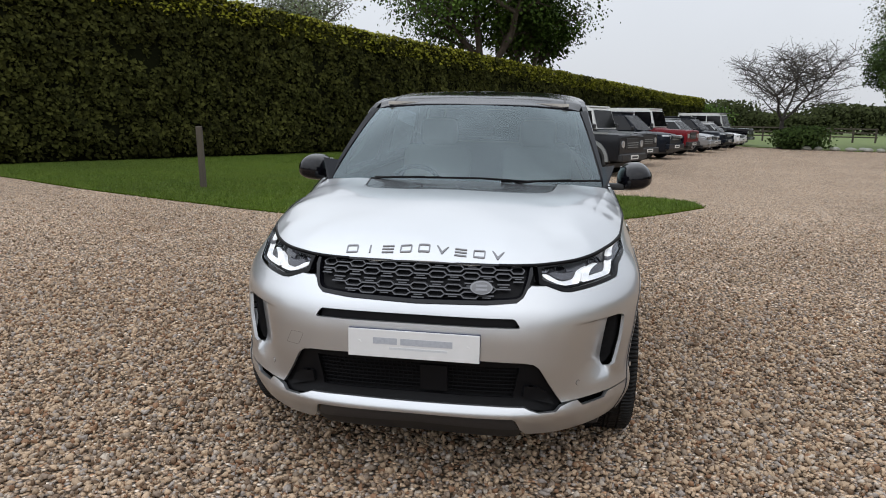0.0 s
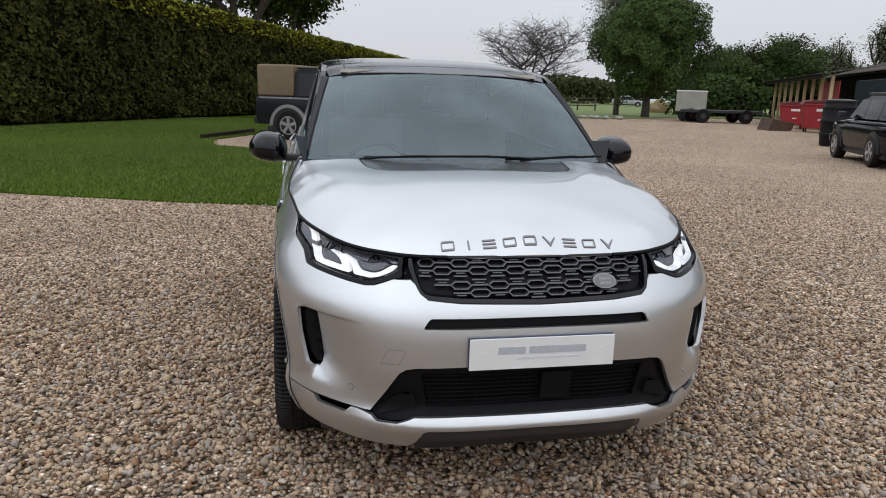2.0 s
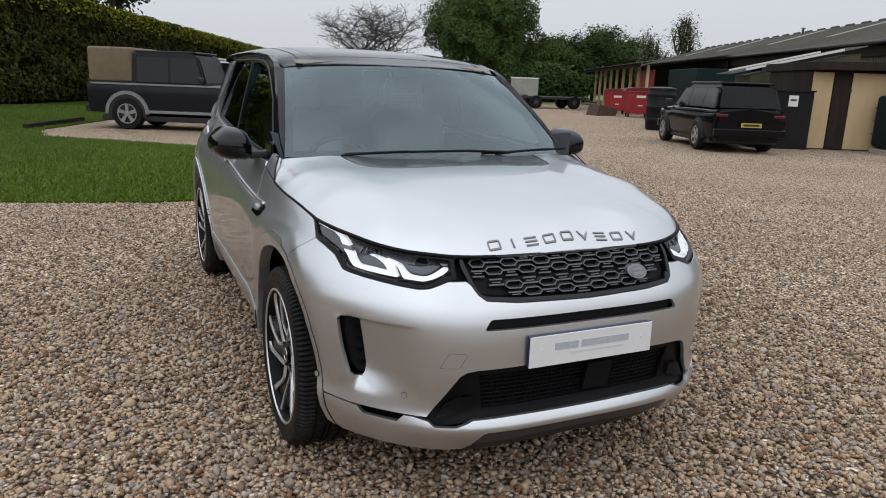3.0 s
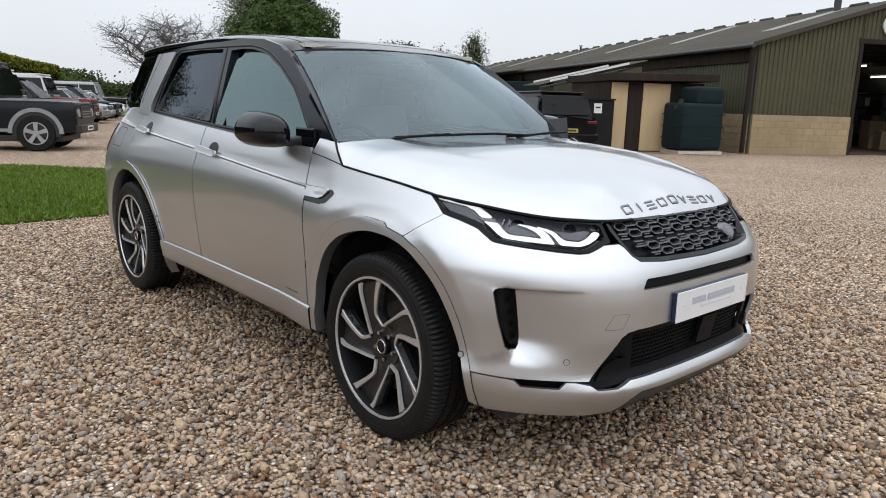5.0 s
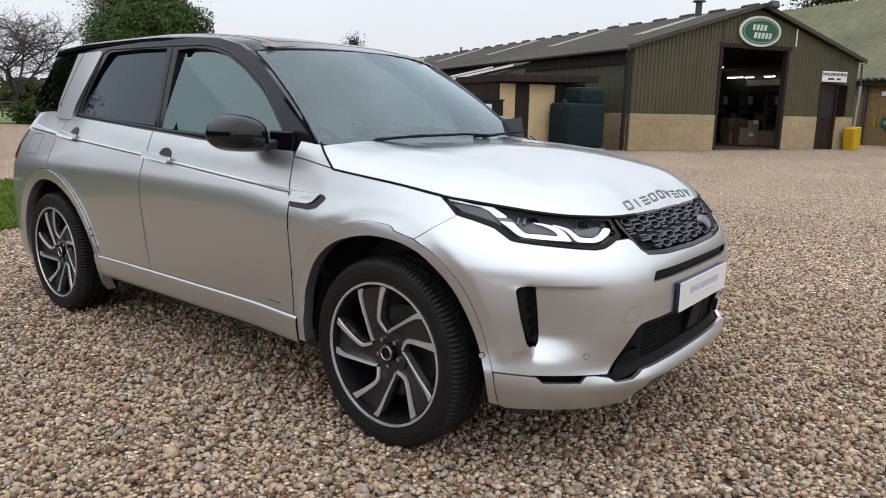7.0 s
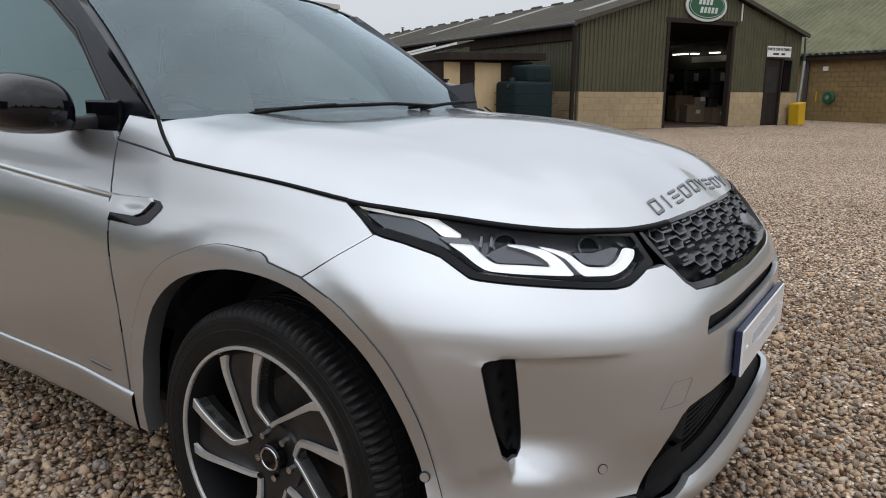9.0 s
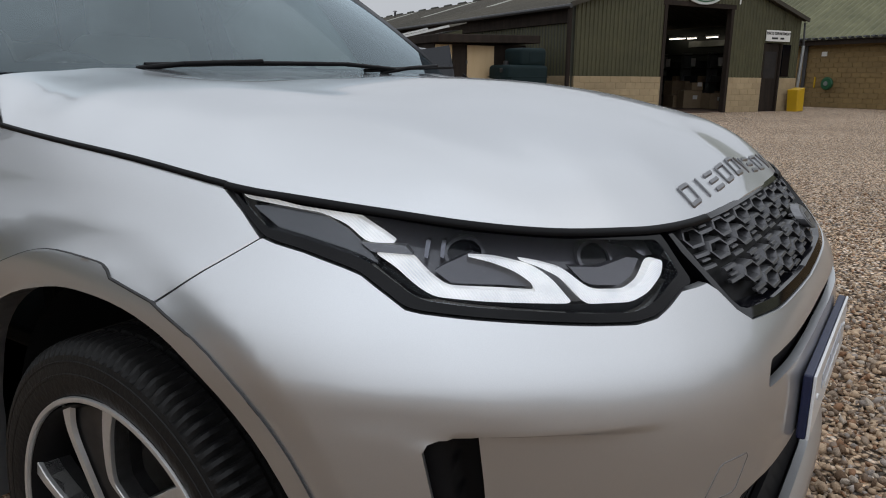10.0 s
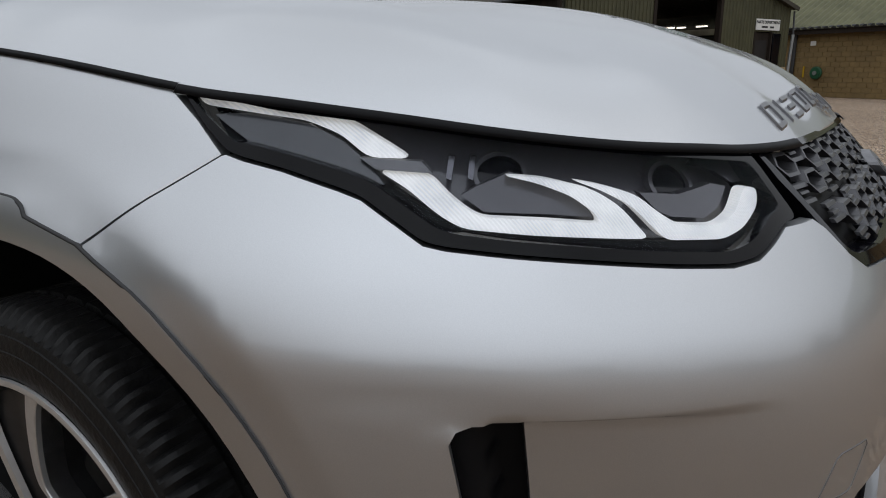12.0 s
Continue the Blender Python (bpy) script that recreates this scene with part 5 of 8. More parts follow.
    if canvas:
        bm = box(1.15, width * 0.95, height - belt + 0.1, (xr + 0.62, 0, belt), 0.07, seg=3)
        part("canvas_tilt", bm, M_CANVAS, t, "khaki canvas load cover", smooth=True, angle=40)
    if rails:
        for s in (-1, 1):
            part("roof_rail", box(2.2, 0.04, 0.05, (-0.4, s * wt * 0.9, height + 0.04), 0.01), M_BLACK, t)
        for k in range(5):
            part("roof_bar", box(0.04, wt * 1.8, 0.03, (-1.3 + k * 0.45, 0, height + 0.05)), M_BLACK, t)
    return t


HEAD = math.degrees(math.atan2(-0.46, 0.888))


def bay(fx, fy, wb, y_off=0.0):
    """A bay pose with the near front wheel at fx, fy."""
    c, s = math.cos(radians(HEAD)), math.sin(radians(HEAD))
    ox, oy = wb / 2, -0.85
    return pose(fx - (c * ox - s * oy), fy - (s * ox + c * oy), 0, 0, 0, HEAD)


vehicle("dark grey off-road pickup with a khaki canvas back", "pickup", bay(1.39, 16.37, 2.79), P_GREY, P_GREY, 4.7, 1.82, 1.98, 2.79, 1.2, 1.14, 0.41, True, 1.15, trim=M_STEEL, canvas=True)
vehicle("grey off-roader with a white roof parked by the hedge", "off-roader", bay(2.43, 21.16, 2.6), P_GREY, P_WHITEROOF, 4.4, 1.82, 1.95, 2.6, 1.2, 1.12, 0.4, True, trim=None)
vehicle("dark blue estate off-roader parked by the hedge", "SUV", bay(4.01, 26.13, 2.8), P_NAVY, P_NAVY, 4.8, 1.96, 1.82, 2.8, 1.1, 1.05, 0.38)
vehicle("dark red off-roader with a white roof", "off-roader", bay(5.48, 30.1, 2.6), P_RED, P_WHITEROOF, 4.4, 1.82, 2.05, 2.6, 1.22, 1.14, 0.4, True)
vehicle("silver estate car parked by the hedge", "car", bay(7.15, 33.78, 2.7), P_SILVERCAR, P_SILVERCAR, 4.6, 1.86, 1.62, 2.7, 0.98, 0.92, 0.34)
vehicle("dark blue off-roader parked by the hedge", "SUV", bay(8.61, 37.45, 2.75), P_NAVY, P_NAVY, 4.7, 1.9, 1.75, 2.75, 1.05, 1.0, 0.37)
vehicle("white hatchback parked by the hedge", "car", bay(10.38, 41.42, 2.6), P_WHITECAR, P_WHITECAR, 4.3, 1.8, 1.5, 2.6, 0.93, 0.88, 0.33)
vehicle("black off-roader with a roof rack by the hedge", "off-roader", bay(11.86, 45.8, 2.79), P_BLACKCAR, P_WHITEROOF, 4.7, 1.82, 2.05, 2.79, 1.22, 1.14, 0.4, True, rails=True)

# the black SUV by the shed, tail to the yard
SUV_HEAD = math.degrees(math.atan2(0.909, 0.415))
vehicle("black luxury SUV parked tail-out beside the barn", "SUV", pose(14.0, 12.45, 0, 0, 0, SUV_HEAD), P_BLACKCAR, P_BLACKCAR, 4.65, 1.9, 1.72, 2.78, 1.08, 1.04, 0.38, group="vehicles by the barn")
vehicle("white van standing beyond the trees", "van", pose(53.7, 97.2, 0, 0, 0, 155), P_WHITECAR, P_WHITECAR, 5.4, 2.0, 2.3, 3.2, 1.2, 1.1, 0.35, True, group="far vehicles")
vehicle("pale car standing beyond the trees", "car", pose(44.3, 90.7, 0, 0, 0, -25), P_SILVERCAR, P_SILVERCAR, 4.3, 1.8, 1.5, 2.6, 0.93, 0.88, 0.33, group="far vehicles")

# ---------------------------------------------------------------- the silver car: its surfaces
# Car axes: x across, y towards the tail, z up; the front axle is at y = 0 and the nose points to -y.
def spline(pts, n=12):
    """A smooth open curve through the points."""
    p = [np.array(q, float) for q in pts]
    p = [2 * p[0] - p[1]] + p + [2 * p[-1] - p[-2]]
    out = []
    for i in range(1, len(p) - 2):
        a, b, c, d = p[i - 1:i + 3]
        for k in range(n):
            t = k / n
            out.append(0.5 * (2 * b + (c - a) * t + (2 * a - 5 * b + 4 * c - d) * t * t + (3 * b - a - 3 * c + d) * t ** 3))
    out.append(p[-2])
    return np.array(out)


PLAN = spline([(0, -.868), (.15, -.867), (.30, -.860), (.44, -.838), (.57, -.787), (.68, -.708), (.77, -.612), (.842, -.50), (.895, -.38), (.926, -.25), (.938, -.1), (.943, .1), (.943, .5), (.942, 1.2), (.942, 2.0), (.942, 2.6),
               (.932, 2.9), (.912, 3.2), (.87, 3.42), (.79, 3.57), (.6, 3.665), (.3, 3.70), (0, 3.705)], 14)
PLAN_S = np.concatenate([[0], np.cumsum(np.linalg.norm(np.diff(PLAN, axis=0), axis=1))])
PLAN_T = np.gradient(PLAN, PLAN_S, axis=0)
PLAN_T /= np.linalg.norm(PLAN_T, axis=1, keepdims=True)
S_END = float(PLAN_S[-1])

# how far the skin stands in from the plan line, by height, at stations along the car
ZK = [.16, .24, .30, .36, .42, .48, .56, .66, .72, .77, .82, .87, .92, .96, 1.00, 1.06, 1.12, 1.18, 1.26]
INSET = [
    # s            .16   .24   .30   .36   .42   .48   .56   .66   .72   .77   .82   .87   .92   .96   1.0   1.06  1.12  1.18  1.26
    (0.0,         (.16, .085, .035, -.010, .030, .022, .006, .006, .012, .026, .058, .098, .140, .185, .24, .34, .44, .54, .64)),
    (0.45,        (.16, .080, .033, -.008, .024, .016, .004, .004, .010, .024, .056, .094, .138, .182, .24, .34, .44, .54, .64)),
    (0.80,        (.15, .075, .034, .014, .022, .028, .024, .014, .009, .015, .040, .072, .108, .142, .19, .28, .37, .46, .56)),
    (1.05,        (.14, .070, .030, .014, .020, .026, .024, .015, .008, .005, .022, .052, .088, .118, .155, .22, .28, .35, .44)),
    (1.30,        (.12, .060, .026, .016, .016, .017, .016, .011, .006, .002, .008, .030, .066, .090, .115, .16, .20, .25, .32)),
    (1.70,        (.12, .060, .024, .014, .010, .008, .006, .004, .002, .000, .002, .012, .034, .052, .066, .088, .116, .16, .20)),
    (2.02,        (.12, .066, .036, .028, .024, .022, .018, .012, .009, .007, .007, .012, .027, .044, .060, .083, .108, .146, .186)),
    (2.35,        (.13, .088, .066, .058, .050, .042, .032, .023, .019, .016, .014, .014, .019, .032, .047, .069, .094, .123, .16)),
    (3.30,        (.13, .092, .070, .062, .054, .046, .036, .027, .022, .018, .016, .015, .017, .028, .042, .064, .090, .120, .16)),
    (3.85,        (.13, .088, .064, .055, .046, .038, .028, .020, .017, .014, .012, .011, .013, .026, .040, .064, .092, .124, .16)),
    (4.25,        (.12, .064, .030, .020, .016, .014, .012, .008, .006, .004, .004, .006, .014, .028, .044, .072, .106, .150, .198)),
    (4.75,        (.12, .060, .026, .016, .010, .008, .006, .004, .004, .004, .008, .014, .026, .040, .056, .086, .124, .172, .232)),
    (S_END,       (.14, .070, .030, .016, .010, .008, .008, .010, .014, .020, .030, .040, .052, .066, .082, .104, .13, .16, .20)),
]
_is = np.array([r[0] for r in INSET])
_iv = np.array([r[1] for r in INSET])


def hermite(xk, yk, x):
    """Smooth interpolation through knots without overshoot; yk may have several columns."""
    xk, yk, x = np.asarray(xk, float), np.asarray(yk, float), np.asarray(x, float)
    h = np.diff(xk)
    d = np.diff(yk) / h
    m = np.zeros_like(yk)
    m[0], m[-1] = d[0], d[-1]
    ok = d[:-1] * d[1:] > 0
    m[1:-1] = np.where(ok, 2 * d[:-1] * d[1:] / np.where(ok, d[:-1] + d[1:], 1), 0)
    i = np.clip(np.searchsorted(xk, x) - 1, 0, len(h) - 1)
    t = np.clip((x - xk[i]) / h[i], 0, 1)
    return (1 + 2 * t) * (1 - t) ** 2 * yk[i] + t * (1 - t) ** 2 * h[i] * m[i] + t * t * (3 - 2 * t) * yk[i + 1] + t * t * (t - 1) * h[i] * m[i + 1]


def step01(t):
    t = np.clip(t, 0, 1)
    return t * t * (3 - 2 * t)


_zz = np.linspace(ZK[0], ZK[-1], 241)
_ss = np.linspace(0, S_END, 600)
_col = np.array([hermite(ZK, row, _zz) for row in _iv])
_tab = np.array([hermite(_is, _col[:, j], _ss) for j in range(len(_zz))]).T
# soften the table a little so that the skin has no hard steps
for _k in range(90):
    _tab[1:-1] = 0.25 * _tab[:-2] + 0.5 * _tab[1:-1] + 0.25 * _tab[2:]
    _tab[0] = _tab[1]
    if _k < 16:
        _tab[:, 1:-1] = 0.25 * _tab[:, :-2] + 0.5 * _tab[:, 1:-1] + 0.25 * _tab[:, 2:]


def skin(s, z, out=0.0):
    """Points of the lower body's skin, half of the car (x >= 0), pushed outward by out."""
    s, z = np.asarray(s, float), np.asarray(z, float)
    s = np.clip(s, 0, S_END)
    fx = np.clip(s / S_END * 599, 0, 598.999)
    fz = np.clip((z - _zz[0]) / (_zz[-1] - _zz[0]) * 240, 0, 239.999)
    i, j = fx.astype(int), fz.astype(int)
    a, b = fx - i, fz - j
    ins = (_tab[i, j] * (1 - a) + _tab[i + 1, j] * a) * (1 - b) + (_tab[i, j + 1] * (1 - a) + _tab[i + 1, j + 1] * a) * b
    # the scooped pocket inboard of the bumper's side vent, and the ledge of the shoulder line
    a = step01((s - .62) / .27) * (1 - step01((s - np.interp(z, (.50, .72), (.884, .918))) / .008))
    ins = ins + .034 * a * step01((.726 - z) / .014) * step01((z - .445) / .10)
    # the corner behind the vent swells outward over the tyre
    wide = .03 + .34 * step01((z - .705) / .05) + .34 * (1 - step01((z - .43) / .08))
    a = step01((s - np.interp(z, (.50, .72), (.884, .918)) + .45 * (wide - .03)) / wide) * (1 - step01((s - 1.04) / .34))
    ins = ins - .019 * a * step01((z - .30) / .12) * (1 - step01((z - .60) / .20))
    zl = .948 + .0735 * (s - 2.05)
    ins = ins + .005 * step01((z - zl) / .010) * step01((s - 1.82) / .10) * (1 - step01((s - 4.6) / .3)) * (1 - step01((z - zl - .02) / .10))
    px, py = np.interp(s, PLAN_S, PLAN[:, 0]), np.interp(s, PLAN_S, PLAN[:, 1])
    tx, ty = np.interp(s, PLAN_S, PLAN_T[:, 0]), np.interp(s, PLAN_S, PLAN_T[:, 1])
    k = 1 / np.hypot(tx, ty)
    d = out - ins
    return np.stack([px + ty * k * d, py - tx * k * d, z], -1)


CAB_BACK = .012


def flank(y, z, out=0.0):
    """Points of the glasshouse's side (x >= 0)."""
    y, z = np.asarray(y, float), np.asarray(z, float)
    x = .802 - .215 * (z - 1.12) - .07 * np.clip(z - 1.12, 0, 1) ** 2 - .082 * np.clip((y - 1.9) / 1.3, 0, 2) ** 2 - .02 * np.clip((1.1 - y) / .7, 0, 2) ** 2 + out
    return np.stack([x, y + CAB_BACK, z], -1)


def screen(x, v, out=0.0):
    """Points of the windscreen: x is the share of the half width, v runs from the cowl up to the roof."""
    x, v = np.asarray(x, float), np.asarray(v, float)
    b = np.stack([x * .782, .405 + CAB_BACK + .08 * x * x, 1.146 + .004 * x * x], -1)
    t = np.stack([x * .646, .93 + CAB_BACK + .13 * x * x, 1.590 - .030 * x * x], -1)
    p = b + (t - b) * v[..., None]
    bow = 4 * v * (1 - v) * .022 + out
    return p + bow[..., None] * np.array([0, -.55, .83])


# the hood's edge follows the skin above the headlights and along the wings
EDGE_S = [0, .2, .40, .522, .613, .755, .898, 1.027, 1.165, 1.297, 1.519, 1.822]
EDGE_Z = [.941, .941, .942, .944, .948, .955, .967, .981, .994, 1.006, 1.037, 1.067]
EDGE = skin(EDGE_S, EDGE_Z, .004)
HOODPTS = [tuple(p) for p in EDGE] + [
    (0, -.69, .974), (0, -.64, 1.014), (0, -.53, 1.062), (0, -.41, 1.104), (0, -.29, 1.128), (0, -.1, 1.143), (0, .1, 1.148), (0, .3, 1.150), (.33, -.61, 1.018), (.33, -.40, 1.088), (.33, -.19, 1.122), (.33, .1, 1.140), (.33, .35, 1.148),
    (.50, -.58, 1.008), (.505, -.48, 1.040), (.505, -.346, 1.080), (.5, -.1, 1.118), (.5, .2, 1.138), (.66, -.46, 1.014), (.67, -.34, 1.048), (.67, -.216, 1.084), (.70, 0, 1.108), (.706, .156, 1.126), (.7, .4, 1.146),
    (.755, -.163, 1.066), (.79, .05, 1.080), (.80, .20, 1.099), (.797, .455, 1.146), (.845, .375, 1.098), (.76, .36, 1.132), (.72, .28, 1.131), (.79, .30, 1.113), (.853, .20, 1.0545), (.8485, .10, 1.0450), (.857, .27, 1.0615), (.838, -.05, 1.0265)]
_hp = np.array(HOODPTS)
_hp = np.concatenate([_hp, _hp[_hp[:, 0] > 1e-6] * np.array([-1, 1, 1])])


def _tp(d):
    return np.where(d > 1e-9, d * d * np.log(np.maximum(d, 1e-9)), 0.0)


_n = len(_hp)
_A = np.zeros((_n + 3, _n + 3))
_A[:_n, :_n] = _tp(np.linalg.norm(_hp[:, None, :2] - _hp[None, :, :2], axis=2)) + 2e-3 * np.eye(_n)
_A[:_n, _n:] = np.c_[np.ones(_n), _hp[:, :2]]
_A[_n:, :_n] = _A[:_n, _n:].T
_hc = np.linalg.solve(_A, np.concatenate([_hp[:, 2], np.zeros(3)]))


def bonnet_z(x, y):
    """Height of the bonnet: a thin sheet drawn smoothly through its design points."""
    sh = np.shape(x)
    q = np.stack([np.ravel(x), np.ravel(y)], 1)
    return (_tp(np.linalg.norm(q[:, None] - _hp[None, :, :2], axis=2)) @ _hc[:_n] + np.c_[np.ones(len(q)), q] @ _hc[_n:]).reshape(sh)


def hood_top(x, y, out=0.0):
    x, y = np.asarray(x, float), np.asarray(y, float)
    return np.stack([x, y, bonnet_z(x, y) + out], -1)


def roof_top(x, y, out=0.0):
    x, y = np.asarray(x, float), np.asarray(y, float)
    c = hermite([.9, 1.3, 1.9, 2.6, 3.2, 3.6], [1.588, 1.664, 1.704, 1.697, 1.656, 1.60], y)
    w = step01((y - 1.03) / .14)
    a = np.abs(x)
    front = .055 * (a / .68) ** 2.6 + .02 * np.clip((a - .6) / .1, 0, 1.5) ** 2
    back = .036 * (a / .70) ** 3 + .010 * np.clip((a - .6) / .1, 0, 1.5) ** 2
    return np.stack([x * .957, y + CAB_BACK, c - front * (1 - w) - back * w + out], -1)

# ---------------------------------------------------------------- the silver car: its parts
from mathutils import geometry


def car_paint():
    """Silver metallic: fine flakes under a clear coat."""
    m = bpy.data.materials.new("silver_metallic_paint")
    m.use_nodes = True
    nd, ln = m.node_tree.nodes, m.node_tree.links
    b = nd["Principled BSDF"]
    tc = nd.new("ShaderNodeTexCoord")
    n = nd.new("ShaderNodeTexNoise")
    n.inputs["Scale"].default_value, n.inputs["Detail"].default_value = 900, 2
    ln.new(tc.outputs["Object"], n.inputs["Vector"])
    r = nd.new("ShaderNodeMixRGB")
    r.inputs[1].default_value, r.inputs[2].default_value = (0.533, 0.545, 0.563, 1), (0.625, 0.639, 0.657, 1)
    ln.new(n.outputs["Fac"], r.inputs[0])
    ln.new(r.outputs[0], b.inputs["Base Color"])
    b.inputs["Metallic"].default_value = 0.96
    b.inputs["Coat Weight"].default_value = 0.9
    b.inputs["Coat Roughness"].default_value = 0.05
    # a thin film of road dust changes the gloss a little
    d = nd.new("ShaderNodeTexNoise")
    d.inputs["Scale"].default_value, d.inputs["Detail"].default_value = 5, 8
    ln.new(tc.outputs["Object"], d.inputs["Vector"])
    rr = nd.new("ShaderNodeMapRange")
    rr.inputs[3].default_value, rr.inputs[4].default_value = 0.37, 0.43
    ln.new(d.outputs["Fac"], rr.inputs[0])
    ln.new(rr.outputs[0], b.inputs["Roughness"])
    return m


M_PAINT = car_paint()
M_ROOFBLACK = mat("black_roof_paint", (0.006, 0.007, 0.010), (0.009, 0.010, 0.014), 6, 0.10, spec=0.3)
M_LAMPFRAME = mat("lamp_frame", (0.003, 0.003, 0.004), None, 20, 0.06, spec=0.16)
M_SPLITTER = mat("dark_satin_blade", (0.045, 0.046, 0.052), (0.035, 0.036, 0.040), 30, 0.35, metal=0.3)
M_PLATEBLUE = mat("plate_edge_blue", (0.010, 0.016, 0.055), None, 30, 0.4)


def light_guide_mat():
    """A frosted light guide with fine ribs across it, lit from inside."""
    m = mat("light_guide", (0.80, 0.82, 0.84), (0.70, 0.72, 0.74), 350, 0.25, emit=(1.0, 0.985, 0.93, 0.2))
    nd, ln = m.node_tree.nodes, m.node_tree.links
    tc = nd.new("ShaderNodeTexCoord")
    wv = nd.new("ShaderNodeTexWave")
    wv.inputs["Scale"].default_value, wv.inputs["Distortion"].default_value = 120, 0.3
    ln.new(tc.outputs["Object"], wv.inputs["Vector"])
    n = nd.new("ShaderNodeTexNoise")
    n.inputs["Scale"].default_value, n.inputs["Detail"].default_value = 22, 2
    ln.new(tc.outputs["Object"], n.inputs["Vector"])
    mu = nd.new("ShaderNodeMath")
    mu.operation = "MULTIPLY"
    a, b = nd.new("ShaderNodeMapRange"), nd.new("ShaderNodeMapRange")
    a.inputs[3].default_value, a.inputs[4].default_value = 0.62, 1.0
    b.inputs[1].default_value, b.inputs[2].default_value, b.inputs[3].default_value, b.inputs[4].default_value = 0.35, 0.65, 0.35, 0.75
    ln.new(wv.outputs["Fac"], a.inputs[0])
    ln.new(n.outputs["Fac"], b.inputs[0])
    ln.new(a.outputs[0], mu.inputs[0])
    ln.new(b.outputs[0], mu.inputs[1])
    ln.new(mu.outputs[0], nd["Principled BSDF"].inputs["Emission Strength"])
    bp = nd.new("ShaderNodeBump")
    bp.inputs["Strength"].default_value, bp.inputs["Distance"].default_value = 0.35, 0.002
    ln.new(wv.outputs["Fac"], bp.inputs["Height"])
    ln.new(bp.outputs[0], nd["Principled BSDF"].inputs["Normal"])
    m.cycles.emission_sampling = "NONE"
    return m


M_DRL = light_guide_mat()
M_LAMPBOWL = mat("lamp_bowl", (0.062, 0.060, 0.068), (0.048, 0.046, 0.053), 12, 0.35, coat=0.9)
M_LAMPCHROME = mat("smoked_chrome", (0.16, 0.16, 0.175), (0.11, 0.11, 0.12), 25, 0.22, metal=0.9)
M_LAMPSIDE = mat("lamp_side", (0.045, 0.047, 0.051), (0.034, 0.036, 0.039), 15, 0.25, coat=0.9)
M_LAMPGREY = mat("lamp_bezel", (0.16, 0.16, 0.165), None, 12, 0.35, metal=0.3)
M_GRILLE = mat("grille_grey", (0.105, 0.105, 0.112), (0.080, 0.080, 0.086), 60, 0.34, metal=0.6)
M_GRILLEBLACK = mat("grille_black", (0.006, 0.006, 0.007), None, 40, 0.5, spec=0.12)
M_INTAKE = mat("intake_bar_black", (0.006, 0.006, 0.007), None, 40, 0.5, spec=0.1)
M_LETTER = mat("badge_silver", (0.22, 0.22, 0.23), (0.18, 0.18, 0.19), 60, 0.3, metal=0.8)
M_PLATE = mat("white_plate", (0.74, 0.745, 0.75), (0.69, 0.695, 0.70), 12, 0.3, coat=0.5)
M_PLATETXT = mat("plate_ink", (0.36, 0.38, 0.43), (0.46, 0.48, 0.52), 90, 0.5)
M_PLATETXT2 = mat("plate_small_ink", (0.54, 0.56, 0.59), (0.64, 0.66, 0.68), 120, 0.5)
M_WHEELDARK = mat("dark_alloy", (0.060, 0.059, 0.060), (0.045, 0.044, 0.045), 30, 0.34, metal=0.75)
M_WHEELCUT = mat("turned_alloy", (0.70, 0.70, 0.70), (0.62, 0.62, 0.62), 60, 0.36, metal=0.8)
M_BRAKE = mat("brake_iron", (0.12, 0.115, 0.11), (0.08, 0.075, 0.07), 30, 0.45, metal=0.7)
M_SEAT = mat("ivory_leather", (0.50, 0.47, 0.42), (0.44, 0.41, 0.37), 20, 0.5, bump=0.1, bscale=200)
M_DASH = mat("dark_dash", (0.03, 0.03, 0.032), None, 20, 0.6, bump=0.1, bscale=300)
M_COWL = mat("cowl_panel", (0.085, 0.09, 0.095), (0.07, 0.075, 0.08), 20, 0.25, coat=0.6)
M_LENS = glass_mat("lamp_lens", (0.88, 0.89, 0.92), 0.0, 0.10, 0.05)
M_WINDSCREEN = glass_mat("windscreen_glass", (0.56, 0.66, 0.68), 0.05, 1.35, shine=(0.80, 0.94, 1.0))

car = thing("silver_suv", "clean silver metallic SUV with a black roof, lights on", "SUV")


def skin2(u, z, out=0.0):
    """The skin over both sides: u below zero is the car's right."""
    u = np.asarray(u, float)
    p = skin(np.abs(u), z, out)
    p[..., 0] *= np.where(u < 0, -1, 1)
    return p


def pnpoly(pts, poly):
    return inside(pts[:, 0], pts[:, 1], poly)


def densify(poly, step):
    out = []
    n = len(poly)
    for i in range(n):
        a, b = np.array(poly[i], float), np.array(poly[(i + 1) % n], float)
        k = max(1, int(math.ceil(np.linalg.norm(b - a) / step)))
        out += [tuple(a + (b - a) * j / k) for j in range(k)]
    return out


def shrink(poly, d):
    """The closed outline moved inward by d."""
    p = np.array(poly)
    area = 0.5 * np.sum(p[:, 0] * np.roll(p[:, 1], -1) - np.roll(p[:, 0], -1) * p[:, 1])
    sg = 1 if area > 0 else -1
    t0, t1 = p - np.roll(p, 1, 0), np.roll(p, -1, 0) - p
    n0 = np.stack([-t0[:, 1], t0[:, 0]], 1) / (np.linalg.norm(t0, axis=1, keepdims=True) + 1e-12)
    n1 = np.stack([-t1[:, 1], t1[:, 0]], 1) / (np.linalg.norm(t1, axis=1, keepdims=True) + 1e-12)
    n = n0 + n1
    n /= np.maximum(np.linalg.norm(n, axis=1, keepdims=True), 0.6)
    return p + sg * d * n


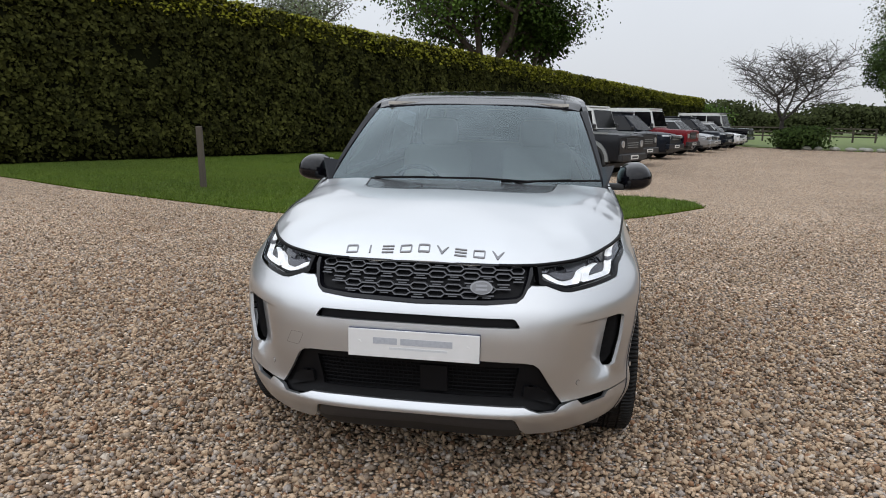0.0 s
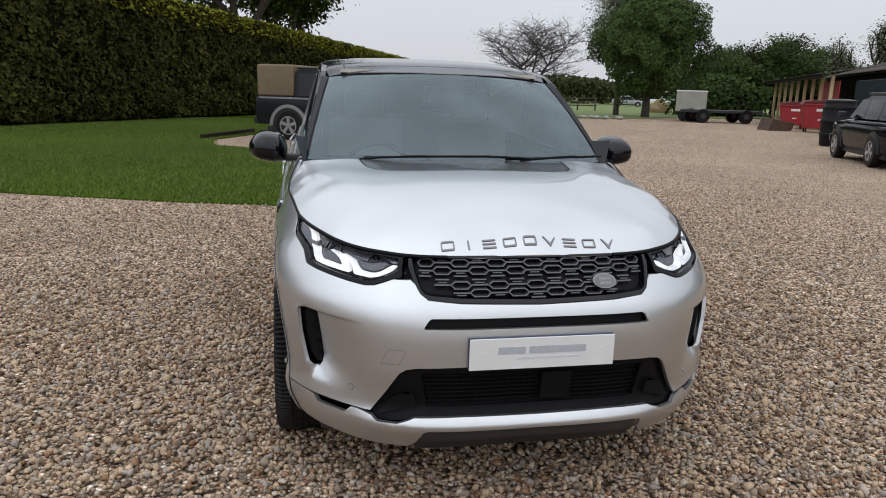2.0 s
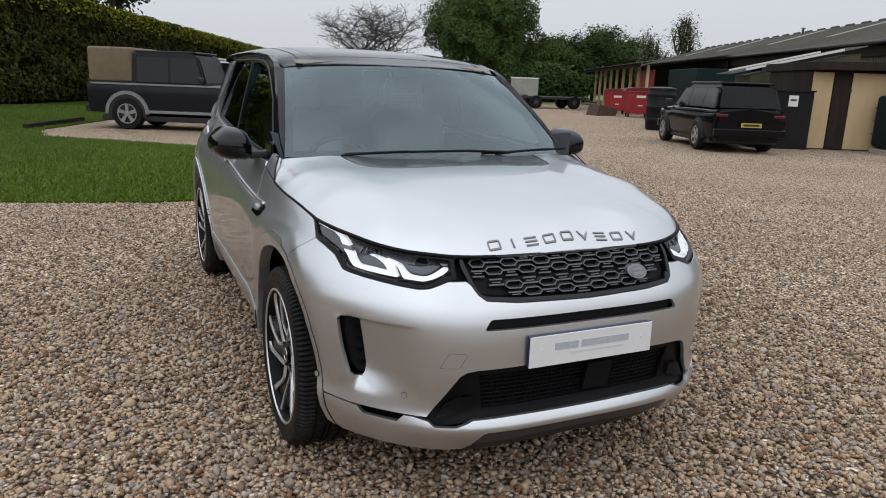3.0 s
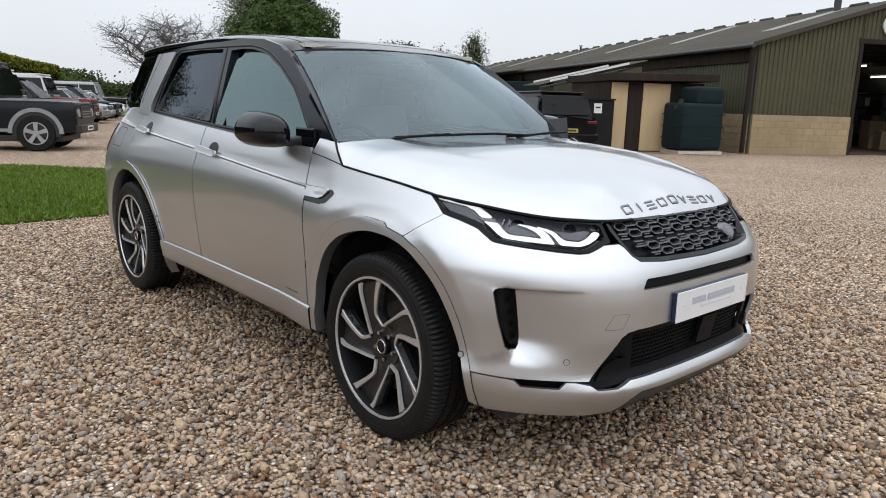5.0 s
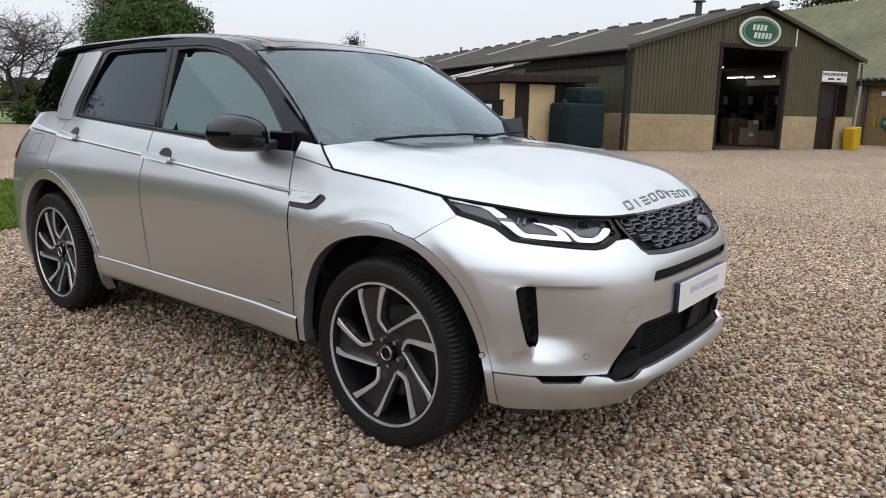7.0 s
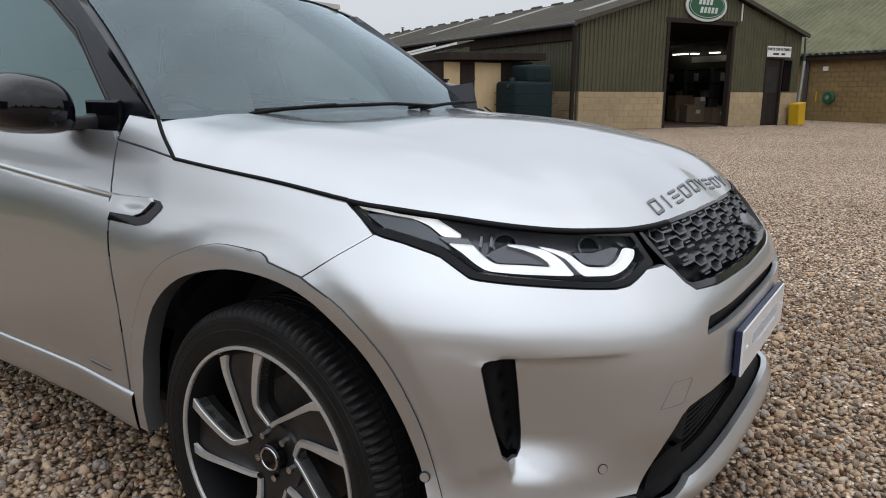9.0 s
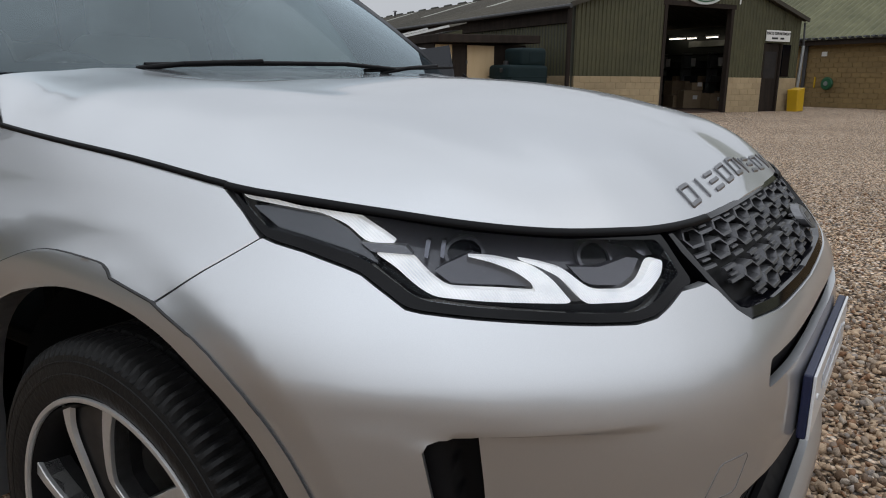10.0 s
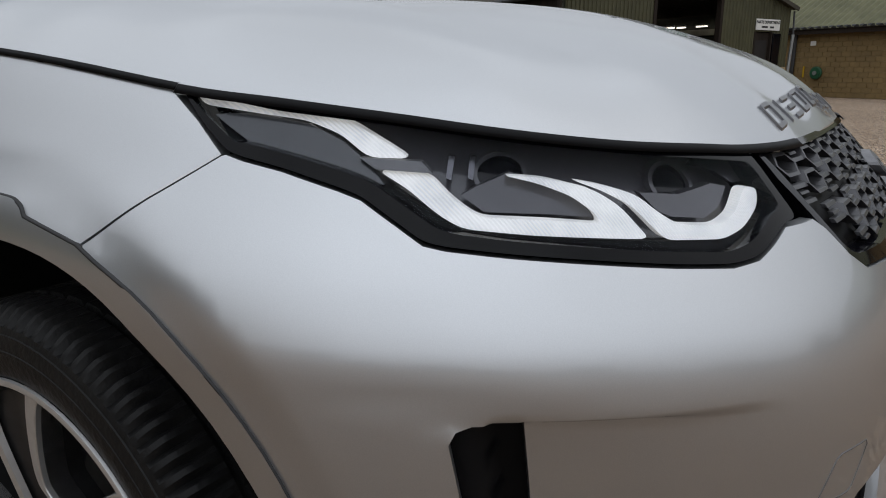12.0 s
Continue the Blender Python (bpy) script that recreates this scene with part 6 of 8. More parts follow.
def rounded(poly, r, n=4):
    """The outline with its corners rounded off."""
    out = []
    m = len(poly)
    for i in range(m):
        a, b, c = (np.array(poly[(i + k) % m], float) for k in (-1, 0, 1))
        la, lc = np.linalg.norm(a - b), np.linalg.norm(c - b)
        d = min(r, la * 0.45, lc * 0.45)
        p, q = b + (a - b) / la * d, b + (c - b) / lc * d
        for k in range(n + 1):
            t = k / n
            out.append(tuple((1 - t) ** 2 * p + 2 * t * (1 - t) * b + t * t * q))
    return out


def panel(name, f, outline, material, parent, label="", holes=(), step=0.022, thick=0.014, out=0.0, edge=0.004, extra=None, mirror=False):
    """A sheet on the surface f within an outline of its two parameters, with holes, softened edges and returned flanges. mirror: the same on the car's right side."""
    loops = [densify(outline, step)] + [densify(h, step * 0.7) for h in holes]
    P, E, onloop = [], [], []
    for k, lp in enumerate(loops):
        i0, n = len(P), len(lp)
        P += lp
        E += [(i0 + i, i0 + (i + 1) % n) for i in range(n)]
        onloop += [True] * n
    border = len(P)
    if edge:
        for k, lp in enumerate(loops):
            q = shrink(lp, edge if k == 0 else -edge)
            P += [tuple(v) for v in q]
    arr = np.array(loops[0])
    lo, hi = arr.min(0), arr.max(0)
    gx, gy = np.meshgrid(np.arange(lo[0] + step / 2, hi[0], step), np.arange(lo[1] + step / 2, hi[1], step))
    gx = gx + (np.arange(gx.shape[0]) % 2)[:, None] * step * 0.5
    g = np.stack([gx.ravel(), gy.ravel()], 1)
    if extra is not None:
        g = np.concatenate([np.array(extra, float), g])
    ok = pnpoly(g, loops[0])
    for h in loops[1:]:
        ok &= ~pnpoly(g, h)
    g = g[ok]
    B = np.array(P)
    if len(g):
        dmin = np.min(np.linalg.norm(g[:, None, :] - B[None, :, :], axis=2), axis=1) if len(g) * len(B) < 6e7 else np.concatenate([np.min(np.linalg.norm(c[:, None, :] - B[None], axis=2), axis=1) for c in np.array_split(g, 12)])
        g = g[dmin > step * 0.42]
    allp = np.concatenate([B, g]) if len(g) else B
    res = geometry.delaunay_2d_cdt([Vector(p) for p in allp], E, [], 0, 1e-7)
    vs = np.array([tuple(v) for v in res[0]])
    tris = np.array([t for t in res[2] if len(t) == 3])
    cen = vs[tris].mean(1)
    keep = pnpoly(cen, loops[0])
    for h in loops[1:]:
        keep &= ~pnpoly(cen, h)
    tris = tris[keep]
    orig = [o[0] if len(o) else -1 for o in res[3]]
    isb = np.array([0 <= o < border for o in orig])
    # boundary edges
    cnt = {}
    for t in tris:
        for a, b in ((t[0], t[1]), (t[1], t[2]), (t[2], t[0])):
            cnt[(min(a, b), max(a, b))] = cnt.get((min(a, b), max(a, b)), 0) + 1
    bed = [(a, b) for t in tris for a, b in ((t[0], t[1]), (t[1], t[2]), (t[2], t[0])) if cnt[(min(a, b), max(a, b))] == 1]
    drop = np.where(isb, -0.35 * edge, 0.0) + out
    U, V = vs[:, 0], vs[:, 1]
    co = f(U, V, drop)
    e = 2e-3
    du, dv = f(U + e, V, drop) - f(U - e, V, drop), f(U, V + e, drop) - f(U, V - e, drop)
    nm = np.cross(du, dv)
    nm /= np.linalg.norm(nm, axis=1, keepdims=True) + 1e-12
    ref = f(U, V, drop + 0.01) - co
    if (nm * ref).sum() < 0:
        nm = -nm
    fn = np.cross(co[tris[:, 1]] - co[tris[:, 0]], co[tris[:, 2]] - co[tris[:, 0]])
    turn = (fn * nm[tris].mean(1)).sum(1) < 0
    tris[turn] = tris[turn][:, ::-1]
    # flange
    bv = sorted({a for ed in bed for a in ed})
    idx = {a: len(co) + i for i, a in enumerate(bv)}
    back = f(U[bv], V[bv], drop[bv] - thick)
    allco = np.concatenate([co, back])
    faces = [tuple(int(x) for x in t) for t in tris]
    nf = len(faces)
    dirset = {(t[i], t[(i + 1) % 3]) for t in faces for i in range(3)}
    for a, b in bed:
        a, b = (int(a), int(b)) if (a, b) in dirset else (int(b), int(a))
        faces.append((b, a, idx[a], idx[b]))

    made = []
    for sgn in ((1, -1) if mirror else (1,)):
        me = bpy.data.meshes.new(name)
        c2 = allco * np.array([sgn, 1, 1])
        fc = faces if sgn > 0 else [q[::-1] for q in faces]
        me.from_pydata([tuple(v) for v in c2], [], fc)
        me.shade_smooth()
        n2 = nm * np.array([sgn, 1, 1])
        ln = []
        for k, p in enumerate(me.polygons):
            for vi in p.vertices:
                ln.append(tuple(n2[vi]) if k < nf else tuple(p.normal))
        me.normals_split_custom_set(ln)
        made.append(part(name, me, material, parent, label))
    return made


def strip_line(name, f, line, width, material, parent, out=0.002, mirror=False, label=""):
    """A narrow raised or dark line along a run of surface parameters."""
    p = np.array(densify(line + line[::-1][1:-1], 0.02)) if False else np.array(line, float)
    q = [p[0]]
    for a, b in zip(p, p[1:]):
        k = max(1, int(np.linalg.norm(b - a) / 0.015))
        q += [a + (b - a) * (i + 1) / k for i in range(k)]
    q = np.array(q)
    t = np.gradient(q, axis=0)
    n = np.stack([-t[:, 1], t[:, 0]], 1)
    n /= np.linalg.norm(n, axis=1, keepdims=True) + 1e-12
    L, R = q + n * width / 2, q - n * width / 2
    for sgn in ((1, -1) if mirror else (1,)):
        rows = [f(L[:, 0], L[:, 1], np.full(len(q), out - .004)), f(L[:, 0], L[:, 1], np.full(len(q), out)), f(R[:, 0], R[:, 1], np.full(len(q), out)), f(R[:, 0], R[:, 1], np.full(len(q), out - .004))]
        v = np.concatenate(rows) * np.array([sgn, 1, 1])
        m = len(q)
        fs = [(r * m + i, r * m + i + 1, (r + 1) * m + i + 1, (r + 1) * m + i) for r in range(3) for i in range(m - 1)]
        part(name, mesh_np(name, v, np.array(fs), material, 4), None, parent, label)


def sym(half):
    """A closed outline across the car from its half, given from the centre line round to the centre line."""
    return half + [(-u, z) for u, z in half[::-1] if abs(u) > 1e-6]


# --- front bumper and skirt
HL = [(1.297, 1.003), (1.165, .990), (1.027, .977), (.898, .962), (.755, .950), (.613, .942), (.522, .938), (.518, .898), (.509, .871), (.545, .868), (.585, .855), (.619, .845), (.659, .842), (.729, .847), (.821, .855), (.904, .862),
      (.963, .868), (.984, .872), (1.012, .888), (1.049, .908), (1.074, .915), (1.139, .930), (1.187, .938), (1.208, .943), (1.250, .969)]
ARCH_IN_PTS = [(1.04, .285), (1.055, .412), (1.111, .571), (1.188, .694), (1.291, .782), (1.39, .822), (1.50, .836), (1.606, .829), (1.747, .786), (1.86, .696), (1.925, .565), (1.938, .45), (1.934, .33)]
ARCH_OUT_PTS = [(1.006, .275), (1.014, .33), (1.026, .41), (1.045, .478), (1.085, .598), (1.148, .706), (1.246, .798), (1.356, .848), (1.446, .866), (1.462, .878), (1.495, .884), (1.609, .886), (1.70, .862), (1.80, .815), (1.89, .73), (1.955, .60), (1.975, .48), (1.975, .33)]
ARCH_IN = [tuple(p) for p in spline(ARCH_IN_PTS, 4)]
ARCH_OUT = [tuple(p) for p in spline(ARCH_OUT_PTS[:8], 4)] + [tuple(p) for p in spline(ARCH_OUT_PTS[8:], 4)]
ARCH_ROLL = [tuple(p) for p in spline([(1.006, .275), (1.026, .41), (1.085, .598), (1.148, .706), (1.246, .798), (1.360, .860), (1.49, .886), (1.609, .884), (1.70, .862), (1.80, .815), (1.89, .73), (1.955, .60), (1.975, .48), (1.975, .33)], 5)]
ARCH_LINE = np.array(ARCH_ROLL)


def arch_skin(u, z, out=0.0, lean=0.0):
    """The skin over both sides, rolled inward round the front wheel arches; the trim leans in further."""
    u, z = np.asarray(u, float), np.asarray(z, float)
    q = np.stack([np.abs(u), z], -1)
    a, b = ARCH_LINE[:-1], ARCH_LINE[1:]
    ab = b - a
    k = np.clip(((q[:, None] - a) * ab).sum(-1) / (ab * ab).sum(-1), 0, 1)
    d = np.min(np.linalg.norm(q[:, None] - a - k[..., None] * ab, axis=-1), axis=1)
    within = inside(q[:, 0], q[:, 1], ARCH_ROLL)
    w = step01((2.0 - np.abs(u)) / .10) * step01((z - .40) / .10)
    roll = np.where(within, -.008, -.008 * (1 - step01(d / .06))) - lean * np.where(within, np.clip(d / .05, 0, 1), 0)
    return skin2(u, z, np.asarray(out, float) + roll * w)


def trim_skin(u, z, out=0.0):
    return arch_skin(u, z, out, .010)


BUMP_TOP = [(0, .790), (.28, .797), (.400, .807), (.432, .826), (.456, .854), (.474, .865), (.500, .864)] + [(u, z - .004) for u, z in HL[9:24]]
BUMP_ARCH = [(1.212, .938), (1.28, .896), (1.352, .846)] + [(u + .010, z - .003) for u, z in ARCH_OUT[::-1] if u < 1.330 and z > .42] + [(1.024, .414)]
BUMP_LOW = [(.90, .406), (.66, .403), (.606, .402), (.545, .482), (.494, .556), (.470, .572), (.43, .579), (.264, .584), (0, .582)]
VENT = [(.956, .706), (.950, .717), (.936, .722), (.898, .722), (.886, .714), (.876, .640), (.866, .546), (.867, .516), (.876, .499), (.898, .503), (.910, .515), (.935, .605)]
zc = [(u, z) for u in np.arange(.56, .96, .012) for z in (.712, .717, .722, .727, .733)] + [(u, z) for u in np.arange(.56, .935, .015) for z in np.arange(.44, .56, .012)]
panel("front_bumper", arch_skin, sym(BUMP_TOP + BUMP_ARCH + BUMP_LOW), M_PAINT, car, "silver painted front bumper",
      holes=[VENT, [(-u, z) for u, z in VENT], rounded([(-.415, .716), (.415, .716), (.392, .752), (-.392, .752)], .012)], step=.018, extra=zc + [(-u, z) for u, z in zc])
SK_TOP = [(0, .394), (.275, .396), (.44, .393), (.462, .384), (.50, .372), (.574, .371), (.600, .388), (.655, .398), (.688, .398), (.712, .375), (.848, .377), (.872, .398), (.90, .401), (1.022, .409)]
SK_LOW = [(1.012, .33), (1.003, .275), (.98, .262), (.812, .262), (.588, .256), (.47, .258), (.435, .285), (.405, .343), (.39, .350), (0, .352)]
panel("bumper_skirt", skin2, sym(SK_TOP + SK_LOW), M_PAINT, car, "silver lower skirt with a sculpted lip", step=.018, thick=.016)
panel("splitter_blade", skin2, sym([(0, .342), (.395, .342), (.43, .283), (.40, .276), (0, .292)]), M_SPLITTER, car, "dark satin splitter blade", step=.02, out=-.012, thick=.05)
panel("under_blade", skin2, sym([(0, .300), (.42, .285), (.46, .255), (.44, .215), (0, .225)]), M_BLACK, car, "black underside of the nose", step=.03, out=-.03, thick=.05)
panel("bumper_backing", skin2, sym([(0, .94), (.52, .94), (.75, .86), (1.0, .86), (1.05, .60), (.97, .31), (0, .30)]), M_GRILLEBLACK, car, "black structure behind the bumper", step=.04, out=-.06, thick=.01)
panel("bumper_vent", skin2, [(u + .012 * (1 if u > .915 else -1), z) for u, z in VENT], M_GRILLEBLACK, car, "black side vent", step=.015, out=-.030, mirror=True, edge=0)
strip_line("tow_cover", skin2, [(-.564, .587), (-.536, .636), (-.528, .640), (-.476, .640), (-.472, .634), (-.494, .592), (-.502, .587), (-.564, .587)], .0014, M_LAMPGREY, car, out=.0006)


def disc_on(f, u, z, r, material, parent, name, out=.001, mirror=True, n=20):
    panel(name, f, [(u + r * math.cos(6.2832 * k / n), z + r * math.sin(6.2832 * k / n)) for k in range(n)], material, parent, step=r * .8, thick=.004, out=out, edge=0, mirror=mirror)


for u, z in ((.690, .470), (1.066, .468)):
    disc_on(skin2, u, z, .0115, M_BLACKSOFT, car, "sensor_ring", .0005)
    disc_on(skin2, u, z, .0095, M_PAINT, car, "parking_sensor", .0025)

# --- lower intake: mesh of bars
panel("intake_surround", skin2, sym([(0, .60), (.50, .59), (.62, .40), (.585, .36), (.47, .378), (0, .385)]), M_GRILLEBLACK, car, "black intake surround", step=.03, out=-.030, thick=.01,
      holes=[[(-.40, .42), (.40, .42), (.42, .55), (-.42, .55)]])
for side in (-1, 1):
    panel("corner_scoop", skin2, [(side * .44, .43), (side * .53, .405), (side * .575, .395), (side * .545, .445), (side * .50, .47), (side * .445, .475)], M_GRILLEBLACK, car, "black corner scoop", step=.02, out=-.012, thick=.02)
for k in range(9):
    z = .418 + k * .0165
    strip_line("intake_bar", skin2, [(-.43, z), (.43, z)], .005, M_INTAKE, car, out=-.046)
for k in range(46):
    u = -.425 + k * .0189
    strip_line("intake_bar", skin2, [(u, .415), (u + .010, .485), (u, .555)], .0035, M_INTAKE, car, out=-.048)
panel("radar_panel", skin2, [(.02, .435), (.13, .435), (.13, .545), (.02, .545)], M_GRILLEBLACK, car, "black sensor panel", step=.03, out=-.022)

# --- slot under the grille
panel("slot_insert", skin2, [(-.40, .708), (.40, .708), (.40, .76), (-.40, .76)], M_GRILLEBLACK, car, "black slot in the bumper", step=.03, out=-.025, edge=0)

# --- grille
GR = [(0, .938), (.44, .938), (.500, .937), (.492, .905), (.474, .880), (.444, .834), (.428, .818), (.405, .809), (.28, .800), (0, .793)]
GI = [(0, .931), (.44, .931), (.484, .929), (.460, .884), (.430, .838), (.414, .826), (.395, .821), (.28, .813), (0, .806)]
grille = panel("grille", skin2, sym(GR), M_GLOSSBLACK, car, "gloss black grille frame", holes=[sym(GI)], step=.02, out=-.002, thick=.03, edge=.003)[0]
panel("grille_backing", skin2, sym(GR), M_GRILLEBLACK, grille, "black void behind the grille", step=.04, out=-.034, edge=0)


def on_skin(u, z, out):
    p = skin2(np.array([u]), np.array([z]), np.array([out]))[0]
    return p


def skin_patch(name, outline, holes, material, parent, out, thick, step=.02):
    return panel(name, skin2, outline, material, parent, holes=holes, step=step, out=out, thick=thick, edge=.0012)


def hexagon(cu, cz, w, h):
    return [(cu - w, cz), (cu - w * .62, cz + h), (cu + w * .62, cz + h), (cu + w, cz), (cu + w * .62, cz - h), (cu - w * .62, cz - h)]


gi_full = sym(GI)
PITCH = .139


def grille_bar(name, u0, u1, z, h, out=-.012):
    bar = [(u0, z - h), (u1, z - h), (u1, z + h), (u0, z + h)]
    if pnpoly(np.array(bar), gi_full).all():
        skin_patch(name, bar, [], M_GRILLE, grille, out, .006, .03)


for row, (z0, off) in enumerate(((.9155, .0), (.8930, PITCH / 2), (.8500, .0), (.8275, PITCH / 2))):
    for k in range(-4, 5):
        cu = k * PITCH + off
        hexo = hexagon(cu, z0, .0400, .0122)
        if pnpoly(np.array(hexo), gi_full).all():
            skin_patch("grille_cell", hexo, [hexagon(cu, z0, .0352, .0088)], M_GRILLE, grille, -.009, .020, .03)
        lower = 1 if row % 2 == 0 else -1
        grille_bar("grille_link", cu + .0395, cu + PITCH - .0395, z0 + lower * .0008, .0021)
        grille_bar("grille_link", cu + .052, cu + PITCH - .052, z0 + lower * .0076, .0013)
        # short dashes along the open side of each pair of rows
        dz = -.0165 if row % 2 else .0165
        grille_bar("grille_dash", cu + PITCH / 2 - .026, cu + PITCH / 2 + .026, z0 + dz, .0019)
oval = [(.255 + .047 * math.cos(6.2832 * k / 28), .858 + .0235 * math.sin(6.2832 * k / 28)) for k in range(28)]
ov = panel("oval_badge", skin2, oval, M_LETTER, grille, "small oval maker's badge", step=.02, out=.006, thick=.018, edge=.002)[0]
panel("badge_field", skin2, [(.255 + .041 * math.cos(6.2832 * k / 28), .858 + .019 * math.sin(6.2832 * k / 28)) for k in range(28)], M_LAMPGREY, ov, step=.02, out=.0075, thick=.003, edge=0)
for z, w in ((.865, .024), (.852, .024)):
    panel("badge_bar", skin2, [(.255 - w, z - .004), (.255 + w, z - .004), (.255 + w, z + .004), (.255 - w, z + .004)], M_LETTER, ov, step=.02, out=.0088, thick=.002, edge=0)

# --- headlights
HLI = [(1.288, .998), (1.165, .980), (1.027, .968), (.898, .953), (.755, .941), (.613, .931), (.540, .926), (.535, .899), (.533, .884), (.560, .878), (.600, .864), (.628, .856), (.659, .852), (.729, .857), (.821, .865), (.904, .872),
       (.956, .878), (.974, .883), (1.002, .899), (1.042, .920), (1.074, .929), (1.139, .942), (1.187, .950), (1.203, .951), (1.242, .972)]
SA = [(1.280, .9945), (1.200, .9885), (1.126, .980), (1.076, .970), (1.028, .950), (1.003, .938), (1.050, .939), (1.086, .959), (1.131, .971), (1.209, .9785), (1.262, .984)]
SBK = [(1.059, .939), (.992, .936), (.980, .926), (1.039, .929)]
SB = [(1.039, .928), (.995, .927), (.980, .922), (.959, .905), (.931, .889), (.857, .8855), (.800, .881), (.806, .891), (.829, .905), (.865, .916), (.907, .924), (.858, .921), (.802, .910), (.773, .895), (.748, .868), (.756, .8665), (.876, .8735), (.947, .8795), (.972, .891), (1.004, .912)]
SC = [(.827, .919), (.788, .913), (.749, .904), (.725, .887), (.704, .876), (.649, .872), (.616, .880), (.570, .902), (.540, .900), (.562, .884), (.611, .867), (.649, .860), (.726, .864), (.741, .878), (.759, .895), (.790, .908)]
for sd in (1, -1):
    def fl(u, z, out=0.0, sd=sd):
        return skin2(sd * np.asarray(u, float), z, out)

    hl = panel("headlight", fl, rounded(HL, .022, 4), M_LAMPFRAME, car, "headlight with white light guides under a clear lens", holes=[rounded(HLI, .014, 3)], step=.016, out=.0, thick=.056, edge=.003)[0]
    panel("lamp_bowl", fl, HL, M_LAMPBOWL, hl, step=.03, out=-.05, edge=0)
    panel("side_panel", fl, [(1.25, .975), (1.20, .977), (1.13, .968), (1.085, .953), (1.05, .934), (1.03, .915), (1.075, .926), (1.19, .948), (1.235, .968)], M_LAMPSIDE, hl, "dark side reflector", step=.02, out=-.014)
    panel("light_guide", fl, rounded(SA, .012, 3), M_DRL, hl, "white light guide", step=.012, out=-.010, edge=.002)
    panel("guide_bracket", fl, SBK, M_LAMPGREY, hl, "grey bracket across the guide", step=.02, out=-.007, edge=.002)
    panel("light_guide", fl, rounded(SB, .012, 3), M_DRL, hl, "white light guide", step=.010, out=-.012, edge=.002)
    panel("light_guide", fl, rounded(SC, .012, 3), M_DRL, hl, "white light guide", step=.010, out=-.012, edge=.002)
    panel("lower_bezel", fl, [(1.03, .905), (.985, .889), (.955, .8745), (.90, .868), (.80, .861), (.70, .853), (.64, .852), (.60, .862), (.60, .866), (.65, .859), (.73, .8625), (.876, .872), (.947, .878), (.975, .891), (1.02, .912)], M_GRILLEBLACK, hl, step=.02, out=-.016)
    # the two projectors deep in the bowl, each a smoked ring round a dark lens, on a stepped shelf
    for u, z, r in ((.905, .922, .026), (.675, .908, .028)):
        ring = [(u + r * 1.25 * math.cos(6.2832 * k / 28), z + r * .74 * math.sin(6.2832 * k / 28)) for k in range(28)]
        hole = [(u + r * 1.05 * math.cos(6.2832 * k / 28), z + r * .60 * math.sin(6.2832 * k / 28)) for k in range(28)]
        panel("projector_ring", fl, ring, M_LAMPBOWL, hl, "smoked projector ring", holes=[hole], step=.02, out=-.036, thick=.012, edge=.002)
        panel("projector_lens", fl, hole, M_GLOSSBLACK, hl, "dark projector lens", step=.012, out=-.042, thick=.006, edge=.004)
    for u in (.958, .934):
        panel("reflector_fin", fl, [(u, .938), (u + .007, .9385), (u + .009, .919), (u + .003, .917)], M_LAMPCHROME, hl, "smoked chrome facet", step=.02, out=-.030, thick=.012)
    panel("inner_shelf", fl, [(.895, .925), (.865, .917), (.83, .906), (.806, .893), (.802, .884), (.85, .888), (.925, .891), (.95, .905), (.935, .912)], M_LAMPBOWL, hl, "dark shelf inside the guide", step=.015, out=-.024, thick=.012)
    panel("inner_shelf", fl, [(.735, .903), (.715, .885), (.700, .880), (.652, .876), (.622, .884), (.585, .902), (.615, .906), (.68, .899)], M_LAMPBOWL, hl, step=.015, out=-.026, thick=.012)
    panel("corner_facet", fl, [(.548, .905), (.573, .905), (.600, .918), (.640, .924), (.620, .930), (.552, .925)], M_LAMPCHROME, hl, "smoked chrome corner facet", step=.02, out=-.022, thick=.010)
    lens = panel("lens", fl, rounded(HLI, .014, 3), M_LENS, hl, "clear lens", step=.02, out=-.001, thick=.003, edge=0)[0]
    lens.visible_shadow = False

# --- wings, arches, doors, sills, quarters
WING = [(1.304, .997), (1.41, 1.014), (1.519, 1.029), (1.68, 1.046), (1.826, 1.059), (1.945, 1.150), (2.060, 1.160), (2.064, 1.10), (2.050, .985), (2.040, .960), (2.016, .920), (1.999, .67), (2.000, .434), (1.981, .434)] + \
       [(u - .010 * (1 if u > 1.6 else 0), z - .008) for u, z in ARCH_OUT[::-1] if u > 1.372 and z > .44] + [(1.3630, .8388), (1.3552, .8478), (1.2821, .8971), (1.2132, .9391), (1.254, .968)]
panel("front_wing", arch_skin, WING, M_PAINT, car, "silver front wing", step=.02, mirror=True, extra=[(u, .948 + .0735 * (u - 2.05) + d) for u in np.arange(1.80, 2.06, .015) for d in (-.004, .001, .006, .011)])
panel("arch_trim", trim_skin, ARCH_IN + ARCH_OUT[::-1], M_PAINT, car, "silver wheel-arch trim", step=.012, thick=.05, out=.005, mirror=True, edge=.004)
strip_line("trim_seam", arch_skin, [(u, z) for u, z in ARCH_OUT], .0024, M_BLACKSOFT, car, out=.0030, mirror=True)
strip_line("wing_seam", skin, [(1.832, 1.0645), (1.95, 1.083), (2.066, 1.099)], .0045, M_BLACKSOFT, car, out=.0015, mirror=True)
DOOR_F = [(2.008, .433), (2.006, .67), (2.023, .915), (2.047, .958), (2.057, .985), (2.070, 1.09), (2.10, 1.118), (2.35, 1.121), (2.75, 1.138), (3.176, 1.163), (3.176, .433)]
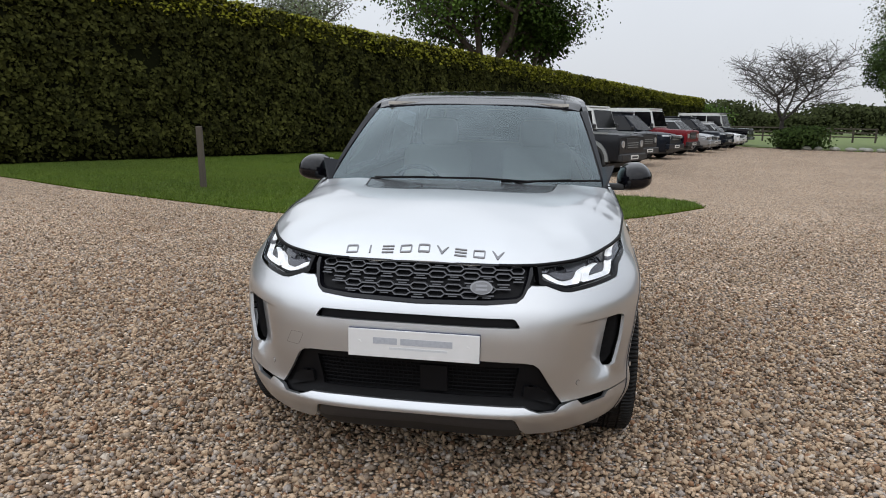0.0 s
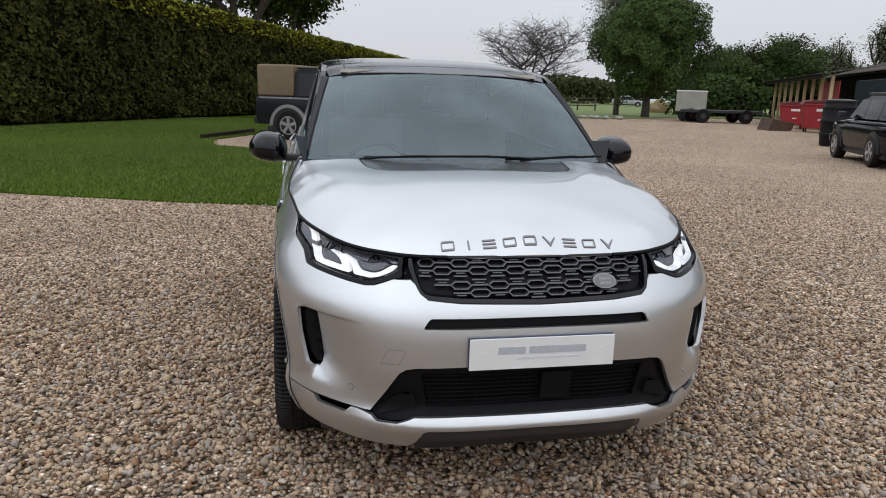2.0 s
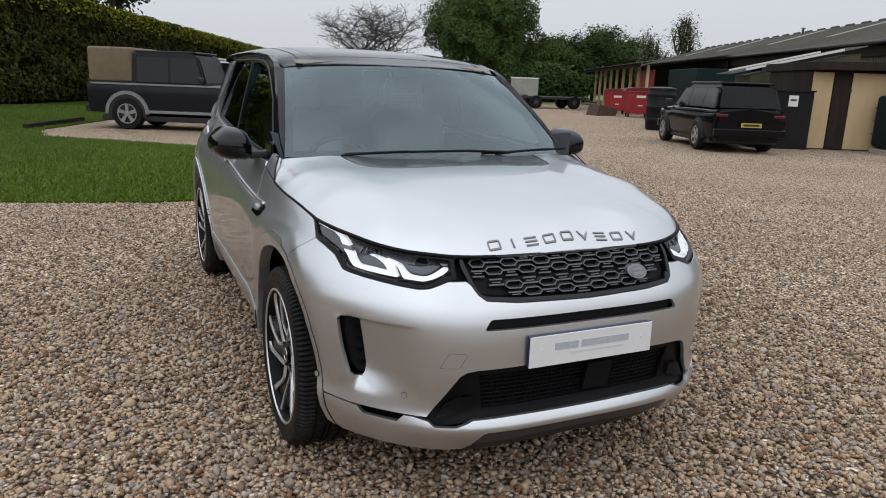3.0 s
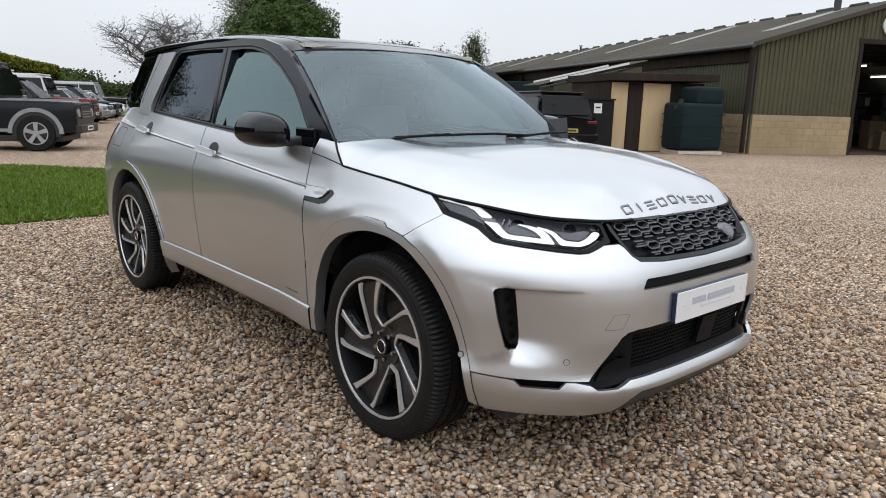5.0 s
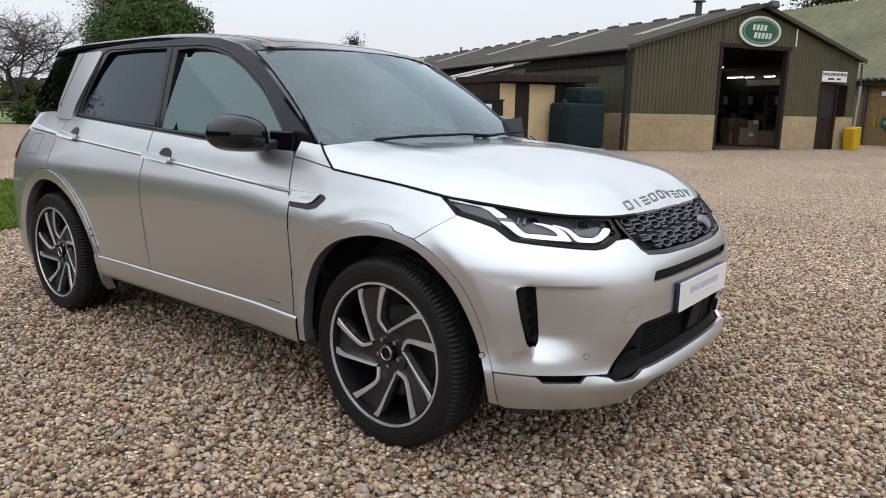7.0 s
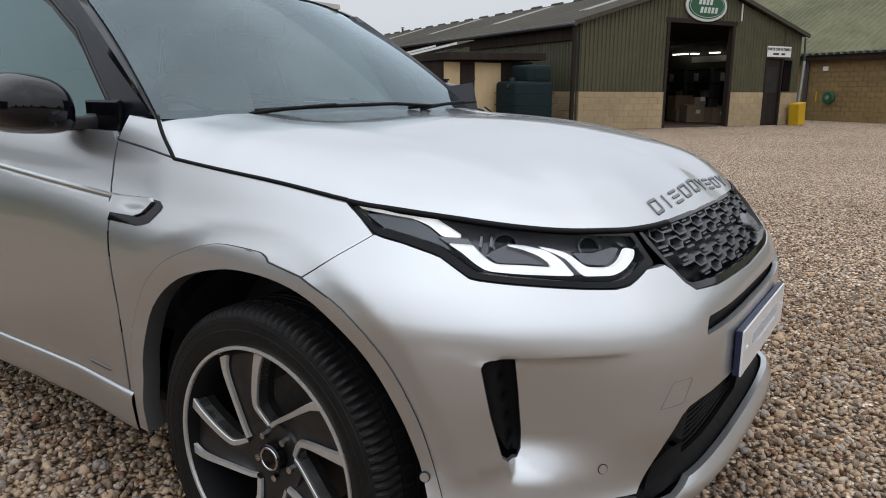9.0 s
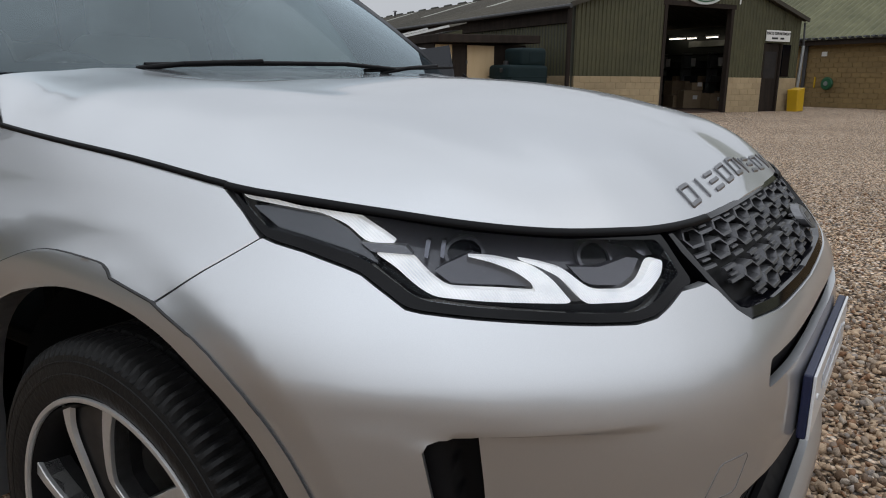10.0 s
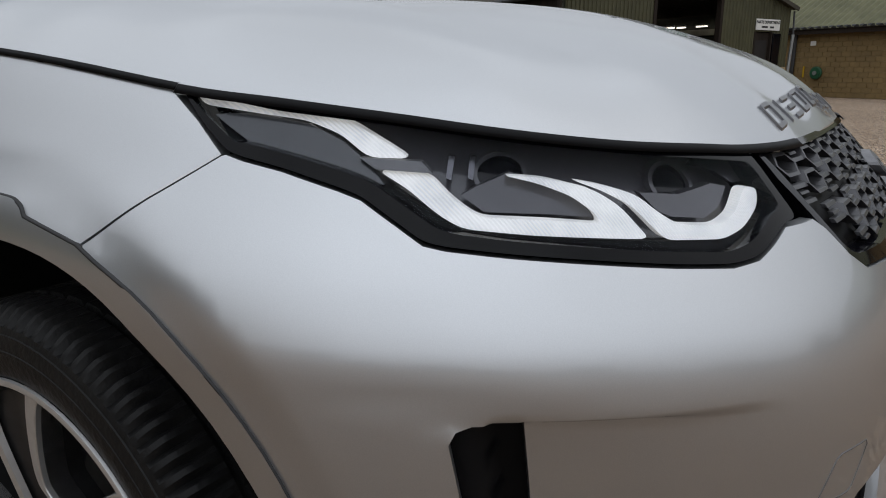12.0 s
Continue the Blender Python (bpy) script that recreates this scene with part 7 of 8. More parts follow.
DOOR_R = [(3.183, .433), (3.183, 1.163), (3.60, 1.187), (4.05, 1.212), (4.246, 1.222)] + [(4.237 + .512 * math.cos(a), .375 + .516 * math.sin(a)) for a in np.linspace(1.555, 3.028, 18)]


def ledge_pts(a, b):
    return [(u, .948 + .0735 * (u - 2.05) + d) for u in np.arange(a, b, .02) for d in (-.004, .001, .006, .011)]


fdoor = panel("front_door", skin, DOOR_F, M_PAINT, car, "silver front door", step=.024, mirror=True, extra=ledge_pts(2.07, 3.17))
rdoor = panel("rear_door", skin, DOOR_R, M_PAINT, car, "silver rear door", step=.024, mirror=True, extra=ledge_pts(3.19, 4.24))


# the sill stands proud of the doors and returns to them over a small ledge
SILL_Z = [(.431, -.004), (.430, .0), (.4285, .003), (.425, .006), (.420, .0085), (.413, .010), (.395, .010), (.37, .009), (.34, .008), (.32, .006), (.315, .002), (.306, -.004), (.303, -.008), (.303, -.04)]
sill_s = np.linspace(1.982, 3.772, 61)
for sgn in (1, -1):
    v = np.concatenate([skin(sill_s, np.full(61, z), np.full(61, o)) for z, o in SILL_Z]) * np.array([sgn, 1, 1])
    fs = np.array([(r * 61 + i, r * 61 + i + 1, (r + 1) * 61 + i + 1, (r + 1) * 61 + i)[::sgn] for r in range(len(SILL_Z) - 1) for i in range(60)])
    part("sill", mesh_np("sill", v, fs, M_PAINT, 4), None, car, "silver sill trim", smooth=True, angle=60)
SR = 4.237
RIN = [(SR + .455 * math.cos(a), .375 + .462 * math.sin(a)) for a in np.linspace(math.pi * 1.10, -.10 * math.pi, 22)]
ROUT = [(SR + .520 * math.cos(a), .375 + .524 * math.sin(a)) for a in np.linspace(-.10 * math.pi, math.pi * 1.10, 22)]
def rear_trim(u, z, out=0.0):
    """The rear arch trim leans inward towards the wheel."""
    r = np.hypot(np.asarray(u, float) - SR, np.asarray(z, float) - .375)
    return skin(u, z, np.asarray(out, float) - .012 * np.clip((.522 - r) / .065, 0, 1))


panel("arch_trim", rear_trim, RIN + ROUT, M_PAINT, car, "silver wheel-arch trim", step=.016, thick=.05, out=.012, mirror=True, edge=.005)
strip_line("trim_seam", skin, [(SR + .522 * math.cos(a), .375 + .526 * math.sin(a)) for a in np.linspace(.02, math.pi - .13, 40)], .004, M_BLACKSOFT, car, out=.0015, mirror=True)
QA = [(SR + .512 * math.cos(a), .375 + .516 * math.sin(a)) for a in np.linspace(.5 * math.pi - .02, -.10 * math.pi, 14)]
panel("rear_quarter", skin, [(4.253, .905)] + QA + [(4.80, .25), (S_END, .25), (S_END, 1.245), (4.9, 1.252), (4.6, 1.245), (4.253, 1.226)], M_PAINT, car, "silver rear quarter", step=.03, mirror=True, extra=ledge_pts(4.26, 4.9))
strip_line("fuel_flap", skin, [(4.46, .975), (4.46, 1.085), (4.49, 1.10), (4.66, 1.10), (4.68, 1.085), (4.68, .99), (4.66, .975), (4.46, .975)], .003, M_BLACKSOFT, car, out=.0006, mirror=True)
panel("tail_lamp", skin, [(4.86, .93), (5.05, .93), (5.12, 1.12), (4.84, 1.12)], M_REDLAMP, car, "dark red tail lamp", step=.03, out=.006, mirror=True)
panel("body_inner", skin, [(2.0, .30), (3.72, .30), (3.80, .60), (4.05, .86), (4.30, .90), (4.30, 1.15), (2.0, 1.09)], M_BLACK, car, "black inner structure seen in the shut lines", step=.06, out=-.022, thick=.01, mirror=True, edge=0)
panel("wing_inner", skin, [(1.20, .93), (1.36, .86), (1.5, .90), (1.75, .87), (2.0, .62), (2.06, .62), (2.06, 1.10), (1.85, 1.05), (1.30, .985)], M_BLACK, car, step=.05, out=-.02, thick=.01, mirror=True, edge=0)

strip_line("shoulder_bead", skin, [(1.875, .9545), (2.053, .9600), (2.473, .9900), (2.891, 1.0200), (3.233, 1.0440), (3.60, 1.0680), (3.888, 1.0860), (4.246, 1.1080), (4.60, 1.126), (4.80, 1.134)], .011, M_PAINT, car, out=.005, mirror=True, label="raised shoulder line")

# wing vent: black hook with a silver blade
panel("wing_vent", skin, [(2.020, .900), (2.012, .955), (1.862, .962), (1.836, .960), (1.822, .950), (1.826, .940), (1.858, .908), (1.90, .897)], M_GLOSSBLACK, car, "gloss black wing vent", step=.014, out=.004, thick=.012, mirror=True)
panel("vent_blade", skin, [(2.022, .922), (2.018, .962), (1.872, .965), (1.856, .958), (1.882, .930), (1.91, .921)], M_PAINT, car, "silver blade in the wing vent", step=.014, out=.013, thick=.012, mirror=True, edge=.004)
# door handles
for dpar, uc, zcen in ((fdoor, 3.045, 1.043), (rdoor, 4.075, 1.112)):
    for q, sgn in zip(dpar, (1, -1)):
        def fh(u, z, out=0.0, sgn=sgn):
            return skin2(sgn * np.asarray(u, float), z, out)

        # no hollow is cut: a flat black oval paints the grip's shade
        panel("handle_cup", fh, [(uc - .045 + .055 * math.cos(6.2832 * k / 20), zcen + .012 + .034 * math.sin(6.2832 * k / 20)) for k in range(20)], M_BLACKSOFT, q, "flat black patch painting the shade of the grip recess", step=.02, out=.0015, thick=.004, edge=0)
        panel("door_handle", fh, rounded([(uc - .125, zcen - .016 - .009), (uc + .125, zcen - .016 + .009), (uc + .125, zcen + .014 + .009), (uc - .125, zcen + .012 - .009)], .012), M_PAINT, q, "silver door handle", step=.012, out=.034, thick=.014, edge=.005)
strip_line("door_script", skin, [(2.09, .468), (2.20, .468)], .008, M_LETTER, car, out=.002, mirror=True)

# --- bonnet
cowl_edge = [(.800, .462), (.70, .445), (.60, .430), (.528, .418), (.515, .33), (.503, .245), (.462, .165), (.38, .105), (.25, .079), (0, .070)]
hood_half = [(float(p[0]), float(p[1])) for p in EDGE] + cowl_edge
ex = []
for d in (.010, .020, .032):
    q = shrink(densify(sym(hood_half), .03), d)
    ex += [tuple(v) for v in q]


def hood_skin(x, y, out=0.0):
    """The bonnet, rolling down at its leading edge and sides, with soft creases along the bulge."""
    x, y = np.asarray(x, float), np.asarray(y, float)
    p = hood_top(x, y, out)
    xe = np.interp(y, EDGE[:, 1], EDGE[:, 0])
    near = np.clip((xe - np.abs(x)) / .045, 0, 1)
    ye = np.interp(np.abs(x), EDGE[:, 0], EDGE[:, 1])
    near = np.minimum(near, np.clip((y - ye) / .05, 0, 1))
    p[..., 2] -= .005 * (1 - near) ** 2
    cx = .615 + .05 * (y + .2)
    p[..., 2] += .005 * step01((cx + .06 - np.abs(x)) / .12) * step01((y + .50) / .45) - .003
    return p


bonnet = panel("bonnet", hood_skin, sym(hood_half), M_PAINT, car, "silver bonnet", step=.022, thick=.005, extra=ex, edge=.004)[0]
panel("cowl_cover", hood_skin, sym([(0, .078), (.25, .087), (.376, .113), (.455, .172), (.496, .250), (.507, .33), (.515, .415), (.40, .432), (0, .425)]), M_COWL, car, "grey cover panel below the windscreen", step=.025, out=-.001, thick=.02)
panel("cowl_tray", hood_skin, sym([(0, .06), (.40, .09), (.53, .22), (.55, .40), (.80, .455), (.79, .52), (.4, .49), (0, .47)]), M_BLACK, car, "black cowl tray", step=.05, out=-.012, thick=.01)

# dark rubber line in the gap under the bonnet's edge
gap = [(float(a), float(b) - .0075) for a, b in spline(list(zip(EDGE_S, EDGE_Z)), 5) if a > .30] + [(1.89, 1.113), (1.945, 1.158)]
strip_line("bonnet_gap", skin, [(a, b + .0012) for a, b in gap if a < 1.31], .0085, M_GRILLEBLACK, car, out=.0035, mirror=True)
strip_line("bonnet_gap", skin, [(a, b + .0028) for a, b in gap if a > 1.29], .0070, M_GRILLEBLACK, car, out=.0035, mirror=True)

# raised badge along the bonnet's leading edge, nine plain silver shapes
bonnet_y = -.672


def badge_shape(x, w, kind):
    h = .0145
    def fb(a, b, out=0.0):
        return hood_skin(a, bonnet_y + np.asarray(b, float), out)
    t = .0048
    o = [(x - w, -h), (x + w, -h), (x + w, h), (x - w, h)]
    if kind == "box":
        holes = [[(x - w + t, -h + t), (x + w - t, -h + t), (x + w - t, h - t), (x - w + t, h - t)]]
        panel("badge_shape", fb, rounded(o, .006), M_LETTER, bonnet, holes=holes, step=.012, out=.0042, thick=.005, edge=.0012)
    elif kind == "bar":
        panel("badge_shape", fb, [(x - t * .6, -h), (x + t * .6, -h), (x + t * .6, h), (x - t * .6, h)], M_LETTER, bonnet, step=.012, out=.0042, thick=.005, edge=.0012)
    elif kind == "bars":
        for z0 in (-h, -t / 2, h - t):
            panel("badge_shape", fb, [(x - w, z0), (x + w, z0), (x + w, z0 + t), (x - w, z0 + t)], M_LETTER, bonnet, step=.012, out=.0042, thick=.005, edge=.0012)
    elif kind == "wedge":
        panel("badge_shape", fb, [(x - w, h), (x - w + t, h), (x, -h + 2 * t), (x + w - t, h), (x + w, h), (x + t * .5, -h), (x - t * .5, -h)], M_LETTER, bonnet, step=.012, out=.0042, thick=.005, edge=.0012)


for k, kind in enumerate(("box", "bar", "bars", "box", "box", "wedge", "bars", "box", "wedge")):
    badge_shape(-.302 + k * .0755, .0245, kind)

# --- windscreen, roof, side glass
ws = panel("windscreen", screen, [(-.985, .0), (.985, .0), (.985, .992), (-.985, .992)], M_WINDSCREEN, car, "clear windscreen reflecting the sky", step=.035, thick=.005, edge=0)[0]
ws.visible_shadow = False
panel("screen_band", screen, [(-1.0, -.02), (1.0, -.02), (1.0, 1.005), (-1.0, 1.005)], M_GLOSSBLACK, car, "black band round the windscreen", holes=[[(-.935, .055), (.935, .055), (.945, .955), (.12, .955), (.10, .86), (-.10, .86), (-.12, .955), (-.945, .955)]], step=.05, out=-.006, thick=.004, edge=0)
ROOF_HALF = [(0, .925), (.25, .945), (.45, .99), (.60, 1.035), (.668, 1.062), (.688, 1.16), (.700, 1.4), (.703, 1.8), (.700, 2.4), (.688, 2.9), (.66, 3.12), (.60, 3.29), (.3, 3.35), (0, 3.36)]
panel("roof", roof_top, sym(ROOF_HALF), M_ROOFBLACK, car, "gloss black roof", step=.04, thick=.02, edge=.008)
for x in (-.575, .575):
    strip_line("roof_joint", roof_top, [(x, 1.03), (x * 1.0, 3.3)], .008, M_BLACK, car, out=.0012)
panel("glass_roof", roof_top, rounded([(-.50, 1.12), (.50, 1.12), (.50, 2.6), (-.50, 2.6)], .05), M_GLOSSBLACK, car, "dark panoramic glass roof", step=.06, out=.002, thick=.006)
fin = prism([(0, 0), (.16, 0), (.16, .05), (.11, .055)], .03, Matrix.Translation((.015, 3.12, 1.655)) @ Matrix.Rotation(radians(90), 4, "Z") @ Matrix.Rotation(radians(90), 4, "X"), bevel=.006)
part("aerial_fin", fin, M_ROOFBLACK, car, "small black aerial fin")

FR = [(.455, 1.125), (1.035, 1.556), (1.12, 1.592), (1.29, 1.628), (1.6, 1.648), (2.07, 1.652), (2.57, 1.642), (3.06, 1.610), (3.24, 1.565), (3.50, 1.262), (3.40, 1.235), (2.75, 1.205), (2.25, 1.178), (1.64, 1.146), (.9, 1.108), (.6, 1.104)]
GF = [(1.642, 1.180), (1.628, 1.582), (1.50, 1.586), (1.384, 1.580), (1.27, 1.560), (1.19, 1.538), (1.046, 1.472), (.894, 1.378), (.78, 1.285), (.68, 1.190), (.70, 1.160), (.82, 1.150)]
GRR = [(2.60, 1.236), (2.56, 1.33), (2.46, 1.48), (2.385, 1.575), (2.35, 1.594), (2.05, 1.600), (1.735, 1.594), (1.722, 1.190), (2.2, 1.213)]
QG = [(3.42, 1.285), (3.32, 1.40), (3.16, 1.555), (3.05, 1.583), (2.80, 1.596), (2.915, 1.31), (2.95, 1.278), (3.2, 1.266)]
CP = [(2.665, 1.20), (2.62, 1.30), (2.50, 1.49), (2.44, 1.590), (2.46, 1.606), (2.79, 1.601), (2.905, 1.300), (2.90, 1.24), (2.89, 1.20)]
def glass_face(y, z, out=0.0):
    """The drop glass, standing a touch more upright at its foot than its frame."""
    return flank(y, z, np.asarray(out, float) - .006 + .075 * (1.39 - np.asarray(z, float)))


def pillar_face(y, z, out=0.0):
    """The rear pillar panel, leaning more than the glass and swelling into the shoulder below it."""
    return flank(y, z, np.asarray(out, float) + .075 * (1.60 - np.asarray(z, float)))


panel("window_frame", flank, FR, M_ROOFBLACK, car, "gloss black window frames and pillars", holes=[GF, GRR], step=.03, thick=.03, mirror=True)
for q in panel("side_window", glass_face, GF, M_GLASS, car, "front side window", step=.05, out=-.006, thick=.004, mirror=True, edge=0):
    q.visible_shadow = False
panel("side_window", glass_face, GRR, M_PRIVACY, car, "dark privacy glass rear window", step=.05, out=-.006, thick=.004, mirror=True, edge=0)
panel("quarter_window", pillar_face, QG, M_PRIVACY, car, "dark privacy quarter window", step=.05, out=.003, thick=.004, mirror=True, edge=0)
panel("pillar_panel", pillar_face, CP, M_PAINT, car, "silver rear pillar panel", step=.025, out=.008, thick=.03, mirror=True)
strip_line("pillar_line", pillar_face, [(2.86, 1.30), (2.70, 1.60)], .003, M_BLACKSOFT, car, out=.0098, mirror=True)
disc_on(pillar_face, 2.86, 1.29, .016, M_LAMPGREY, car, "pillar_badge", .012)
for ln_ in ([(1.69, 1.16), (1.683, 1.598)], [(.66, 1.16), (.89, 1.40), (1.04, 1.49), (1.18, 1.555), (1.28, 1.582), (1.40, 1.600), (1.7, 1.606), (2.36, 1.612), (2.45, 1.585), (2.62, 1.30), (2.65, 1.23)]):
    strip_line("window_seal", flank, ln_, .010, M_BLACK, car, out=.003, mirror=True)
belt_s = np.linspace(2.06, 4.75, 60)
belt_z = np.interp(belt_s, (2.06, 2.35, 2.75, 3.18, 4.246, 4.75), (1.105, 1.118, 1.135, 1.160, 1.220, 1.240))
for sgn in (1, -1):
    a = skin(belt_s, belt_z - .004, np.full(60, -.004))
    b = flank(a[:, 1] - CAB_BACK, belt_z + .012, np.full(60, -.010))
    v = np.concatenate([a, b]) * np.array([sgn, 1, 1])
    part("belt_ledge", mesh_np("belt_ledge", v, np.array([(i, i + 1, 61 + i, 60 + i)[::sgn] for i in range(59)]), M_BLACK, 4), None, car, "black ledge under the side windows")
strip_line("belt_seal", flank, [(.66, 1.150), (.82, 1.142), (1.64, 1.170), (2.2, 1.203), (2.64, 1.228)], .016, M_BLACK, car, out=.004, mirror=True)
for sgn in (1, -1):
    bm = bmesh.new()
    k = 24
    va, vb = [], []
    for i in range(k + 1):
        v = i / k
        a = screen(np.array([1.0]), np.array([v]))[0]
        b = flank(np.array([np.interp(v, (0, 1), (.455, 1.035))]), np.array([np.interp(v, (0, 1), (1.125, 1.556))]))[0]
        mid = (a + b) / 2 + np.array([.012, -.012, .006])
        va.append([bm.verts.new((p[0] * sgn, p[1], p[2])) for p in (a, mid, b)])
    for p, q in zip(va, va[1:]):
        for i in range(2):
            bm.faces.new((p[i], q[i], q[i + 1], p[i + 1]))
    bmesh.ops.recalc_face_normals(bm, faces=bm.faces[:])
    bmesh.ops.solidify(bm, geom=bm.faces[:], thickness=.006)
    part("a_pillar", bm, M_ROOFBLACK, car, "gloss black windscreen pillar", smooth=True, angle=60)
# tailgate
bm = bmesh.new()
rows = []
for v in np.linspace(0, 1, 8):
    z = 1.20 + .42 * v
    y = 3.60 - .22 * v - .02 * v * v
    w = .64 - .08 * v
    rows.append([bm.verts.new((x * w, y + .03 - .09 * x * x, z)) for x in np.linspace(-1, 1, 13)])
for a, b in zip(rows, rows[1:]):
    for i in range(12):
        bm.faces.new((a[i], a[i + 1], b[i + 1], b[i]))
bmesh.ops.solidify(bm, geom=bm.faces[:], thickness=.02)
part("tailgate_glass", bm, M_PRIVACY, car, "dark tailgate glass", smooth=True, angle=50)
part("underbody", box(1.5, 4.0, .12, (0, 1.45, .22), .03), M_BLACK, car, "black underbody")

# wipers
for pts in ([(-.50, .43, 1.168), (-.28, .415, 1.176), (-.05, .405, 1.180), (.12, .402, 1.182), (.36, .415, 1.172)], [(.22, .418, 1.166), (.50, .425, 1.178), (.76, .462, 1.184)], [(-.52, .43, 1.160), (-.42, .405, 1.172), (-.20, .395, 1.182)], [(.30, .42, 1.16), (.42, .405, 1.176), (.60, .42, 1.186)]):
    bm = bmesh.new()
    for a, b in zip(pts, pts[1:]):
        rod(a, b, .0062, .0058, 8, bm=bm)
    part("wiper", bm, M_GRILLEBLACK, car, "black wiper", smooth=True, angle=50)

# --- mirrors
for sgn in (1, -1):
    bm = bmesh.new()
    bmesh.ops.create_uvsphere(bm, u_segments=40, v_segments=24, radius=1)
    for v in bm.verts:
        x, y, z = v.co
        def se(t, p):
            return math.copysign(abs(t) ** p, t)
        # flat glass side towards the tail, rounded shell forward, cut at the bottom
        yy = se(y, .80) * (.180 if y < 0 else .065)
        xx = se(x, .62) * .100 * (1.0 - .12 * max(0, z))
        zz = (se(z, .80) * .090 if z > 0 else se(z, .48) * .070) * (1 - .36 * max(0, x) ** 1.4)
        v.co = (sgn * (.972 + xx), .820 + yy + .10 * xx, 1.180 + zz + .08 * xx)
    if sgn < 0:
        bmesh.ops.reverse_faces(bm, faces=bm.faces[:])
    mi = part("door_mirror", bm, M_GLOSSBLACK, car, "gloss black door mirror", smooth=True)
    part("mirror_arm", prism([(0, .02), (.13, .022), (.13, .056), (.04, .060), (0, .085)], .06, Matrix.Translation((sgn * .775, .72, 1.095)) @ Matrix.Rotation(0 if sgn > 0 else math.pi, 4, "Z") @ Matrix.Rotation(radians(90), 4, "X"), bevel=.012), M_BLACK, mi, smooth=True, angle=40)
    part("mirror_foot", box(.02, .16, .10, (sgn * .796, .70, 1.10), .008), M_GLOSSBLACK, mi)
    part("mirror_glass", box(.13, .006, .085, (sgn * .960, .886, 1.155), .002), M_CHROME, mi)

# --- plate: the dealer's wording as plain bars
plate = part("number_plate", box(.52, .005, .111, (0, -.8790, .580), .0015), M_PLATE, car, "white dealer plate with grey wording", at=Matrix.Translation((0, 0, 0)))
part("plate_holder", box(.522, .014, .112, (0, -.8690, .5795), .003), M_PLATEBLUE, plate)
for x, w, z, h in ((-.112, .096, .634, .026), (.052, .205, .634, .026), (.02, .23, .614, .009)):
    part("wording_bar", box(w, .0016, h, (x, -.8818, z)), M_PLATETXT if h > .02 else M_PLATETXT2, plate)
for x in (-.215, .215):
    part("plate_screw", rod((x, -.881, .640), (x, -.8835, .640), .006, n=12), M_PLATE, plate)

# --- cabin
cab = part("cabin_floor", box(1.35, 2.9, .05, (0, 1.95, .50), .01), M_DASH, car, "dark cabin floor")
part("dashboard", box(1.40, .42, .16, (0, .68, .98), .06, seg=4), M_DASH, car, "dark dashboard", smooth=True, angle=50)
part("bulkhead", box(1.45, .05, .62, (0, .50, .48)), M_DASH, car)
part("headlining", box(1.15, 2.1, .02, (0, 2.1, 1.585)), M_SEAT, car, "pale headlining")
for x in (-.37, .37):
    st = part("front_seat", box(.50, .16, .66, (x, 1.62, .66), .06, turn=Matrix.Rotation(radians(-14), 4, "X"), seg=4), M_SEAT, car, "pale leather front seat", smooth=True, angle=60)
    part("seat_cushion", box(.50, .5, .16, (x, 1.35, .56), .05, seg=3), M_SEAT, st, smooth=True, angle=60)
    part("headrest", box(.27, .10, .20, (x, 1.84, 1.30), .045, seg=4), M_SEAT, st, smooth=True, angle=60)
part("rear_bench", box(1.25, .18, .70, (0, 2.62, .62), .06, turn=Matrix.Rotation(radians(-14), 4, "X"), seg=4), M_SEAT, car, "pale rear bench", smooth=True, angle=60)
bm = bmesh.new()
n = 36
rg = [[bm.verts.new((-.37 + (.185 + .016 * math.cos(b)) * math.cos(a), .93 + .016 * math.sin(b) - .35 * (.185 + .016 * math.cos(b)) * math.sin(a) * -.6, 1.03 + (.185 + .016 * math.cos(b)) * math.sin(a) * .9)) for b in np.linspace(0, 6.2832, 9)[:-1]] for a in np.linspace(0, 6.2832, n + 1)[:-1]]
for i in range(n):
    for j in range(8):
        bm.faces.new((rg[i][j], rg[(i + 1) % n][j], rg[(i + 1) % n][(j + 1) % 8], rg[i][(j + 1) % 8]))
sw = part("steering_wheel", bm, M_BLACK, car, "black steering wheel", smooth=True)
part("wheel_boss", box(.16, .06, .12, (-.37, .92, .97), .02), M_BLACK, sw)
part("rear_view_mirror", box(.24, .03, .07, (0, 1.04, 1.39), .015), M_BLACK, car, "black interior mirror")
part("camera_housing", box(.22, .10, .09, (0, .955, 1.435), .025), M_BLACK, car)


# --- wheels
WHEEL_PARTS = ("tyre", "sidewall_rib", "rim", "barrel", "brake_disc", "hub_back", "caliper", "spoke", "turned_edge", "wheel_nut", "hub_plate", "centre_cap", "cap_ring")


def lengthen(y):
    return y + .04 * np.clip(np.asarray(y) + .30, 0, .30) + .034 * np.clip(np.asarray(y) - .2, 0, 9)


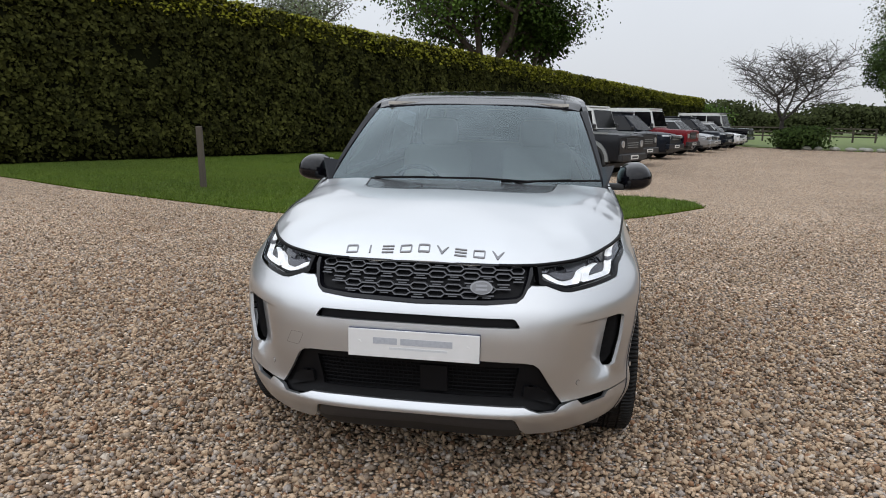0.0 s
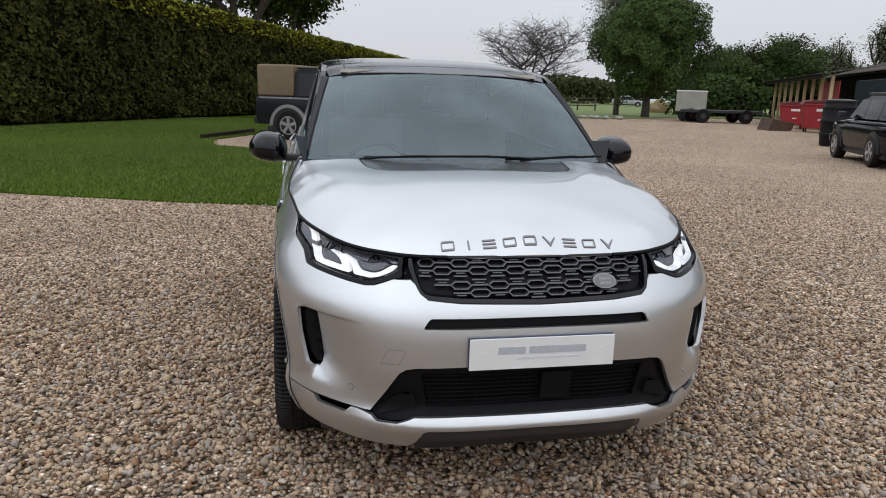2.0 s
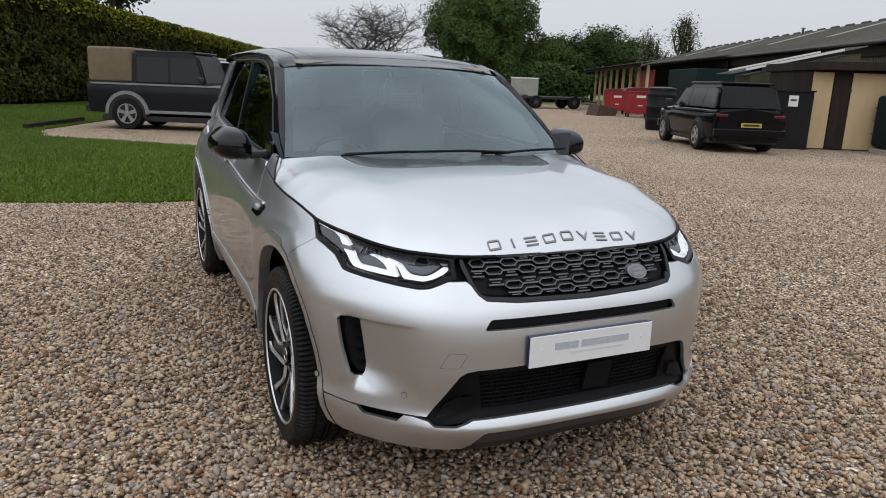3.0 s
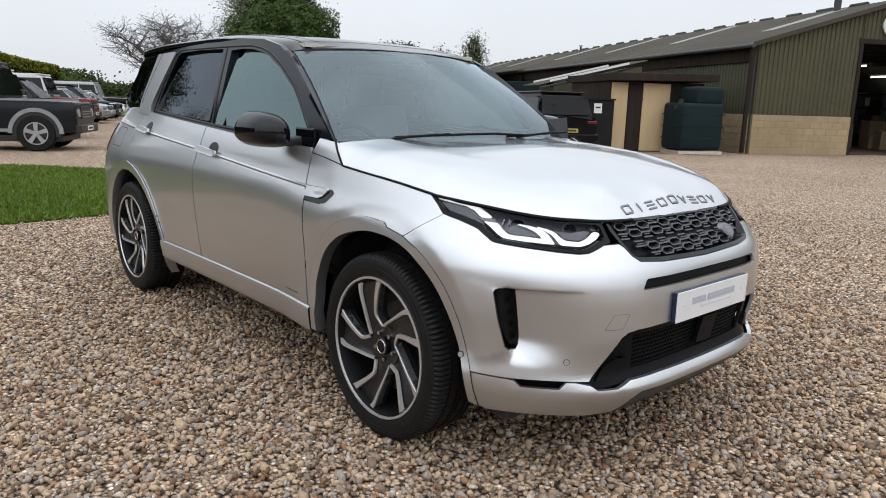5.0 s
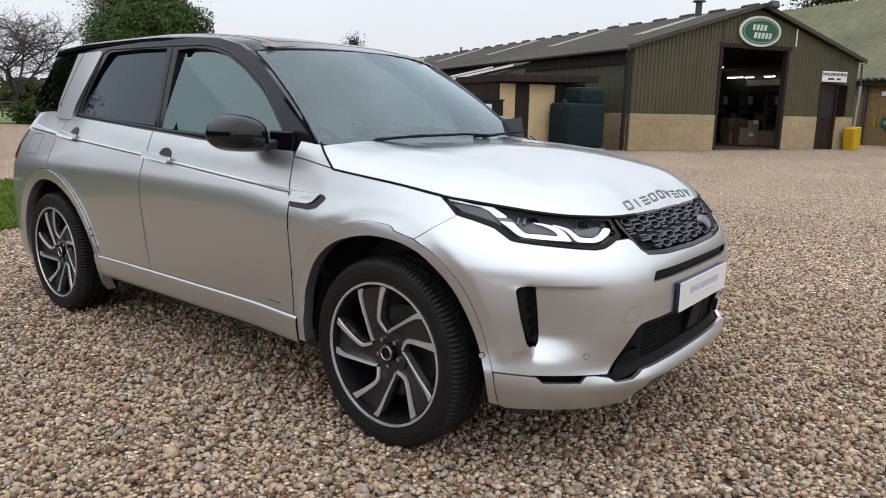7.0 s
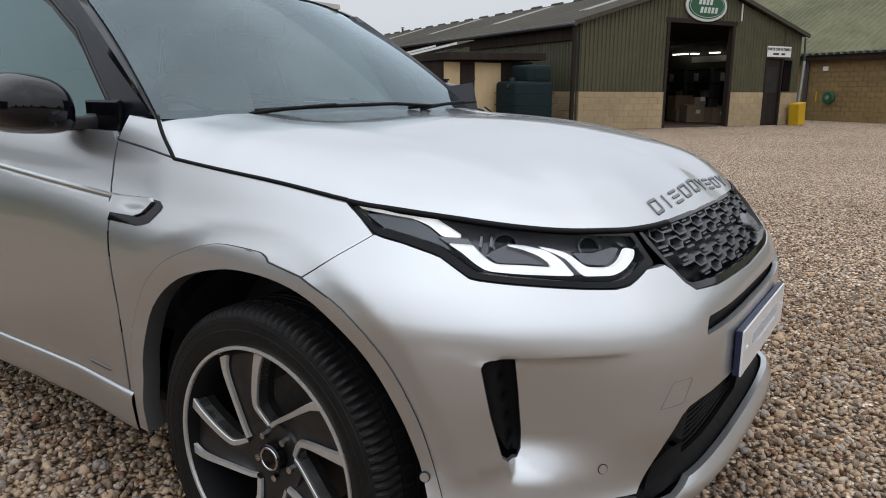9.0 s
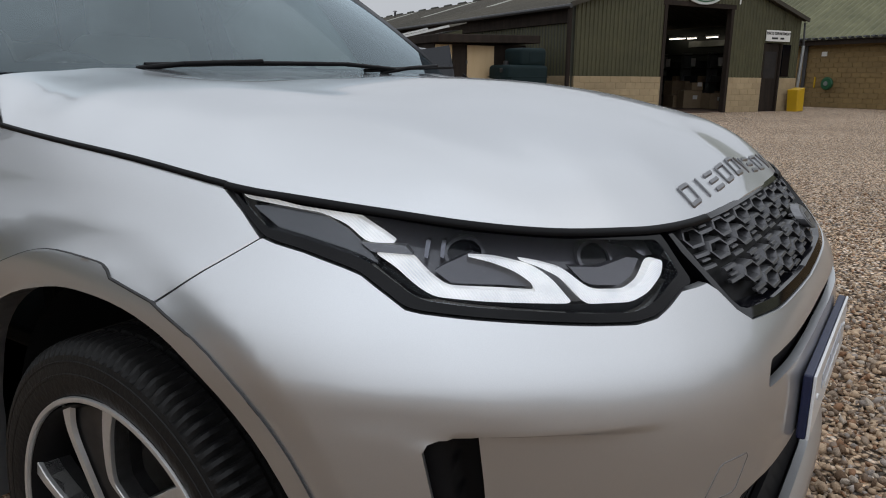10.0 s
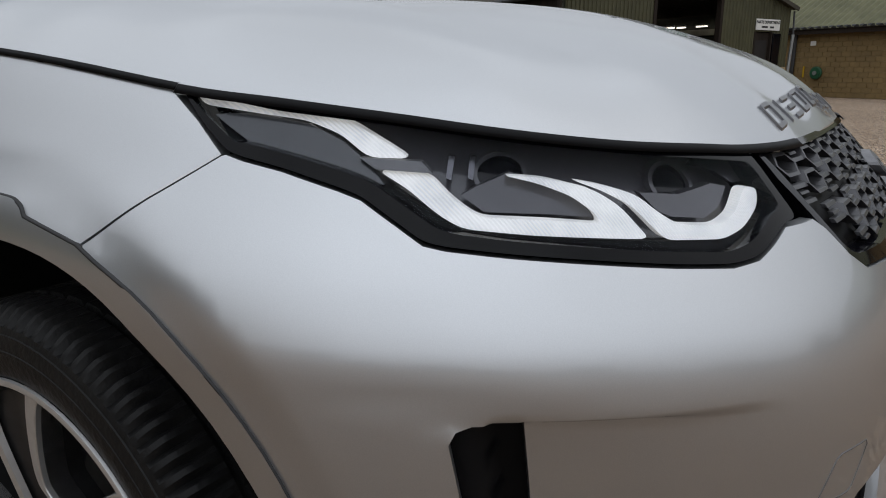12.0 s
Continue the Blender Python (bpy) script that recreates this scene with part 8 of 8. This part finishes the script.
def road_wheel(y, sgn):
    """Tyre with shoulder blocks and grooves; dark five-spoke swirl rim with bright turned edges."""
    R, RL, W = .375, .281, .245
    M = Matrix.Translation((sgn * (.922 - W / 2), y, R)) @ (Matrix.Rotation(radians(90), 4, "Y") if sgn > 0 else Matrix.Rotation(radians(-90), 4, "Y"))
    w = thing("wheel", "", "")
    for k in ("label", "category"):
        if k in w:
            del w[k]
    w.parent = car
    n = 354
    prof = [(RL - .012, W * .40), (RL + .004, W * .47), (RL + .010, W * .485), (RL + .030, W * .50), (RL + .052, W * .50), (RL + .072, W * .482), (R - .012, W * .452), (R - .004, W * .415), (R - .0012, W * .37), (R, W * .31), (R, W * .235), (R - .008, W * .23), (R - .008, W * .195), (R, W * .19), (R + .0, W * .06), (R - .008, W * .055), (R - .008, W * .02), (R, W * .015)]
    prof = prof + [(r, -h) for r, h in prof[::-1]]
    bm = bmesh.new()
    rings = []
    for pi, (r, h) in enumerate(prof):
        ring = []
        for k in range(n):
            rr = r
            ph = k % 3
            sh = abs(h) / W
            if ph == 0 and .235 < sh < .47 and r > R - .014:
                rr = r - .009
            if ph == (1 if h > 0 else 2) and .06 < sh < .195 and k % 6 < 3:
                rr = r - .007
            a = 6.28318 * k / n
            ring.append(bm.verts.new(M @ Vector((rr * math.cos(a), rr * math.sin(a), h))))
        rings.append(ring)
    for a, b in zip(rings, rings[1:]):
        for k in range(n):
            bm.faces.new((a[k], a[(k + 1) % n], b[(k + 1) % n], b[k]))
    bmesh.ops.recalc_face_normals(bm, faces=bm.faces[:])
    part("tyre", bm, M_RUBBER, w, "black road tyre", smooth=True, angle=28)
    # sidewall ribs
    bm = lathe([(RL + .038, W * .5005), (RL + .039, W * .504), (RL + .043, W * .504), (RL + .044, W * .5005)], 96, m=M)
    lathe([(RL + .060, W * .492), (RL + .0605, W * .496), (RL + .063, W * .496), (RL + .064, W * .488)], 96, bm=bm, m=M)
    part("sidewall_rib", bm, M_RUBBER, w, smooth=True, angle=40)
    rim = part("rim", lathe([(RL + .004, W * .475), (RL + .003, W * .490), (RL - .001, W * .494), (RL - .005, W * .490), (RL - .007, W * .46)], 96, m=M), M_WHEELCUT, w, "bright turned rim edge", smooth=True, angle=50)
    part("barrel", lathe([(RL - .010, W * .47), (RL - .020, W * .40), (RL - .028, W * .10), (RL - .028, -W * .45)], 72, m=M), M_GRILLEBLACK, rim, "dark wheel barrel", smooth=True, angle=50)
    part("brake_disc", rod(M @ Vector((0, 0, -.055)), M @ Vector((0, 0, -.03)), .168, n=48), M_BRAKE, w, "worn brake disc", smooth=True, angle=40)
    part("hub_back", rod(M @ Vector((0, 0, -.10)), M @ Vector((0, 0, -.056)), .235, n=36), M_BLACK, w)
    part("caliper", box(.10, .16, .06, (0, 0, 0), .015), M_DARKSTEEL, w, at=M @ Matrix.Translation((-.15, .05, -.04)))
    zf = W * .44

    def pol(r, a):
        return (r * math.cos(radians(a)), r * math.sin(radians(a)))

    def dish(x, yv, low=0.0):
        """Height of the spoke face: level at the rim, sinking towards the hub."""
        return zf - .030 * (1 - min(1, max(0, math.hypot(x, yv) - .045) / .20)) ** 1.4 - low

    def ribbon(chain, widths, side, bm):
        """A bright turned land along a run of points, its outer edge on the run."""
        q = spline([(*p, w_) for p, w_ in zip(chain, widths)], 5)
        d = np.gradient(q[:, :2], axis=0)
        d /= np.linalg.norm(d, axis=1, keepdims=True)
        nrm = np.stack([-d[:, 1], d[:, 0]], 1) * side
        L, R_ = q[:, :2], q[:, :2] + nrm * q[:, 2:3]
        rows = []
        for a, b in zip(L, R_):
            pts_ = [(*a, dish(*a, .034)), (*a, dish(*a, .0015)), (*(a * .92 + b * .08), dish(*a)), (*(a * .1 + b * .9), dish(*b, .001)), (*b, dish(*b, .009))]
            rows.append([bm.verts.new(M @ Vector(p)) for p in pts_])
        for p, q_ in zip(rows, rows[1:]):
            for i in range(4):
                bm.faces.new((p[i], q_[i], q_[i + 1], p[i + 1]))

    rr = RL - .007
    for k in range(5):
        a0 = 72 * k
        edge_a = [pol(rr, a0 - 4), pol(.235, a0 - .5), pol(.175, a0 + 6), pol(.136, a0 + 11.5), pol(.118, a0 + 11), pol(.086, a0 - 1)]
        edge_b = [pol(rr, a0 + 30), pol(.235, a0 + 33.5), pol(.175, a0 + 40), pol(.13, a0 + 50), pol(.10, a0 + 63), pol(.086, a0 + 71)]
        # dark spoke: the web between two openings, hollowed along its middle
        lo_, hi_ = spline(edge_a, 5), spline(edge_b, 5)
        bm = bmesh.new()
        rows = []
        for a, b in zip(lo_, hi_):
            row = [bm.verts.new(M @ Vector((*a, dish(*a, .055))))]
            for t in np.linspace(0, 1, 7):
                c = a * (1 - t) + b * t
                c = c / np.linalg.norm(c) * (np.linalg.norm(a) * (1 - t) + np.linalg.norm(b) * t)
                row.append(bm.verts.new(M @ Vector((*c, dish(*c, .008 + .014 * math.sin(math.pi * t))))))
            row.append(bm.verts.new(M @ Vector((*b, dish(*b, .055)))))
            rows.append(row)
        for p, q in zip(rows, rows[1:]):
            for i in range(8):
                bm.faces.new((p[i], q[i], q[i + 1], p[i + 1]))
        bmesh.ops.recalc_face_normals(bm, faces=bm.faces[:])
        part("spoke", bm, M_WHEELDARK, rim, "dark grey spoke", smooth=True, angle=35)
        bm = bmesh.new()
        ribbon(edge_a, (.034, .024, .019, .017, .015, .012), -1, bm)
        ribbon(edge_b, (.028, .017, .013, .012, .011, .011), 1, bm)
        bmesh.ops.recalc_face_normals(bm, faces=bm.faces[:])
        part("turned_edge", bm, M_WHEELCUT, rim, "bright turned spoke edge", smooth=True, angle=30)
        x, yv = pol(.056, a0 + 36)
        part("wheel_nut", rod(M @ Vector((x, yv, zf - .062)), M @ Vector((x, yv, zf - .028)), .0115, .009, 6), M_CHROME, w)
    part("hub_plate", lathe([(.098, zf - .050), (.090, zf - .034), (.070, zf - .036), (.045, zf - .044), (0.0, zf - .044)], 40, m=M), M_WHEELDARK, rim, smooth=True, angle=40)
    cap = part("centre_cap", lathe([(.036, zf - .04), (.036, zf - .020), (.033, zf - .017), (0, zf - .017)], 32, m=M), M_GLOSSBLACK, w, "black centre cap", smooth=True, angle=40)
    part("cap_ring", lathe([(.030, zf - .017), (.029, zf - .0155), (.025, zf - .0155), (.024, zf - .017)], 32, m=M), M_CHROME, cap)
    return w


for y in (0.0, 2.741):
    for sgn in (-1, 1):
        road_wheel(float(lengthen(y)) + .006, sgn)
    for sgn in (-1, 1):
        # arch liner
        bm = bmesh.new()
        n = 26
        rows = []
        for a in np.linspace(-.05 * math.pi, 1.05 * math.pi, n):
            rows.append([bm.verts.new((sgn * x, y + .475 * math.cos(a) * k_, .375 + .475 * math.sin(a) * k_)) for x, k_ in ((.835, .985), (.80, 1.0), (.60, 1.0))])
        for p, q in zip(rows, rows[1:]):
            for i in range(2):
                bm.faces.new((p[i], q[i], q[i + 1], p[i + 1]))
        bm.faces.new([r[2] for r in rows])
        part("arch_liner", bm, M_BLACK, car, "black arch liner", smooth=True, angle=60)

# the body is drawn out a little behind the headlights, up to the axles' true stations
for ob in car.children_recursive:
    if ob.type == "MESH" and ob.name.split(".")[0] not in WHEEL_PARTS:
        me = ob.data
        co = np.empty(len(me.vertices) * 3, np.float32)
        me.vertices.foreach_get("co", co)
        co = co.reshape(-1, 3)
        if ob.matrix_basis.is_identity:
            co[:, 1] = lengthen(co[:, 1])
            me.vertices.foreach_set("co", co.ravel())
            me.update()

# ---------------------------------------------------------------- loose stones near the car
def stones(count, x0, y0, x1, y1, seed, fade=1.4, hole=None, simple=False):
    g = np.random.default_rng(seed)
    ring = np.array([(math.cos(a), math.sin(a)) for a in np.linspace(0, 6.28318, 6)[:-1]])
    base = np.concatenate([[(0, 0, -1)], np.c_[ring * .92, np.full(5, -.38)], np.c_[ring @ np.array([[.809, .588], [-.588, .809]]) * .86, np.full(5, .45)], [(0, 0, 1)]])
    f = []
    for k in range(5):
        n_ = (k + 1) % 5
        f += [(0, 1 + n_, 1 + k), (1 + k, 1 + n_, 6 + k), (1 + n_, 6 + n_, 6 + k), (6 + k, 6 + n_, 11)]
    if simple:
        base = np.array([(0, 0, -1), (1, 0, 0), (-.1, 1, .1), (-1, .1, 0), (0, -1, -.1), (.1, 0, .8)])
        f = [(0, 2, 1), (0, 3, 2), (0, 4, 3), (0, 1, 4), (5, 1, 2), (5, 2, 3), (5, 3, 4), (5, 4, 1)]
    nv = len(base)
    f = np.array(f)
    x, y = g.uniform(x0, x1, count), g.uniform(y0, y1, count)
    edge = np.minimum.reduce([x - x0, x1 - x, y - y0, y1 - y])
    keep = g.random(count) < np.clip(edge / fade, 0, 1) ** 1.3
    if hole:
        keep &= g.random(count) > np.clip(np.minimum.reduce([x - hole[0], hole[2] - x, y - hole[1], hole[3] - y]) / 1.4, 0, 1)
    keep &= ~inside(x, y, VERGE)
    x, y = x[keep], y[keep]
    n = len(x)
    size = .0108 * np.exp(g.normal(0, .28, n))
    v = np.repeat(base[None], n, 0) * (1 + g.normal(0, .25, (n, nv, 1)))
    v = v * np.stack([size * g.uniform(.85, 1.35, n), size * g.uniform(.7, 1.0, n), size * g.uniform(.5, .95, n)], 1)[:, None, :]
    a, t = g.uniform(0, 6.283, n), g.normal(0, .6, n)
    ct, st_ = np.cos(t)[:, None], np.sin(t)[:, None]
    vx, vz = v[..., 0] * ct - v[..., 2] * st_, v[..., 0] * st_ + v[..., 2] * ct
    v[..., 0], v[..., 2] = vx, vz
    ca, sa = np.cos(a)[:, None], np.sin(a)[:, None]
    vx, vy = v[..., 0] * ca - v[..., 1] * sa, v[..., 0] * sa + v[..., 1] * ca
    v[..., 0], v[..., 1] = vx + x[:, None], vy + y[:, None]
    v[..., 2] += (.004 + .012 * g.random(n))[:, None]
    fa = (f[None] + (np.arange(n) * nv)[:, None, None]).reshape(-1, 3)
    me = mesh_np("loose_gravel", v.reshape(-1, 3), fa, M_STONE, 3)
    return me


tagged(part("loose_gravel", stones(96000, -4.9, -3.2, 3.4, 3.2, 77), None), "loose brown and grey flint gravel stones round the car", "gravel", kind="stuff")
tagged(part("loose_gravel", stones(125000, -9.5, -5.5, 8.5, 9.5, 78, 4.5, (-4.9, -3.2, 3.4, 3.2), True), None), "thinner loose flint stones further out in the yard", "gravel", kind="stuff")
